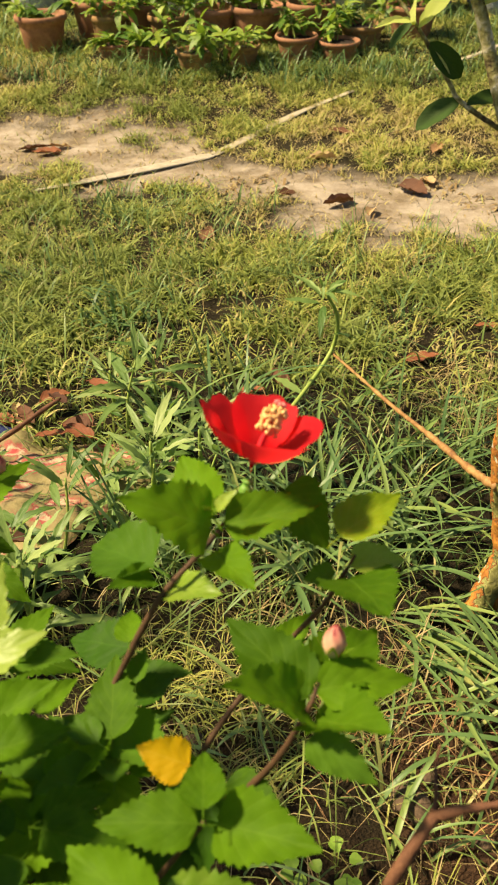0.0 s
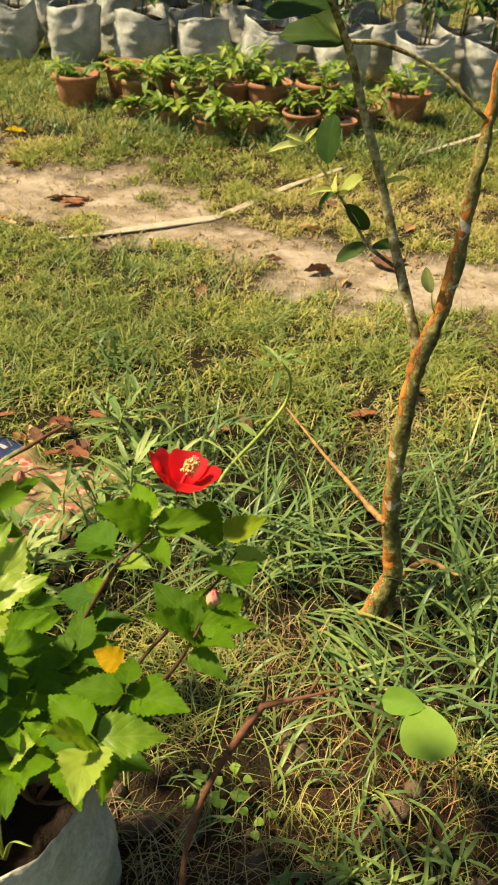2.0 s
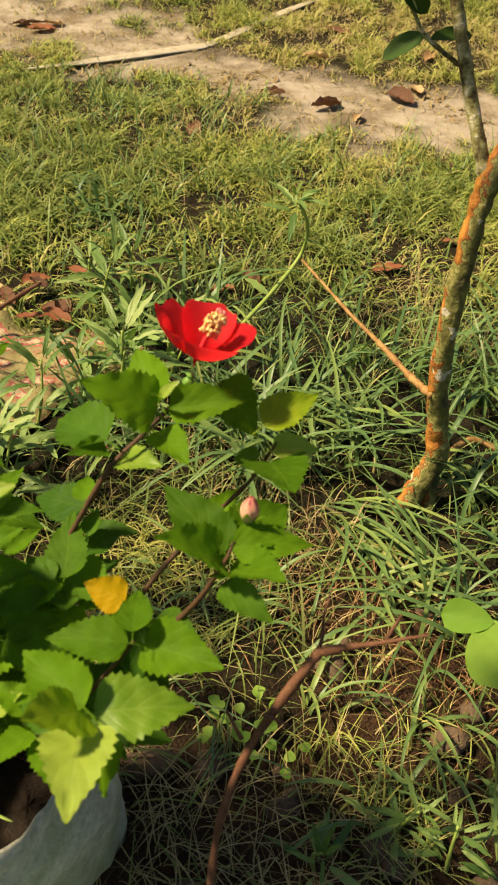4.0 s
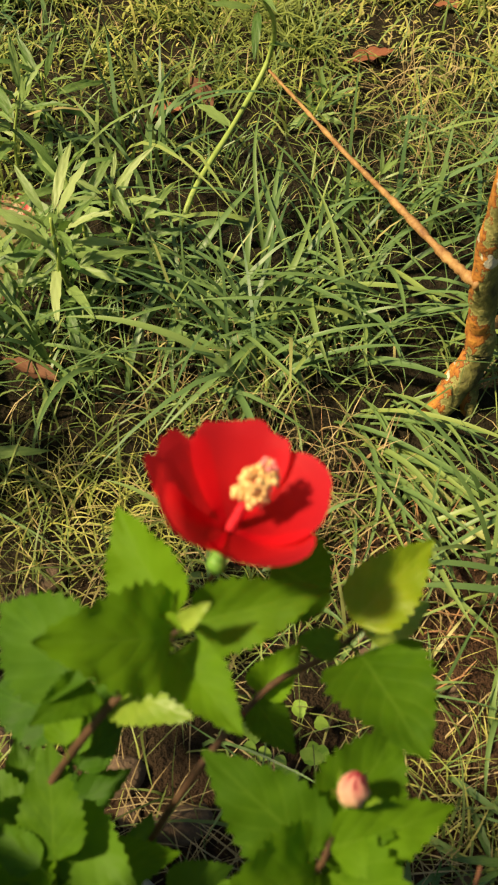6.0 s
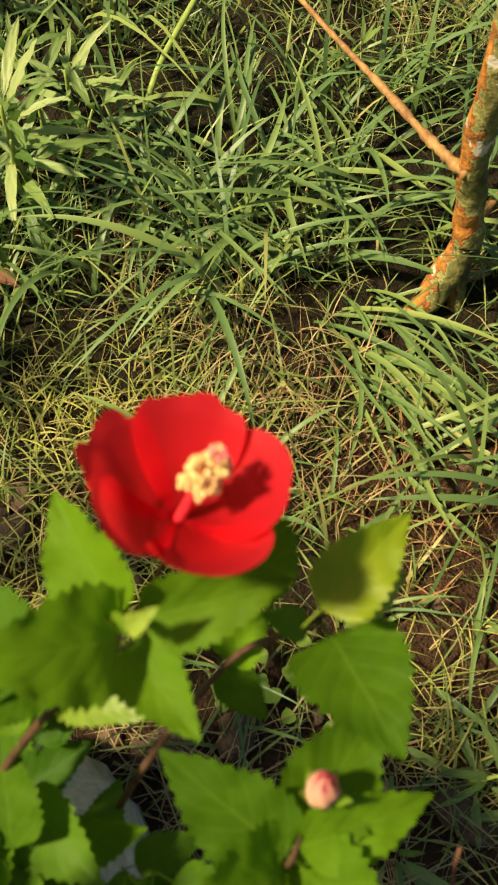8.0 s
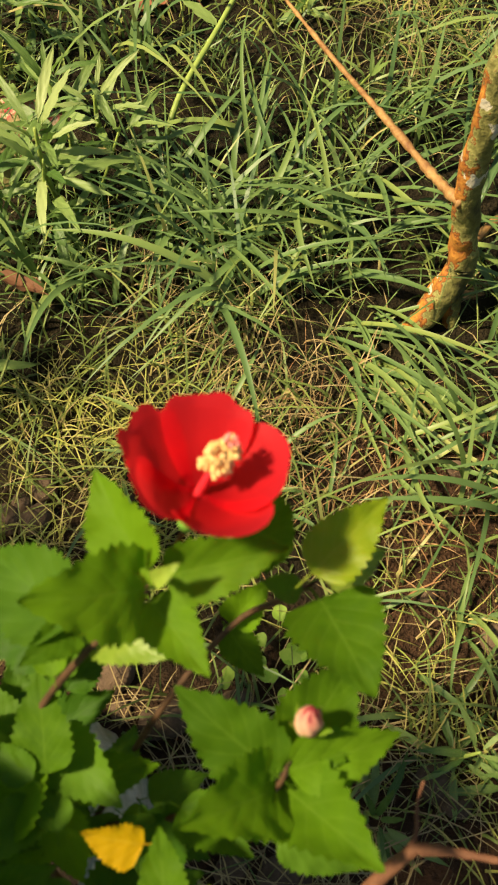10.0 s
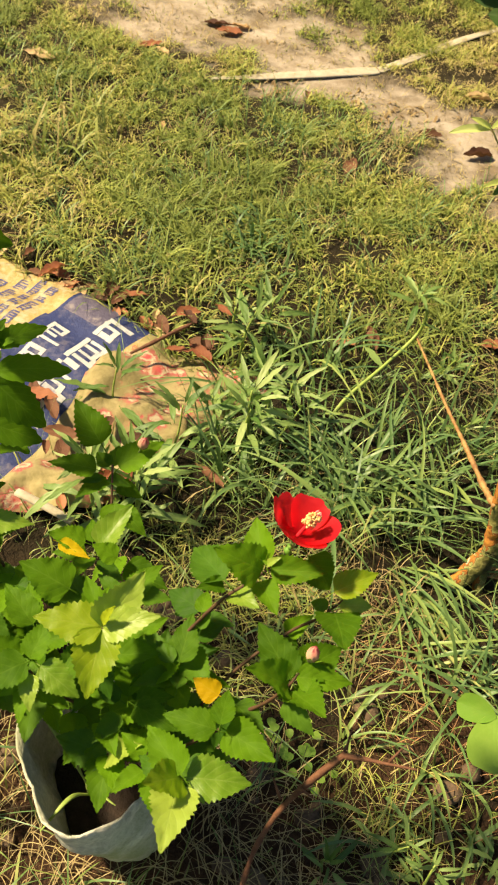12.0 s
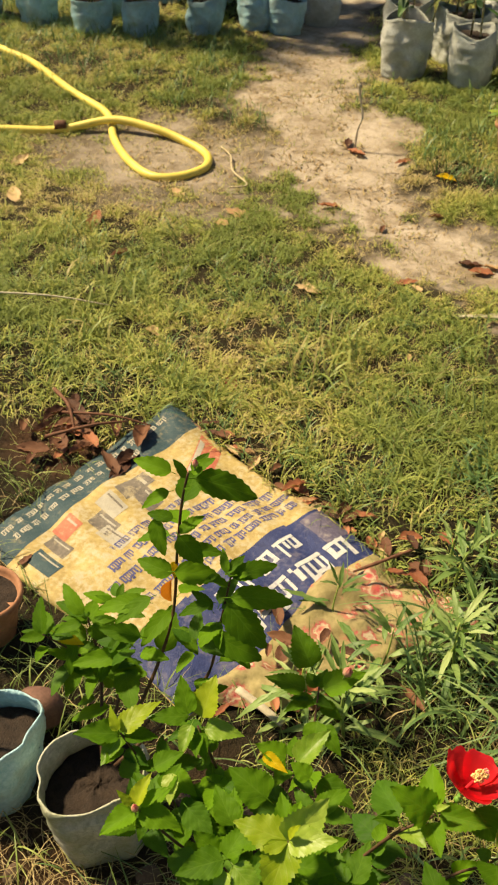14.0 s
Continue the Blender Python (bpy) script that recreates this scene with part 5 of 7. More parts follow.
    leaf("slim_green", (-0.359, 0.870, 0.607), (-0.375, 0.852, 0.602), h, (-0.1, -0.6, 0.8), rs=rs, wide=0.80)
    leaf("slim_green", (-0.595, 0.795, 0.441), (-0.647, 0.798, 0.480), h, (-0.1, -0.6, 0.8), rs=rs, wide=0.88)
    leaf("slim", (-0.598, 0.792, 0.421), (-0.630, 0.753, 0.420), h, (-0.1, -0.6, 0.8), rs=rs, wide=0.88)
    leaf("slim_green", (-0.661, 0.752, 0.387), (-0.696, 0.789, 0.434), h, (-0.1, -0.6, 0.8), rs=rs, wide=0.88)
    leaf("slim_green", (-0.656, 0.754, 0.385), (-0.687, 0.722, 0.390), h, (-0.1, -0.6, 0.8), rs=rs, wide=0.96)
    leaf("hib_yellow", (-0.642, 0.769, 0.387), (-0.594, 0.787, 0.367), h, (-0.1, -0.6, 0.8), rs=rs, wide=0.72)
    leaf("slim", (-0.612, 0.785, 0.366), (-0.604, 0.736, 0.335), h, (-0.1, -0.6, 0.8), rs=rs, wide=0.96)
    leaf("slim_green", (-0.596, 0.775, 0.323), (-0.595, 0.719, 0.295), h, (-0.1, -0.6, 0.8), rs=rs, wide=1.04)
    leaf("slim", (-0.514, 0.793, 0.382), (-0.577, 0.734, 0.387), h, (-0.1, -0.6, 0.8), rs=rs, wide=0.80)
    leaf("slim_green", (-0.522, 0.774, 0.404), (-0.522, 0.817, 0.430), h, (-0.1, -0.6, 0.8), rs=rs, wide=0.72)
    leaf("slim", (-0.537, 0.798, 0.370), (-0.535, 0.750, 0.343), h, (-0.1, -0.6, 0.8), rs=rs, wide=1.04)
    for at, n in (((-0.61, 0.82, 0.40), 6), ((-0.56, 0.80, 0.34), 6), ((-0.55, 0.84, 0.46), 5), ((-0.655, 0.76, 0.385), 5), ((-0.49, 0.81, 0.42), 5), ((-0.62, 0.78, 0.32), 5), ((-0.39, 0.85, 0.45), 5), ((-0.36, 0.87, 0.53), 4)):
        whorl("slim", at, n, 0.055, h, rs, 22, mix=("slim_green", "slim", "slim_dark"))
    tube_part("stem", [(-0.574, 0.80, 0.30, 0.0022), (-0.62, 0.775, 0.35, 0.002), (-0.66, 0.753, 0.388, 0.0014)], S, h, 12, 6, 0.1, seed=29)
    leaf("slim_orange", (-0.46, 0.88, 0.53), (-0.462, 0.875, 0.475), h, (0, -1, 0.3), rs=rs, label="withered orange leaf")
    leaf("hib_yellow", (-0.45, 0.88, 0.58), (-0.448, 0.87, 0.545), h, (0, -1, 0.4), rs=rs, label="yellowed leaf", wide=0.7)
    bud(h, (-0.415, 0.895, 0.80), (0.1, 0, 1), 0.012, "small green bud")
    return h


hibiscus_tall()


# ---- bags and pots ----
def bag(name, loc, r, height, mat, label, soil_depth=0.05, tilt=(0, 0), seed=0, group="", flare=0.0, segs=56, rim=0.03, category="grow bag", lip=()):
    """A soft sack pot: a wrinkled wall with an uneven, turned lip, and soil inside."""
    rs = np.random.RandomState(seed)
    b = empty(name, loc, label, category, group)
    ph = rs.uniform(0, 6.28, 8)
    rows = 22
    verts, faces = [], []

    def wall(a, t, inset):
        wr = 0.06 * math.sin(2 * a + ph[0]) + 0.03 * math.sin(3 * a + ph[1] + 2 * t) + 0.012 * math.sin(7 * a + ph[6] + 5 * t) + 0.007 * math.sin(13 * a + ph[2] - 8 * t) + 0.018 * math.sin(9 * t + ph[3] + 2 * a)
        body = 0.86 + 0.16 * math.sin(min(t * 1.15, 1) * math.pi * 0.72) + flare * t
        q = Vector((r * math.cos(a), r * math.sin(a), height * t))
        crease = 0.09 * noise.noise(q * 16 + Vector((seed, 0, 0))) + 0.07 * abs(noise.noise(q * 34 + Vector((0, seed, 0)))) + 0.05 * noise.noise(Vector((q.x * 11, q.y * 11, q.z * 48 + seed)))
        square = 1 + 0.05 * math.cos(4 * a + ph[5])
        rr = r * (body * square + wr * (0.5 + t) + crease) - inset
        z = height * t + (rim * (math.sin(2 * a + ph[4]) + 0.35 * math.sin(3 * a + ph[5]) + 0.12 * math.sin(7 * a + ph[7])) * t ** 4)
        for ang, rise, spread in lip:
            da = (a - radians(ang) + math.pi) % (2 * math.pi) - math.pi
            z += rise * math.exp(-(da / spread) ** 2) * t ** 3
        return (rr * math.cos(a) + tilt[0] * z, rr * math.sin(a) + tilt[1] * z, z)
    ts = [i / rows for i in range(rows + 1)]
    for inset, order in ((0.0, ts), (0.0035, ts[::-1][:rows // 2])):
        for t in order:
            for k in range(segs):
                verts.append(wall(2 * math.pi * k / segs, t, inset))
    n = len(verts) // segs
    for i in range(n - 1):
        for k in range(segs):
            k2 = (k + 1) % segs
            faces.append((i * segs + k, i * segs + k2, (i + 1) * segs + k2, (i + 1) * segs + k))
    faces.append(tuple(range(segs))[::-1])
    wm = b.matrix_world
    place("bag_wall", mesh_of("bag_wall", verts, faces, (mat,)), b, wm)
    sv, sf = [], []
    zt = (height - soil_depth) / height
    rings = 7
    for i in range(rings + 1):
        for k in range(28):
            a = 2 * math.pi * k / 28
            x, y, z = wall(a, zt, 0.002)
            q = i / rings
            sv.append((tilt[0] * z + (x - tilt[0] * z) * q, tilt[1] * z + (y - tilt[1] * z) * q, height - soil_depth + 0.012 * rs.rand() * (i < rings)))
    for i in range(rings):
        for k in range(28):
            k2 = (k + 1) % 28
            sf.append((i * 28 + k, (i + 1) * 28 + k, (i + 1) * 28 + k2, i * 28 + k2))
    place("soil", mesh_of("soil", sv, sf, (M["soil"],)), b, wm)
    return b


bag("grow_bag", (-0.015, 0.615, ground_at(-0.015, 0.615)), 0.105, 0.235, M["bag_grey"], "dirty grey woven bag of soil under the flowering hibiscus", 0.165, (-0.20, -0.22), 3, rim=0.008, lip=((-20, 0.012, 0.5), (-70, 0.015, 0.6)))
bag("grow_bag", (-0.50, 0.69, ground_at(-0.50, 0.69)), 0.096, 0.21, M["bag_grey"], "dirty grey woven bag with dark soil and a rolled lip", 0.07, (0.0, -0.05), 8, rim=0.015)
bag("grow_bag", (-0.76, 0.645, ground_at(-0.76, 0.645)), 0.105, 0.175, M["bag_blue"], "pale blue plastic bag with soil and a dead stem", 0.07, (0, 0), 9, rim=0.008)
bag("grow_bag", (0.178, 0.37, ground_at(0.178, 0.37)), 0.088, 0.19, M["bag_blue"], "pale blue bag with a folded rim, holding a dead stem", 0.05, (0, 0), 14, rim=0.006)
g = empty("grass_shoot", (-0.06, 0.545, 0.14), "green grass shoot growing in the grey bag", "grass")
for p in ([(-0.055, 0.54, 0.14, 0.003), (-0.06, 0.53, 0.22, 0.004), (-0.10, 0.54, 0.30, 0.0045), (-0.16, 0.57, 0.345, 0.004), (-0.22, 0.61, 0.36, 0.001)], [(-0.055, 0.54, 0.14, 0.003), (-0.05, 0.525, 0.21, 0.0035), (-0.045, 0.535, 0.27, 0.001)],
          [(-0.055, 0.54, 0.14, 0.003), (-0.065, 0.50, 0.21, 0.0035), (-0.085, 0.45, 0.20, 0.001)], [(-0.055, 0.54, 0.14, 0.003), (-0.03, 0.515, 0.22, 0.003), (0.0, 0.50, 0.24, 0.001)]):
    tube_part("blade", p, M["stem_green"], g, 16, 6, 0, flat=0.25)
d = empty("dead_stem", (0.18, 0.41, 0.14), "bare brown dead stem bent over, standing in a blue bag", "dead stem")
tube_part("stem", [(0.192, 0.41, 0.13, 0.0034), (0.189, 0.425, 0.23, 0.0034), (0.187, 0.45, 0.30, 0.0034), (0.19, 0.475, 0.345, 0.0034), (0.207, 0.51, 0.395, 0.0036), (0.247, 0.549, 0.462, 0.0044), (0.26, 0.553, 0.475, 0.0036), (0.295, 0.545, 0.502, 0.002), (0.328, 0.536, 0.53, 0.0013)], M["deadstem"], d, 50, 8, 0.2, seed=5)
tube_part("twig", [(0.249, 0.551, 0.465, 0.0022), (0.254, 0.562, 0.475, 0.0016), (0.254, 0.577, 0.487, 0.0012), (0.257, 0.588, 0.496, 0.001)], M["deadstem"], d, 14, 6, 0.2, seed=6)
for i, (a, b) in enumerate((((0.2, 0.51, 0.405), (0.185, 0.525, 0.42)), ((0.215, 0.522, 0.425), (0.235, 0.515, 0.425)), ((0.30, 0.545, 0.508), (0.31, 0.56, 0.52)))):
    tube_part("twig", [(*a, 0.0022), (*b, 0.0012)], M["deadstem"], d, 4, 5, 0.1, seed=i)
d = empty("dead_stem", (-0.77, 0.65, 0.1), "thin bare brown stem standing in a blue bag", "dead stem")
tube_part("stem", [(-0.77, 0.65, 0.10, 0.004), (-0.765, 0.66, 0.2, 0.0035), (-0.75, 0.69, 0.31, 0.003), (-0.745, 0.70, 0.36, 0.002)], M["deadstem"], d, 20, 6, 0.2, seed=7)


def lathe(profile, segs=36, wob=0.0, seed=0):
    rs = np.random.RandomState(seed)
    verts, faces = [], []
    for r, z in profile:
        for k in range(segs):
            a = 2 * math.pi * k / segs
            q = r * (1 + wob * math.sin(2 * a + seed) + wob * 0.4 * rs.rand())
            verts.append((q * math.cos(a), q * math.sin(a), z))
    for i in range(len(profile) - 1):
        for k in range(segs):
            k2 = (k + 1) % segs
            faces.append((i * segs + k, i * segs + k2, (i + 1) * segs + k2, (i + 1) * segs + k))
    faces.append(tuple(range(segs))[::-1])
    faces.append(tuple(range((len(profile) - 1) * segs, len(profile) * segs)))
    return verts, faces


def seedling(loc, height, stems, rs, dense, label="young green pepper-like seedlings in a clay pot", size=0.05, kind="seedling", spread=0.05):
    s = empty("seedling", loc, label, "seedling", "potted seedlings")
    for i in range(stems):
        a = rs.uniform(0, 6.28)
        q = spread * rs.random() ** 0.5
        b = Vector(loc) + Vector((math.cos(a) * q, math.sin(a) * q, -0.01))
        hh = height * rs.uniform(0.6, 1.1)
        t = b + Vector((math.cos(a) * hh * 0.55, math.sin(a) * hh * 0.55, hh))
        mid = b.lerp(t, 0.5) + Vector((rs.uniform(-0.01, 0.01), rs.uniform(-0.01, 0.01), 0.01))
        tube_part("stem", [(*b, 0.0025), (*mid, 0.002), (*t, 0.0014)], M["stem_green"], s, 8, 5)
        for j in range(dense):
            c = b.lerp(t, rs.uniform(0.35, 1.0))
            whorl(kind, c, 1, size * rs.uniform(0.6, 1.15), s, rs, rs.uniform(-25, 45))
    return s


def clay_pot(loc, r, h, mat, label, seed, tall=False):
    p = empty("clay_pot", loc, label, "pot", "clay pots")
    base = 0.66 if not tall else 0.85
    prof = [(r * base * 0.9, 0.0), (r * base, 0.004), (r * 0.86, h * 0.7), (r * 0.89, h * 0.82), (r * 1.0, h * 0.86), (r * 1.03, h * 0.93), (r * 0.99, h), (r * 0.93, h * 0.995), (r * 0.88, h * 0.93), (r * 0.84, h * 0.84)]
    v, f = lathe(prof, 36, 0.012, seed)
    place("pot_wall", mesh_of("pot_wall", v, f, (mat,)), p, p.matrix_world)
    rs = np.random.RandomState(seed)
    sv, sf = [(0, 0, h * 0.86)], []
    for k in range(20):
        a = k * math.pi / 10
        sv.append((r * 0.85 * math.cos(a), r * 0.85 * math.sin(a), h * 0.83 + 0.006 * rs.rand()))
    sf = [(0, 1 + k, 1 + (k + 1) % 20) for k in range(20)]
    place("soil", mesh_of("soil", sv, sf, (M["soil"],)), p, p.matrix_world)
    return p


rs = random.Random(9)
POTS = [(-0.98, 4.33, 0.105, 0.17, "terracotta", 4, 0.07), (-0.78, 4.48, 0.105, 0.19, "terracotta", 2, 0.05), (-0.70, 4.33, 0.075, 0.17, "oldpot", 3, 0.12), (-0.665, 4.22, 0.062, 0.09, "terracotta", 2, 0.06),
        (-0.58, 4.50, 0.10, 0.18, "terracotta", 4, 0.10), (-0.46, 4.36, 0.085, 0.16, "oldpot", 5, 0.14), (-0.50, 4.17, 0.07, 0.10, "terracotta", 3, 0.12), (-0.32, 4.08, 0.075, 0.10, "oldpot", 4, 0.13),
        (-0.27, 4.42, 0.095, 0.17, "terracotta", 5, 0.15), (-0.14, 4.13, 0.07, 0.11, "oldpot", 3, 0.10), (-0.10, 4.40, 0.11, 0.18, "terracotta", 5, 0.15), (0.07, 4.20, 0.085, 0.12, "terracotta", 3, 0.10),
        (0.12, 4.47, 0.10, 0.18, "terracotta", 5, 0.14), (0.24, 4.20, 0.08, 0.10, "terracotta", 2, 0.12), (0.33, 4.36, 0.09, 0.12, "oldpot", 3, 0.12), (0.54, 4.50, 0.105, 0.17, "terracotta", 5, 0.16)]
for i, (x, y, r, h, mt, n, hh) in enumerate(POTS):
    z = ground_at(x, y) - 0.03
    clay_pot((x, y, z), r, h, M[mt], "old terracotta pot with a thick rim, on the grass" if mt == "terracotta" else "weathered yellowish clay pot, on the grass", i)
    seedling((x, y, z + h * 0.86), hh, n, rs, 21, size=0.072, spread=r * 0.8)
p = clay_pot((-1.03, 0.93, ground_at(-1.03, 0.93)), 0.085, 0.14, M["terracotta"], "terracotta pot beside the printed sack", 40)
v, f = [], []
ball(v, f, (0, 0, 0.05), 0.055, (1, 0.85, 0.9), 22, 14)
st = place("clay_lump", mesh_of("clay_lump", [(x * (1 + 0.1 * math.sin(40 * y)), y, z + 0.006 * math.sin(60 * x)) for x, y, z in v], f, (M["brown_clay"],)), None, pose(-0.765, 0.80, ground_at(-0.765, 0.80)))
tagged(st, "reddish brown rounded lump of clay beside the bags", "clay lump")


def bag_plant(loc, rs, height, n, label, kind="backleaf", size=0.12, low=0.1):
    s = empty("bag_plant", loc, label, "plant", "plants in nursery bags")
    for i in range(rs.randint(2, 4)):
        a = rs.uniform(0, 6.28)
        b = Vector(loc) + Vector((math.cos(a) * 0.03, math.sin(a) * 0.03, -0.02))
        t = b + Vector((rs.uniform(-0.08, 0.08), rs.uniform(-0.08, 0.08), height * rs.uniform(0.7, 1.1)))
        tube_part("stem", [(*b, 0.006), (*b.lerp(t, 0.5), 0.005), (*t, 0.003)], M["twigbark"], s, 8, 6, 0.1)
        for j in range(n):
            whorl(kind, b.lerp(t, rs.uniform(low, 1.0)), 1, size * rs.uniform(0.6, 1.2), s, rs, rs.uniform(-30, 40))
    return s


rs = random.Random(19)
WHITE = [(-1.20, 5.10, 0.13), (-0.85, 5.12, 0.14), (-0.50, 5.12, 0.13), (-0.17, 5.10, 0.145), (0.21, 5.08, 0.13), (0.62, 5.05, 0.135), (0.98, 5.10, 0.14), (-1.53, 5.14, 0.13), (-1.90, 5.08, 0.13),
         (-1.04, 5.45, 0.14), (-0.68, 5.47, 0.14), (-0.33, 5.45, 0.14), (0.02, 5.45, 0.14), (0.42, 5.44, 0.14), (0.82, 5.45, 0.14), (-1.38, 5.50, 0.14), (-1.74, 5.46, 0.14), (-2.08, 5.52, 0.13), (1.2, 5.5, 0.14),
         # This last row and its dense plants are added to shade the ground behind.
         (-1.2, 5.85, 0.14), (-0.75, 5.88, 0.14), (-0.3, 5.86, 0.14), (0.2, 5.85, 0.14), (0.65, 5.9, 0.14), (1.05, 5.85, 0.14), (1.45, 5.9, 0.14), (1.38, 5.12, 0.14), (-1.65, 5.9, 0.14)]
for i, (x, y, r) in enumerate(WHITE):
    z = ground_at(x, y) - 0.004
    hh = 0.27 + 0.04 * rs.random()
    bag("grow_bag", (x, y, z), r, hh, M["bag_white"], "white woven nursery bag of soil in a row behind the pots", 0.05, (rs.uniform(-0.06, 0.06), rs.uniform(-0.06, 0.06)), 60 + i, "white nursery bags", segs=40, rim=0.022)
    bag_plant((x, y, z + hh - 0.05), rs, 0.65 + 0.4 * rs.random(), 13 if i < 19 else 26, "dark leafy young plant growing in a white nursery bag", size=0.11 if i < 9 else 0.17, low=0.15 if i < 19 else 0.05)
# The last five bags and the densest plants are added to shade the track.
BLUE = [(-4.65, 4.66, 0.12), (-4.23, 4.72, 0.115), (-3.84, 4.76, 0.12), (-3.56, 4.88, 0.11), (-3.25, 5.12, 0.11), (-3.04, 5.40, 0.11), (-2.86, 5.44, 0.11), (-2.78, 5.76, 0.12), (-4.0, 5.1, 0.12), (-3.45, 5.45, 0.12), (-3.2, 5.75, 0.12), (-3.6, 5.8, 0.12), (-2.98, 6.1, 0.12), (-3.35, 6.2, 0.12), (-3.9, 5.6, 0.12)]
for i, (x, y, r) in enumerate(BLUE):
    z = ground_at(x, y) - 0.004
    bag("grow_bag", (x, y, z), r, 0.2, M["bag_blue"] if i != 7 else M["bag_white"], "pale blue nursery bag of soil in a row on the grass", 0.03, (rs.uniform(-0.05, 0.05), rs.uniform(-0.05, 0.05)), 90 + i, "blue nursery bags", segs=40, rim=0.008)
    bag_plant((x, y, z + 0.17), rs, 1.1, 14 if i < 8 else 44, "dark leafy young plant growing in a blue nursery bag", size=0.17, low=0.42)


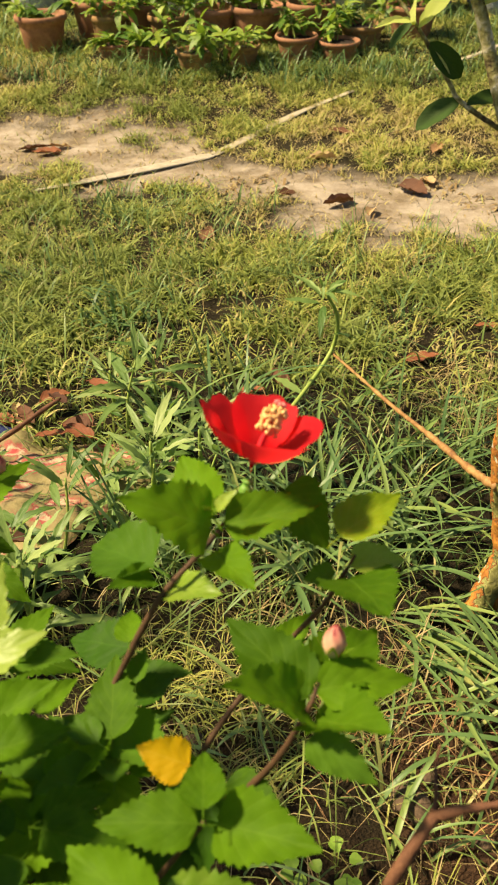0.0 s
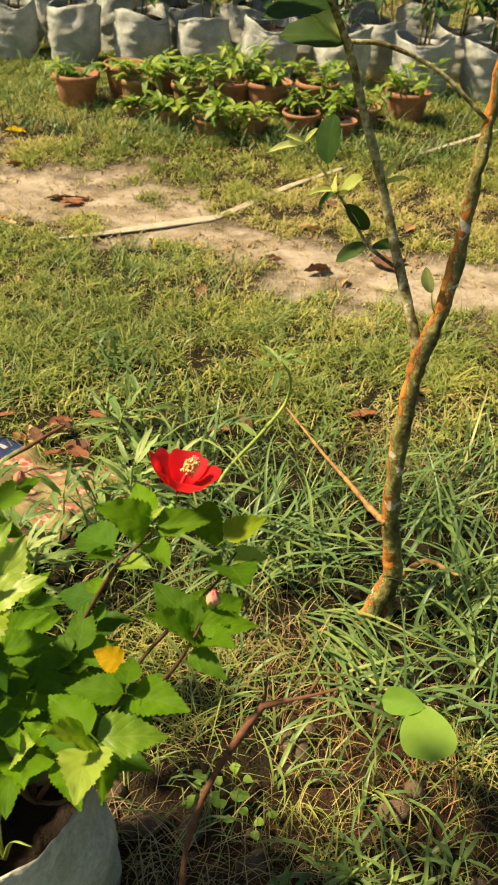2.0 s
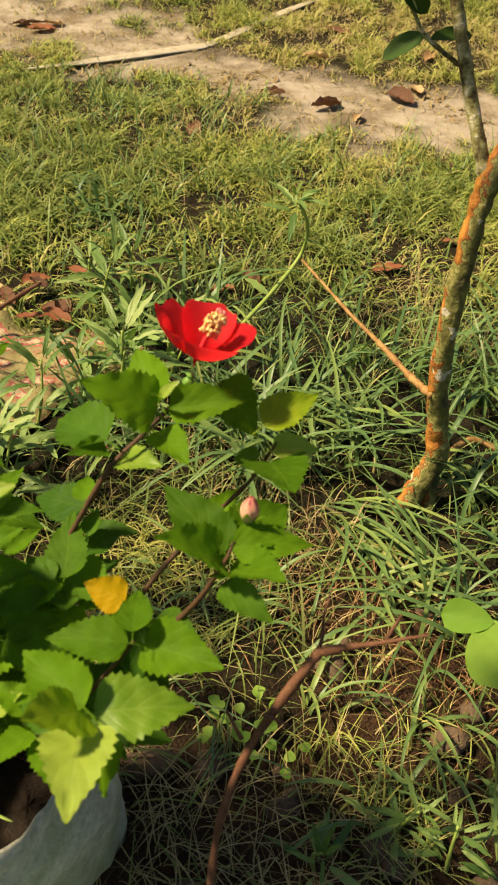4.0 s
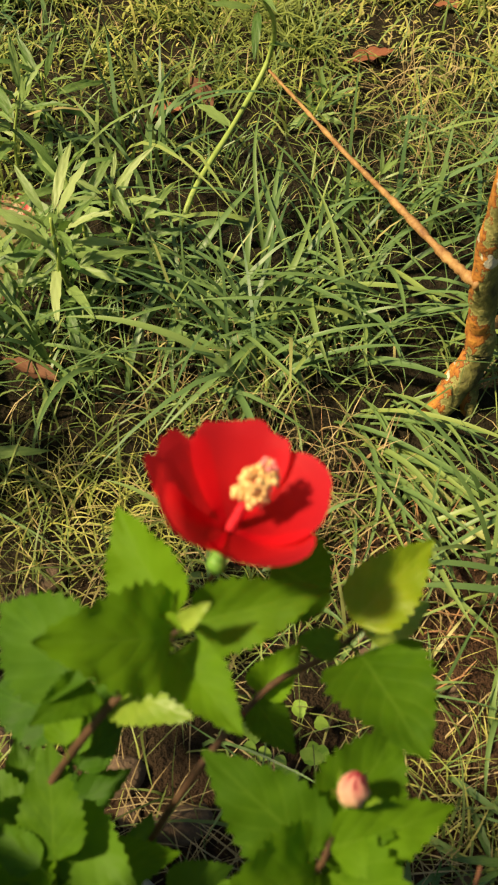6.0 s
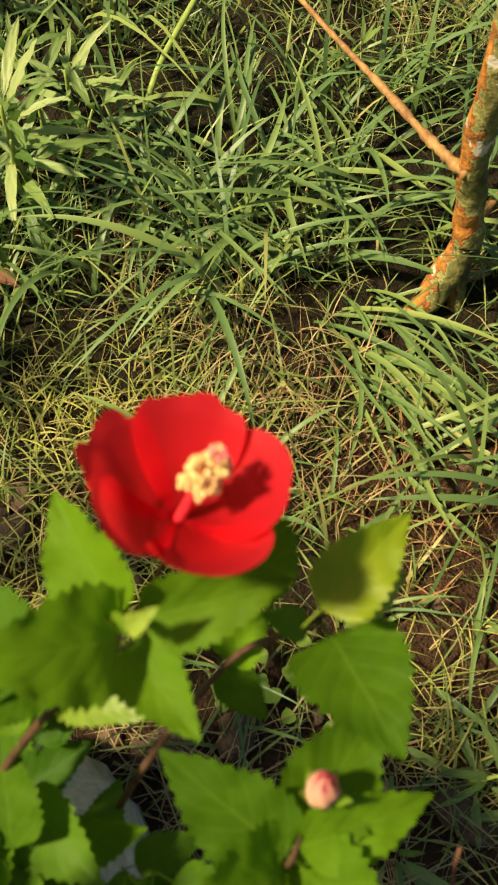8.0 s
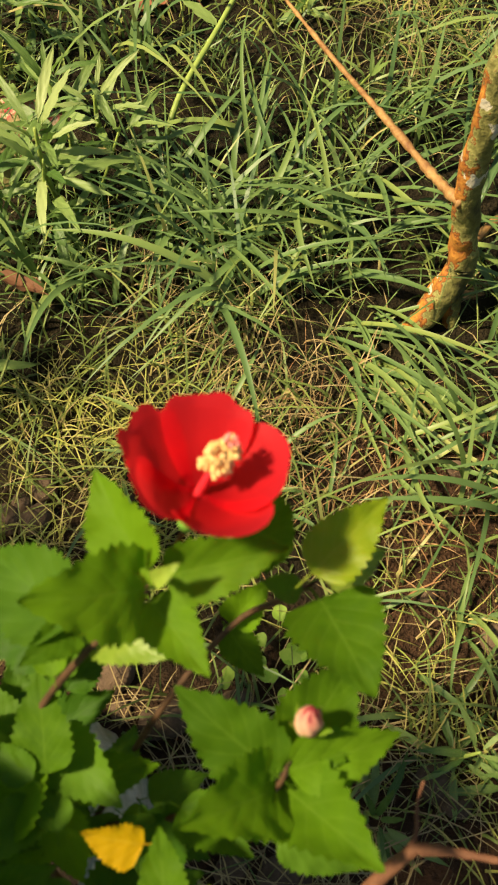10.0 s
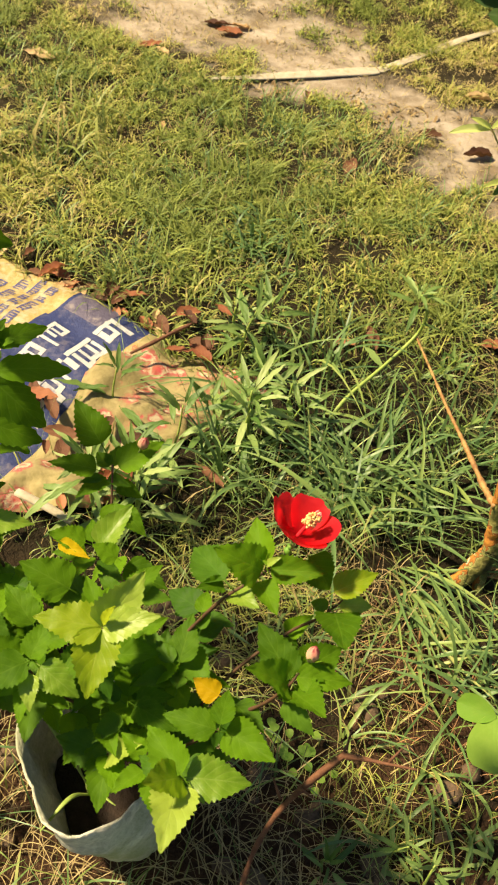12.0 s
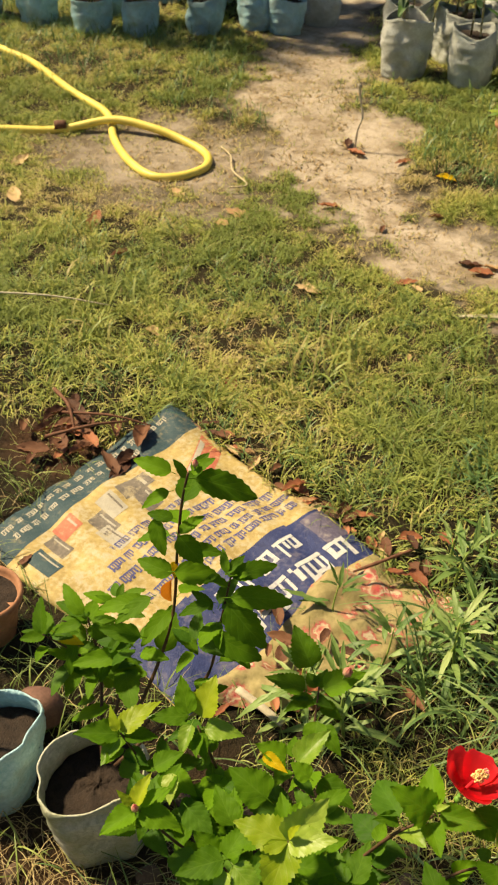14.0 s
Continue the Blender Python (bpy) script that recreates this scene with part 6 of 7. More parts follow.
# ---- sapling ----
def sapling():
    rs = random.Random(51)
    s = empty("sapling", (0.44, 1.245, 0), "young low-forked tree, orange and mossy patched bark, shaded side painted darker", "tree")
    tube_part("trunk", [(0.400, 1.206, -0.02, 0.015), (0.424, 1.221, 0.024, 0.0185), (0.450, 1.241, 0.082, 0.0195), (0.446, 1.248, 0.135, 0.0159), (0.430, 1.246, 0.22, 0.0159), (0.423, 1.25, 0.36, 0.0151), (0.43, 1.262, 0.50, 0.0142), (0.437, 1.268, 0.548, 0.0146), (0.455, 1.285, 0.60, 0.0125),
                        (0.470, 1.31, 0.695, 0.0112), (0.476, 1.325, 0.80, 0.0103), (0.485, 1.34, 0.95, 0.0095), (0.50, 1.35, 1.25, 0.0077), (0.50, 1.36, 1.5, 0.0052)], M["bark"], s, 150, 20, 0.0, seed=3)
    for vt in s.children[0].data.vertices:
        vt.co += noise.noise_vector(vt.co * 42) * 0.0045 + noise.noise_vector(vt.co * 120) * 0.0018
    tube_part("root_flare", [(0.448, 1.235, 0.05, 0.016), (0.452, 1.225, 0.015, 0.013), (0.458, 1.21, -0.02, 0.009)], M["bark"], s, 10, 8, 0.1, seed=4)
    tube_part("branch", [(0.434, 1.266, 0.535, 0.011), (0.415, 1.285, 0.585, 0.0092), (0.388, 1.31, 0.654, 0.0085), (0.331, 1.33, 0.813, 0.0075), (0.296, 1.33, 0.901, 0.0068), (0.263, 1.32, 0.991, 0.006), (0.21, 1.28, 1.09, 0.005), (0.13, 1.22, 1.18, 0.004)], M["twigbark"], s, 50, 10, 0.1, seed=5)
    tube_part("branch", [(0.262, 1.32, 1.0, 0.004), (0.32, 1.33, 0.997, 0.0038), (0.40, 1.335, 0.965, 0.0036), (0.478, 1.33, 0.905, 0.0036)], M["twigbark"], s, 20, 7, 0.1, seed=6)
    tube_part("twig", [(0.374, 1.316, 0.668, 0.0034), (0.328, 1.325, 0.696, 0.003), (0.312, 1.325, 0.718, 0.0026), (0.272, 1.325, 0.776, 0.0022), (0.243, 1.326, 0.811, 0.0018), (0.212, 1.325, 0.85, 0.0012)], M["twigbark"], s, 24, 7, 0.1, seed=7)
    tube_part("twig", [(0.452, 1.28, 0.598, 0.0016), (0.441, 1.283, 0.622, 0.0013), (0.437, 1.284, 0.644, 0.001)], M["stem_green"], s, 8, 6, 0.0, seed=8)
    up = (-0.5, -0.6, 0.7)
    for base, tip, kind, w in (((0.250, 1.332, 0.818), (0.247, 1.345, 0.892), "sap", 1.1), ((0.212, 1.325, 0.848), (0.157, 1.312, 0.843), "sap_young", 0.55), ((0.212, 1.325, 0.850), (0.184, 1.318, 0.864), "sap_young", 0.6), ((0.212, 1.325, 0.850), (0.228, 1.318, 0.876), "sap_young", 0.7),
                               ((0.270, 1.325, 0.778), (0.260, 1.280, 0.822), "sap_young", 0.75), ((0.273, 1.325, 0.776), (0.299, 1.275, 0.822), "sap_young", 0.9), ((0.270, 1.325, 0.778), (0.229, 1.285, 0.797), "sap_young", 0.5), ((0.268, 1.325, 0.782), (0.238, 1.318, 0.762), "sap", 0.7), ((0.286, 1.325, 0.760), (0.327, 1.315, 0.726), "sap", 0.85),
                               ((0.290, 1.325, 0.752), (0.312, 1.315, 0.726), "sap_young", 0.5), ((0.328, 1.325, 0.696), (0.276, 1.318, 0.674), "sap", 0.95), ((0.334, 1.322, 0.693), (0.384, 1.335, 0.712), "sap", 0.7),
                               ((0.437, 1.284, 0.643), (0.419, 1.278, 0.682), "sap_young", 1.05), ((0.339, 1.327, 0.796), (0.350, 1.320, 0.838), "sap_young", 0.55), ((0.339, 1.327, 0.796), (0.377, 1.318, 0.814), "sap_young", 0.5), ((0.262, 1.32, 1.0), (0.17, 1.30, 1.02), "sap", 1.0),
                               ((0.235, 1.30, 1.05), (0.15, 1.26, 1.06), "sap", 1.0), ((0.255, 1.32, 1.0), (0.20, 1.29, 1.05), "sap_young", 0.8), 
                               ((0.09, 1.205, 1.195), (-0.035, 1.185, 1.13), "sap", 0.9), ((0.13, 1.22, 1.18), (0.14, 1.16, 1.28), "sap", 1.1), ((0.13, 1.22, 1.18), (0.06, 1.19, 1.28), "sap", 1.2),
                               ((0.10, 1.21, 1.19), (0.15, 1.16, 1.20), "sap_young", 0.9), ((0.22, 1.285, 1.08), (0.30, 1.25, 1.10), "sap", 1.0), ((0.18, 1.26, 1.13), (0.12, 1.27, 1.06), "sap", 1.0), 
                               ((0.50, 1.35, 1.3), (0.42, 1.33, 1.38), "sap", 1.1), ((0.50, 1.36, 1.45), (0.58, 1.34, 1.5), "sap", 1.0), ((0.50, 1.36, 1.48), (0.46, 1.4, 1.57), "sap_young", 0.9)):
        leaf(kind, base, tip, s, up if tip[2] < 1.1 else (0.1, -0.7, 0.8), rs=rs, wide=w)
    return s


sapling()
t = empty("dry_stalk", (0.42, 1.24, 0.1), "dry orange-brown stalk leaning on the sapling over the grass", "stalk")
tube_part("stalk", [(0.421, 1.232, 0.215, 0.0072), (0.395, 1.295, 0.198, 0.0058), (0.35, 1.40, 0.181, 0.0044), (0.30, 1.52, 0.157, 0.0036), (0.25, 1.64, 0.139, 0.0029), (0.203, 1.752, 0.122, 0.0024)], M["drystalk"], t, 60, 7, 0.26, seed=3)
t = empty("dry_stalk", (0.53, 1.34, 0.03), "dry brown twig lying in the grass behind the sapling", "stalk")
tube_part("stalk", [(0.475, 1.29, 0.05, 0.007), (0.53, 1.35, 0.04, 0.006), (0.60, 1.32, 0.035, 0.0045), (0.72, 1.28, 0.03, 0.003)], M["drystalk"], t, 24, 7, 0.2, seed=4)


# ---- weeds ----
def weed(loc, height, n, rs, label, lean=(0.05, 0.0), size=0.07, top=5):
    w = empty("weed", loc, label, "weed", "narrow-leaved weeds")
    b = Vector(loc)
    t = b + Vector((lean[0], lean[1], height))
    mid = b.lerp(t, 0.5) + Vector((rs.uniform(-0.01, 0.01), rs.uniform(-0.01, 0.01), 0))
    tube_part("stem", [(*(b - Vector((0, 0, 0.02))), 0.003), (*mid, 0.0025), (*t, 0.0016)], M["stem_green"], w, 12, 6)
    for i in range(n):
        whorl("weed", b.lerp(t, 0.15 + 0.8 * i / n), 2, size * rs.uniform(0.8, 1.2), w, rs, rs.uniform(5, 35))
    whorl("weed", t, top, size * 0.8, w, rs, 55)
    return w


rs = random.Random(77)
LW = "green weed with narrow lance-shaped leaves, growing out of the grass"
t = empty("weed", (0.091, 1.541, 0.0), "yellow-green weed stalk bent upright, with a leafy tip", "weed")
tube_part("stem", [(0.075, 1.50, 0.03, 0.0045), (0.10, 1.56, 0.062, 0.0045), (0.155, 1.66, 0.09, 0.0042), (0.203, 1.742, 0.13, 0.004), (0.212, 1.735, 0.20, 0.0034), (0.19, 1.712, 0.262, 0.0026)], M["stem_green"], t, 40, 8, 0.06)
whorl("weed", (0.188, 1.71, 0.268), 8, 0.06, t, rs, 22, wide=1.2)
whorl("weed", (0.186, 1.708, 0.275), 4, 0.035, t, rs, 60, wide=1.4)
leaf("weed", (0.15, 1.655, 0.09), (0.10, 1.70, 0.11), t, wide=1.6, rs=rs)
leaf("weed", (0.207, 1.735, 0.17), (0.26, 1.77, 0.15), t, wide=1.2, rs=rs)
for x, y, hh, n, ln in ((-0.07, 1.37, 0.14, 6, (0.0, 0.0)), (-0.03, 1.42, 0.11, 4, (0.05, 0.03)), (-0.12, 1.40, 0.11, 4, (-0.04, 0.0)), (-0.06, 1.50, 0.12, 5, (-0.02, 0.03)), 
                        (-0.13, 1.75, 0.12, 5, (0.0, 0.0)), (-0.165, 1.62, 0.16, 6, (0.02, 0.03)), (-0.30, 1.10, 0.18, 4, (0.0, 0.0)), (-0.22, 1.10, 0.16, 4, (0.03, 0.03)), (-0.37, 1.38, 0.12, 3, (0.0, 0.02)),
                        (0.34, 1.60, 0.06, 4, (0.03, 0)), (0.30, 0.60, 0.05, 5, (0.0, 0.0)), (0.38, 0.66, 0.06, 5, (0.03, 0)), (0.45, 0.62, 0.07, 5, (0.0, 0.02)), (0.28, 1.80, 0.06, 4, (0.03, 0.0)), (0.55, 0.7, 0.06, 4, (0, 0)), (-0.26, 1.16, 0.17, 4, (0.02, 0.0)), (-0.22, 1.31, 0.14, 4, (0.02, 0.02))):
    weed((x, y, ground_at(x, y)), hh, n, rs, LW, ln, 0.06 if hh < 0.1 else 0.095)
for x, y, z, n, size in ((-0.08, 1.405, 0.15, 8, 0.088), (-0.015, 1.50, 0.11, 6, 0.07), (-0.30, 1.10, 0.17, 7, 0.09), (-0.21, 1.11, 0.16, 7, 0.085), (-0.205, 1.70, 0.10, 7, 0.065)):
    w = empty("weed", (x, y, ground_at(x, y)), "weed with a whorl of long pale lance-shaped leaves", "weed", "narrow-leaved weeds")
    tube_part("stem", [(x + 0.01, y + 0.01, ground_at(x, y) - 0.02, 0.004), (x, y, z * 0.5, 0.0036), (x, y, z, 0.0025)], M["stem_green"], w, 12, 6)
    whorl("weed_pale", (x, y, z), n, size, w, rs, 48)
    whorl("weed_pale", (x, y, z * 0.7), 5, size, w, rs, 20, mix=("weed", "weed_pale"))
b = empty("broadleaf_plant", (0.50, 0.86, 0), "seedling with two big round pale green leaves", "plant")
tube_part("stem", [(0.50, 0.87, -0.01, 0.0028), (0.49, 0.86, 0.1, 0.0025), (0.475, 0.845, 0.185, 0.002)], M["stem_green"], b, 12, 6)
leaf("round", (0.475, 0.845, 0.187), (0.492, 0.755, 0.175), b, (0, -0.4, 1), wide=1.15)
leaf("round", (0.482, 0.838, 0.187), (0.418, 0.842, 0.190), b, (0, -0.5, 1), wide=0.85)
b = empty("seedling_plant", (-0.27, 0.50, 0), "small seedling with glossy oval leaves on the soil", "plant")
tube_part("stem", [(-0.27, 0.50, -0.01, 0.003), (-0.265, 0.505, 0.05, 0.0026), (-0.255, 0.515, 0.10, 0.002)], M["stem_green"], b, 10, 6)
for base, tip in (((-0.258, 0.512, 0.09), (-0.235, 0.54, 0.135)), ((-0.26, 0.51, 0.085), (-0.30, 0.515, 0.10)), ((-0.258, 0.508, 0.08), (-0.262, 0.465, 0.09)), ((-0.255, 0.51, 0.09), (-0.225, 0.495, 0.10)), ((-0.257, 0.512, 0.095), (-0.262, 0.53, 0.14))):
    leaf("round", base, tip, b, (0, -0.4, 1), wide=0.8)
b = empty("clover", (0.20, 0.76, 0), "small patch of round clover leaves on the soil", "clover")
for i in range(26):
    x, y = 0.20 + rs.gauss(0, 0.03), 0.765 + rs.gauss(0, 0.03)
    z = ground_at(x, y)
    a = rs.uniform(0, 6.28)
    tube_part("stalk", [(x, y, z - 0.01, 0.0008), (x, y, z + 0.025, 0.0007)], M["stem_green"], b, 3, 4)
    leaf("round", (x, y, z + 0.025), (x + 0.016 * math.cos(a), y + 0.016 * math.sin(a), z + 0.028), b, wide=1.2, rs=rs)


# ---- printed sack and old cloth ----
A, B, C, D = [Vector((x, y, 0)) for x, y in SACK]


def sack_height(u, v):
    edge = min(u, 1 - u, v, 1 - v)
    puff = 0.02 * (1 - math.exp(-edge * 9)) + 0.012
    puff += 0.009 * math.sin(6.3 * u + 2) * math.sin(5.1 * v + 1) + 0.006 * math.sin(19 * u + 8 * v) * math.exp(-((v - 0.5) / 0.5) ** 2) + 0.004 * math.sin(31 * v - 9 * u)
    return puff


def sack_point(u, v, lift=0.0):
    """u runs along the sack, v from its far edge to its near edge."""
    wob = 0.010 * math.sin(9 * u + 1) * (1 - v) + 0.012 * math.sin(7 * u + 3) * v
    p = A.lerp(B, u).lerp(D.lerp(C, u), v) + Vector((0.010 * math.sin(8 * v + 2 * u), wob, 0))
    return Vector((p.x, p.y, ground_at(p.x, p.y) + sack_height(u, v) + lift))


def print_material(name, dark, light, wear, worn=0.53):
    n = Nodes(name)
    p = n.coords()
    a, b, c = n.noise(11.0, 5, p), n.noise(70.0, 4, p), n.noise(300.0, 2, p)
    f = n.math("ADD", n.math("MULTIPLY", a, 0.5), n.math("MULTIPLY", b, 0.5))
    col = n.ramp(f, ((0.33, dark), (0.66, light)))
    col = n.mix(n.ramp(n.math("ADD", n.math("MULTIPLY", b, 0.5), n.math("MULTIPLY", n.noise(24.0, 4, p), 0.5)), ((worn, (0, 0, 0)), (worn + 0.13, (1, 1, 1)))), col, wear)
    return n.done(col, 0.6, n.bump(n.math("ADD", n.math("MULTIPLY", a, 0.6), n.math("MULTIPLY", c, 0.25)), 0.7, 0.012), 0, 0.35)


M["sack_yellow"] = print_material("faded_yellow_sack", (0.28, 0.20, 0.065), (0.54, 0.42, 0.16), (0.46, 0.40, 0.26), 0.49)
M["sack_blue"] = print_material("faded_blue_print", (0.014, 0.022, 0.085), (0.035, 0.05, 0.16), (0.11, 0.105, 0.16), 0.50)
M["sack_teal"] = print_material("faded_dark_green_print", (0.015, 0.045, 0.06), (0.05, 0.085, 0.09), (0.16, 0.15, 0.10))
M["sack_worn"] = print_material("worn_purple_print", (0.07, 0.06, 0.10), (0.16, 0.14, 0.20), (0.25, 0.22, 0.22), 0.5)
M["ink_blue"] = print_material("blue_ink", (0.05, 0.055, 0.17), (0.12, 0.12, 0.26), (0.4, 0.34, 0.2))
M["ink_white"] = print_material("white_ink", (0.42, 0.42, 0.40), (0.62, 0.62, 0.58), (0.25, 0.25, 0.32))
M["ink_red"] = print_material("faded_red_print", (0.36, 0.09, 0.05), (0.52, 0.20, 0.11), (0.5, 0.36, 0.2))
M["ink_grey"] = print_material("faded_grey_print", (0.09, 0.075, 0.06), (0.22, 0.19, 0.15), (0.36, 0.30, 0.18))
M["ink_pale"] = print_material("pale_print", (0.30, 0.28, 0.22), (0.46, 0.42, 0.33), (0.36, 0.31, 0.18))
sack = empty("printed_sack", (-0.85, 1.4, 0), "worn yellow printed woven sack with a blue band on the grass", "sack")
nu, nv = 110, 76
sv, sf = [], []
for j in range(nv + 1):
    for i in range(nu + 1):
        sv.append(sack_point(i / nu, j / nv))
top = len(sv)
for j in range(nv + 1):
    for i in range(nu + 1):
        p = sv[j * (nu + 1) + i]
        sv.append(Vector((p.x, p.y, ground_at(p.x, p.y) - 0.006)))
mats = []
for j in range(nv):
    for i in range(nu):
        a = j * (nu + 1) + i
        sf.append((a, a + nu + 1, a + nu + 2, a + 1))
        u, v = (i + 0.5) / nu, (j + 0.5) / nv
        mats.append(1 if u > 0.72 - 0.035 * v else 2 if u < 0.155 else 0)
ring = [i for i in range(nu + 1)] + [j * (nu + 1) + nu for j in range(1, nv + 1)] + [nv * (nu + 1) + i for i in range(nu - 1, -1, -1)] + [j * (nu + 1) for j in range(nv - 1, 0, -1)]
for a, b in zip(ring, ring[1:] + ring[:1]):
    sf.append((a, b, b + top, a + top))
    mats.append(0)
me = mesh_of("sack_body", sv, sf, (M["sack_yellow"], M["sack_blue"], M["sack_teal"]))
me.polygons.foreach_set("material_index", mats)
place("sack_body", me, sack)


def print_patch(name, u0, u1, v0, v1, mat, lift=0.0007, skew=0.0, n=6):
    vs, fs = [], []
    k = max(2, int(n))
    for j in range(k + 1):
        for i in range(k + 1):
            u, v = u0 + (u1 - u0) * i / k, v0 + (v1 - v0) * j / k
            vs.append(sack_point(u + skew * (v - v0), v, lift))
    for j in range(k):
        for i in range(k):
            a = j * (k + 1) + i
            fs.append((a, a + k + 1, a + k + 2, a + 1))
    return place(name, mesh_of(name, vs, fs, (mat,)), sack)


rs = random.Random(8)


def bars(u, v0, v1, tall, mat, gap=0.010, word=(0.018, 0.05)):
    """A line of unreadable writing that runs across the sack at u: one plain bar a word."""
    v = v0
    while v < v1:
        end = min(v + rs.uniform(*word), v1)
        print_patch("text_bar", u - tall * 0.5, u - tall * 0.34, v, end, mat, 0.0009, n=3)
        q = v
        while q < end - 0.003:
            w = min(tall * rs.uniform(0.10, 0.26), end - q)
            low = rs.uniform(0.1, 0.5)
            print_patch("text_bar", u - tall * rs.uniform(0.30, 0.36), u + tall * low, q, q + w, mat, 0.0009, n=2)
            if rs.random() < 0.6:
                print_patch("text_bar", u + tall * (low - 0.16), u + tall * low, q, min(q + 2.6 * w, end), mat, 0.0011, n=2)
            q += w + tall * rs.uniform(0.10, 0.24)
        v = end + gap * rs.uniform(0.6, 1.3)


for k, (u, v0, v1) in enumerate(((0.40, 0.33, 0.72), (0.455, 0.25, 0.80), (0.51, 0.10, 0.86), (0.56, 0.06, 0.52), (0.61, 0.03, 0.90), (0.655, 0.05, 0.55))):
    bars(u, v0, v1, 0.034, M["ink_blue"], gap=0.014, word=(0.03, 0.09))
for u, v0, v1 in ((0.05, 0.10, 0.95), (0.10, 0.30, 0.92)):
    bars(u, v0, v1, 0.028, M["ink_pale"], gap=0.02)
bars(0.79, 0.20, 0.62, 0.075, M["ink_white"], gap=0.025, word=(0.07, 0.12))
bars(0.905, 0.06, 0.66, 0.095, M["ink_white"], gap=0.025, word=(0.09, 0.16))
print_patch("worn_patch", 0.73, 0.86, 0.005, 0.13, M["sack_worn"], 0.0006, n=8)
print_patch("end_strip", 0.962, 0.998, 0.01, 0.34, M["sack_yellow"], 0.0013, n=8)
bars(0.982, 0.03, 0.30, 0.026, M["ink_red"], gap=0.02, word=(0.05, 0.08))
print_patch("print_panel", 0.19, 0.30, 0.03, 0.24, M["ink_red"], skew=0.5)
print_patch("print_panel", 0.21, 0.235, 0.06, 0.22, M["ink_pale"], 0.0012, skew=0.5)
for u0, u1, v0, v1, mt in ((0.20, 0.27, 0.36, 0.50, "ink_grey"), (0.27, 0.36, 0.40, 0.47, "ink_grey"), (0.20, 0.30, 0.52, 0.60, "ink_pale"), (0.24, 0.34, 0.60, 0.68, "ink_grey"), (0.30, 0.42, 0.63, 0.70, "ink_pale"), (0.17, 0.24, 0.70, 0.80, "ink_red"), (0.19, 0.29, 0.80, 0.86, "ink_grey"), (0.20, 0.32, 0.88, 0.95, "sack_teal")):
    print_patch("print_panel", u0, u1, v0, v1, M[mt], 0.0007)
    print_patch("print_panel", u0 + 0.01, u1 - 0.01, v0 + 0.2 * (v1 - v0), v0 + 0.3 * (v1 - v0), M["ink_pale" if mt != "ink_pale" else "ink_grey"], 0.0013, n=3)

cn = Nodes("old_patterned_cloth")
cp = cn.coords()
warp = cn.add("ShaderNodeVectorMath", 0, (("operation", "ADD"),), i0=cp, i1=cn.add("ShaderNodeVectorMath", 0, (("operation", "MULTIPLY"),), i0=cn.add("ShaderNodeTexNoise", 1, Vector=cp, Scale=14.0), i1=(0.05, 0.05, 0.05)))
vor = cn.add("ShaderNodeTexVoronoi", 0, Vector=warp, Scale=15.0)
cb = cn.noise(60.0, 4, cp)
ring_ = cn.math("ADD", vor, cn.math("MULTIPLY", cn.math("SUBTRACT", cb, 0.5), 0.5))
ccol = cn.ramp(ring_, ((0.12, (0.44, 0.07, 0.07)), (0.2, (0.50, 0.22, 0.16)), (0.27, (0.54, 0.46, 0.30)), (0.35, (0.40, 0.09, 0.085)), (0.44, (0.30, 0.22, 0.11)), (0.55, (0.34, 0.28, 0.13)), (0.8, (0.24, 0.20, 0.085))))
ccol = cn.mix(cn.ramp(cn.noise(9.0, 5, cp), ((0.47, (0, 0, 0)), (0.62, (1, 1, 1)))), ccol, (0.20, 0.165, 0.07))
M["cloth"] = cn.done(ccol, 0.85, cn.bump(cb, 0.6, 0.006), 0, 0.2)
cv, cf = [], []
cu, cw = 48, 40
P0, P1, P2, P3 = [Vector((x, y, 0)) for x, y in ((-0.42, 1.64), (-0.08, 1.60), (-0.26, 1.16), (-0.52, 0.98))]
for j in range(cw + 1):
    for i in range(cu + 1):
        u, v = i / cu, j / cw
        p = P0.lerp(P1, u).lerp(P3.lerp(P2, u), v)
        p += Vector((0.03 * math.sin(6 * v + 1) * (u - 0.5), 0.025 * math.sin(9 * u + 2) * (0.5 - v), 0))
        e = min(u, 1 - u, v, 1 - v)
        z = ground_at(p.x, p.y) + 0.022 * (1 - math.exp(-e * 14)) + 0.10 * max(0, float(fbm(p.x, p.y, 8.0)) - 0.4) - 0.004
        cv.append((p.x, p.y, z))
for j in range(cw):
    for i in range(cu):
        a = j * (cu + 1) + i
        cf.append((a, a + cu + 1, a + cu + 2, a + 1))
tagged(place("cloth", mesh_of("cloth", cv, cf, (M["cloth"],))), "crumpled old cloth, olive with faded red pattern, half under weeds", "cloth")
st = empty("bamboo_stick", (-0.42, 1.0, 0.03), "short pale piece of split bamboo at the edge of the sack", "stick")
tube_part("stick", [(-0.43, 1.055, 0.06, 0.011), (-0.37, 1.048, 0.055, 0.011), (-0.31, 1.04, 0.045, 0.010)], M["palestick"], st, 8, 8, 0.03, flat=0.5)
st = empty("dry_stalk", (-1.86, 2.15, 0.02), "thin pale dry stalk lying on the lawn", "stalk")
tube_part("stalk", [(-2.12, 2.02, 0.05, 0.003), (-1.983, 2.084, 0.055, 0.0035), (-1.861, 2.148, 0.05, 0.003), (-1.70, 2.225, 0.03, 0.0015)], M["palestick"], st, 20, 6, 0.1, seed=2)
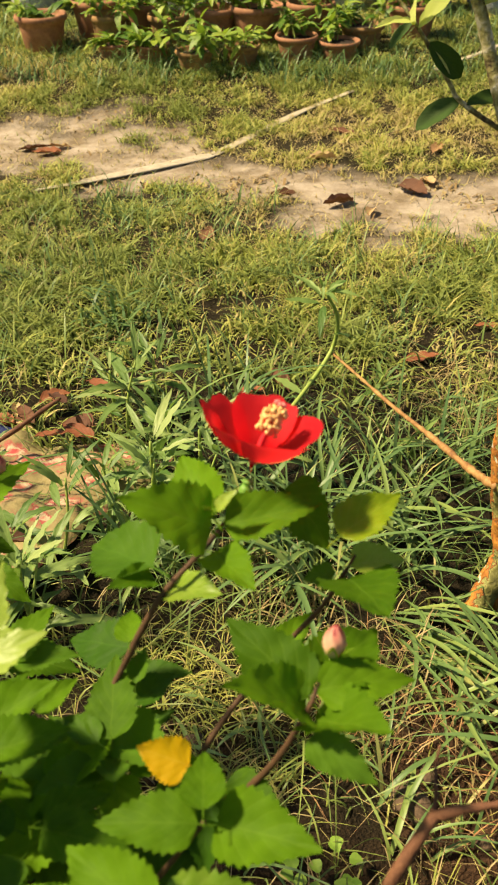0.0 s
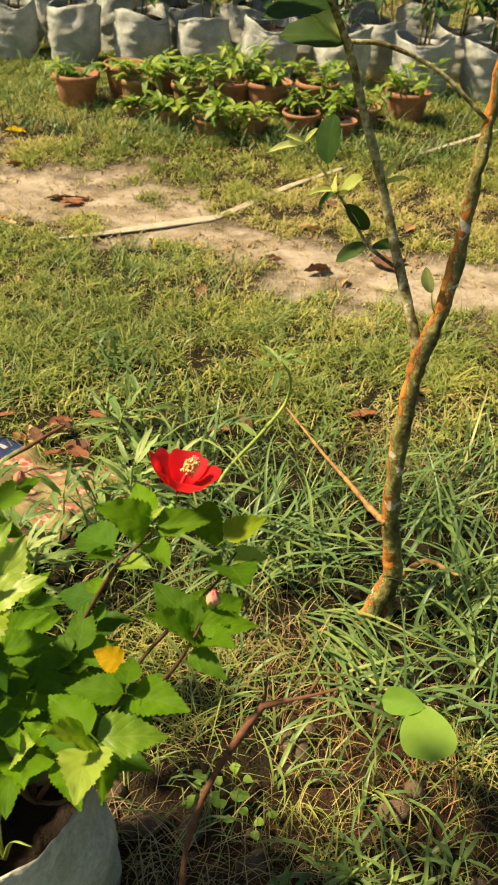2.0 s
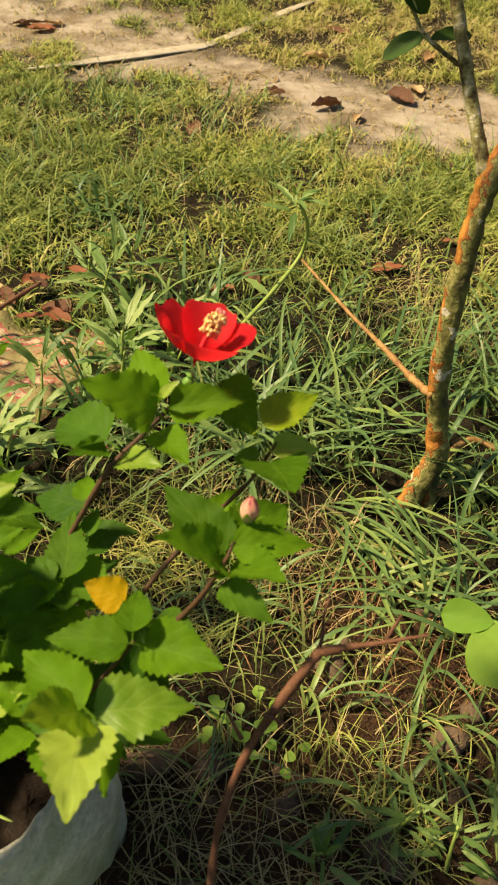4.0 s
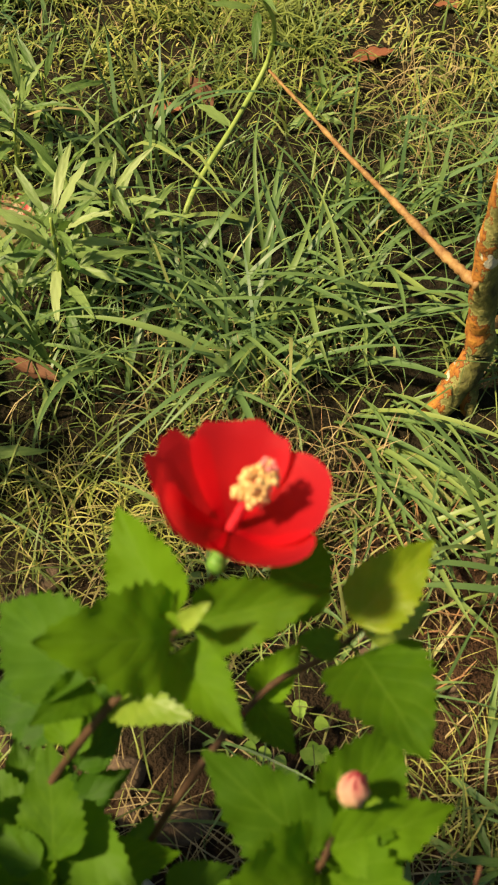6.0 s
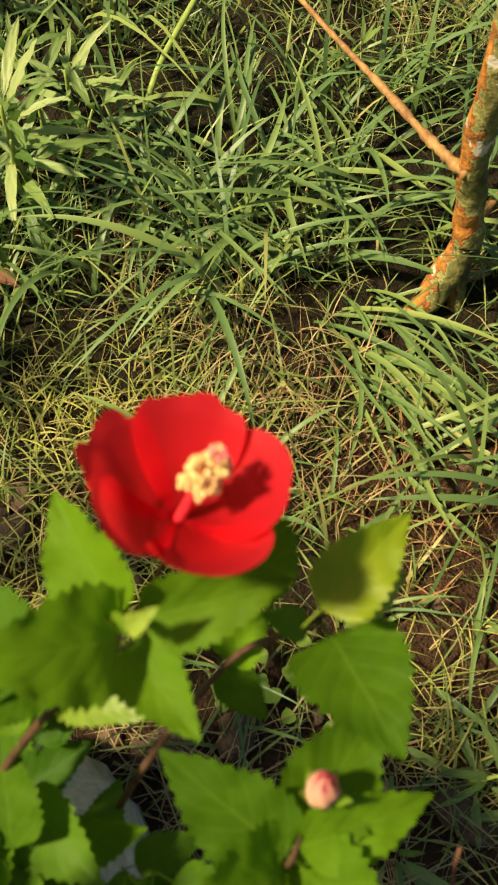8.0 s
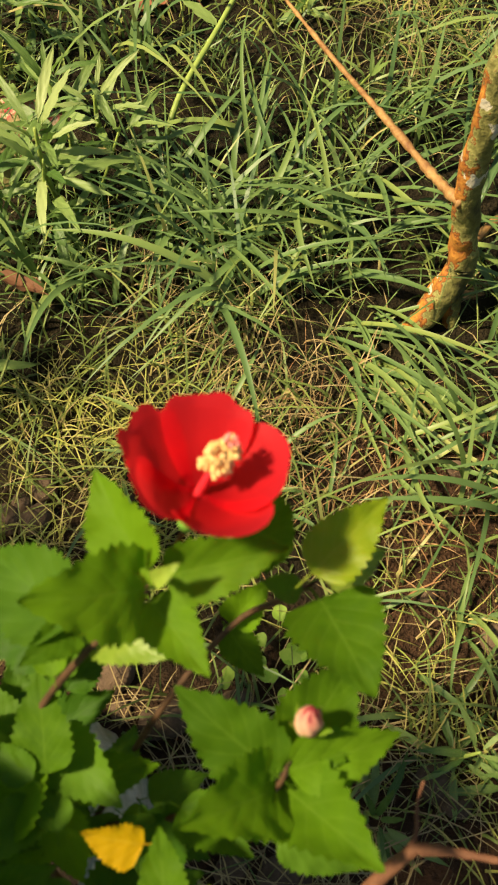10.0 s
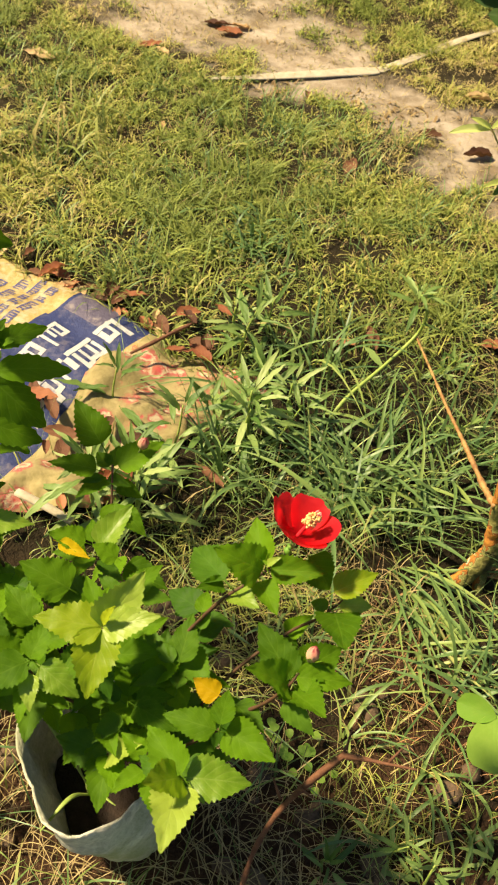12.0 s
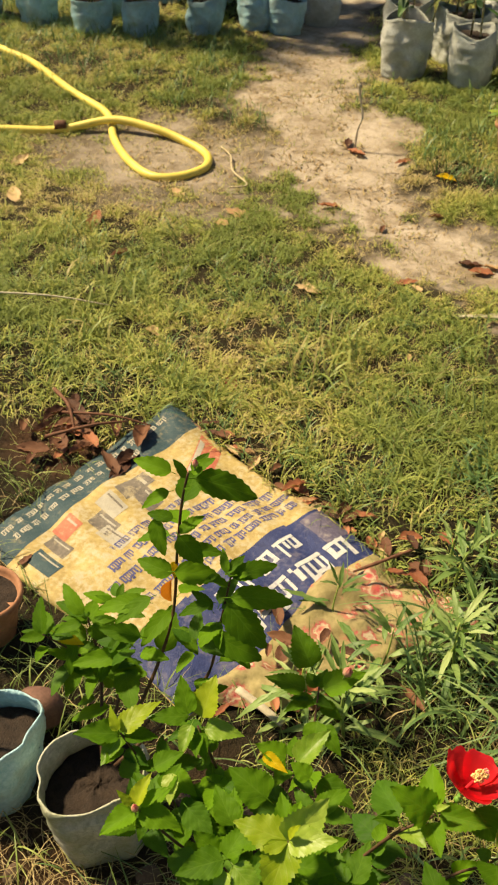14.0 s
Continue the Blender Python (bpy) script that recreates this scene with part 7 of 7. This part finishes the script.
for k, (a, b, r) in enumerate((((-1.50, 1.70), (-1.32, 1.58), 0.006), ((-1.40, 1.62), (-1.15, 1.72), 0.004), ((-1.36, 1.50), (-1.22, 1.70), 0.005))):
    st = empty("twig", (*a, ground_at(*a)), "brown dead stick among the dry leaves beside the sack", "twig")
    tube_part("stick", [(*a, ground_at(*a) + 0.07, r), ((a[0] + b[0]) / 2 + 0.02, (a[1] + b[1]) / 2, ground_at(*a) + 0.085, r * 0.9), (*b, ground_at(*b) + 0.06, r * 0.5)], M["deadstem"], st, 14, 6, 0.2, seed=50 + k)
st = empty("twig", (-0.33, 1.6, 0.05), "dark bare twig on the leaf litter at the sack's corner", "twig")
tube_part("stick", [(-0.38, 1.50, 0.06, 0.003), (-0.34, 1.55, 0.07, 0.0045), (-0.31, 1.585, 0.08, 0.0045), (-0.28, 1.62, 0.088, 0.003)], M["deadstem"], st, 16, 7, 0.2)

# ---- fallen leaves ----
rs = random.Random(3)


def fallen(x, y, size, kind, z=None, a=None, label="", group="fallen leaves"):
    g = (ground_at(x, y) if z is None else z) + 0.007
    a = rs.uniform(0, 6.28) if a is None else a
    t = rs.uniform(-0.06, 0.08)
    d = Vector((math.cos(a), math.sin(a), t)) * size
    p = Vector((x, y, g)) - d * 0.5
    ob = leaf(kind, p, p + d, None, (rs.uniform(-0.25, 0.25), rs.uniform(-0.25, 0.25), 1), "dry_leaf", rs.uniform(0.8, 1.2), rs)
    words = {"litter_yellow": "yellow fallen leaf lying on the grass", "litter": "curled dark brown dry leaf lying on the ground", "litter_pale": "pale tan dry leaf lying on the ground", "litter_red": "reddish orange dry leaf lying on the ground"}
    return tagged(ob, label or words[kind], "dry leaf", group)


for x, y, s, k in ((-0.12, 2.59, 0.09, "litter"), (0.23, 2.85, 0.11, "litter"), (0.18, 3.2, 0.10, "litter_pale"), (-0.19, 2.73, 0.06, "litter"), (0.07, 2.89, 0.08, "litter"), (0.32, 2.78, 0.07, "litter_pale"), (0.45, 2.95, 0.11, "litter"), (0.50, 3.02, 0.10, "litter_pale"),
                   (-0.72, 3.26, 0.10, "litter_red"), (-0.77, 3.30, 0.11, "litter"), (-0.70, 3.32, 0.09, "litter_pale"), (-0.92, 3.02, 0.09, "litter_red"), (-0.87, 3.0, 0.06, "litter_pale"), (-1.49, 3.46, 0.10, "litter_red"), (-1.77, 3.17, 0.12, "litter_pale"), (-1.77, 3.05, 0.09, "litter_pale"),
                   (-2.22, 2.77, 0.14, "litter_red"), (-2.67, 2.78, 0.12, "litter_pale"), (-2.91, 3.08, 0.13, "litter_pale"), (-1.20, 2.77, 0.12, "litter_pale"), (-1.11, 2.09, 0.10, "litter_red"), (-1.39, 4.0, 0.10, "litter_red"), (-1.62, 3.98, 0.11, "litter_red"), (-1.7, 4.05, 0.09, "litter"),
                   (-0.35, 2.95, 0.05, "litter"), (0.55, 2.5, 0.08, "litter"), (-1.95, 2.6, 0.08, "litter"), (-2.1, 3.2, 0.09, "litter_pale"), (0.25, 3.45, 0.10, "litter"), (0.55, 3.3, 0.08, "litter_pale"), (-1.05, 3.6, 0.07, "litter"), (-1.2, 3.4, 0.06, "litter"), (-1.5, 2.2, 0.08, "litter_pale"),
                   (0.40, 1.95, 0.08, "litter_red"), (0.10, 1.85, 0.09, "litter"), (0.05, 1.80, 0.06, "litter_red"), (0.12, 2.25, 0.07, "litter"), (0.55, 2.1, 0.06, "litter_red"), (-0.05, 1.95, 0.05, "litter"), (-1.15, 3.93, 0.09, "litter_yellow"), (-0.70, 2.55, 0.05, "litter_pale")):
    fallen(x, y, s, k)
for i in range(34):          # along the far edge of the sack
    t = rs.uniform(0.15, 1.05)
    p = A.lerp(B, t)
    fallen(p.x + rs.gauss(0.0, 0.02), p.y + abs(rs.gauss(0.0, 0.03)), rs.uniform(0.04, 0.08), rs.choice(("litter", "litter", "litter_red", "litter_pale")), ground_at(p.x, p.y) + rs.uniform(0, 0.02))
for i in range(9):          # heap at the sack's corner
    fallen(-0.28 + rs.gauss(0, 0.05), 1.64 + rs.gauss(0, 0.045), rs.uniform(0.04, 0.07), rs.choice(("litter", "litter_red", "litter")), 0.01 + rs.uniform(0, 0.02))
for i in range(26):          # dark heap past the green end
    fallen(-1.36 + rs.gauss(0, 0.07), 1.58 + rs.gauss(0, 0.09), rs.uniform(0.06, 0.11), rs.choice(("litter", "litter", "litter", "litter_red")), rs.uniform(0, 0.012))
for i in range(14):          # on and round the old cloth
    fallen(-0.27 + rs.gauss(0, 0.13), 1.22 + rs.gauss(0, 0.13), rs.uniform(0.04, 0.08), rs.choice(("litter", "litter_red", "litter")), 0.03)
for u, v, s in ((0.13, 0.42, 0.11), (0.10, 0.36, 0.09), (0.06, 0.25, 0.12), (0.88, 0.5, 0.08), (0.2, 0.95, 0.05)):
    p = sack_point(u, v)
    fallen(p.x, p.y, s, "litter", p.z - 0.003)

# ---- things on the track and lawn ----
st = empty("dry_frond", (0, 3.3, 0), "long pale dry frond stalk lying across the track", "frond")
for line in (((-0.66, 2.89, 0.022, 0.008), (-0.46, 3.04, 0.010, 0.030), (-0.20, 3.23, 0.002, 0.034), (-0.16, 3.26, 0.002, 0.018), (-0.07, 3.41, 0.002, 0.020), (0.10, 3.65, 0.012, 0.017), (0.29, 3.85, 0.02, 0.013)),
             ((0.60, 4.02, 0.035, 0.012), (0.75, 4.17, 0.04, 0.014), (1.0, 4.45, 0.04, 0.012), (1.3, 4.7, 0.03, 0.006))):
    tube_part("stalk", [(x, y, ground_at(x, y) + 0.001 + 0.6 * up, r) for x, y, up, r in line], M["palestick"], st, 40, 8, 0.10, flat=0.16)
hose = empty("hose", (-2.6, 3.6, 0.02), "yellow rubber garden hose lying in a loop on the lawn", "hose")
HR = 0.020
pts = [(-5.2, 4.50), (-4.07, 4.18), (-3.73, 4.09), (-3.27, 3.88), (-2.93, 3.75), (-2.72, 3.54), (-2.50, 3.37), (-2.31, 3.29), (-2.20, 3.36), (-2.16, 3.50), (-2.23, 3.62), (-2.40, 3.69), (-2.59, 3.68), (-2.80, 3.63), (-3.02, 3.47), (-3.26, 3.32), (-3.7, 3.05), (-4.4, 2.75)]
lifts = [0] * len(pts)
lifts[12], lifts[13] = 0.025, 0.042
tube_part("hose_tube", [(x, y, float(land(np.array([x]), np.array([y]))[0]) + HR * 0.75 + l, HR) for (x, y), l in zip(pts, lifts)], M["yellow_hose"], hose, 150, 12)
tube_part("hose_joint", [(-2.985, 3.50, 0.03, 0.024), (-3.03, 3.463, 0.03, 0.024)], M["deadstem"], hose, 4, 12, 0.0, "dark patch wrapped round the hose")
tw = empty("twine", (-2.05, 3.55, 0), "thin pale twine lying on the track", "twine")
tube_part("strand", [(-2.22, 3.73, 0.012, 0.004), (-2.12, 3.66, 0.012, 0.004), (-2.02, 3.52, 0.012, 0.004), (-1.88, 3.42, 0.012, 0.004), (-1.93, 3.35, 0.012, 0.004)], M["twine"], tw, 24, 6, 0.1)
sg = empty("sprig", (-1.65, 4.0, 0), "thin bent dry stick standing in the track", "stick")
z = ground_at(-1.65, 4.02)
tube_part("stick", [(-1.65, 4.02, z - 0.02, 0.005), (-1.645, 4.02, z + 0.09, 0.005), (-1.63, 4.03, z + 0.16, 0.0045), (-1.655, 4.04, z + 0.24, 0.0045), (-1.665, 4.04, z + 0.30, 0.009)], M["palestick"], sg, 24, 7, 0.2)

# ---- clods ----
rs = random.Random(6)
for i in range(230):
    x, y = rs.uniform(-0.75, 0.75), rs.uniform(0.3, 1.15)
    if float(dug(np.array([x]), np.array([y]))[0]) < 0.3 or any(math.hypot(x - a, y - b) < r + 0.02 for a, b, r in POTS_AT):
        continue
    r = rs.uniform(0.008, 0.026)
    v, f = [], []
    ball(v, f, (0, 0, 0), r, (1, rs.uniform(0.7, 1), rs.uniform(0.55, 0.8)), 10, 7)
    k = rs.uniform(0, 50)
    v = [tuple(Vector(q) * (1 + 0.45 * (noise.noise(Vector(q) / r * 0.9 + Vector((k, k, 0)))))) for q in v]
    tagged(place("soil_clod", mesh_of("soil_clod", v, f, (M["clod"],)), None, pose(x, y, ground_at(x, y) + r * 0.3, 0, 0, rs.uniform(0, 360))), "rough brown lump of dry soil", "soil clod", "soil clods")
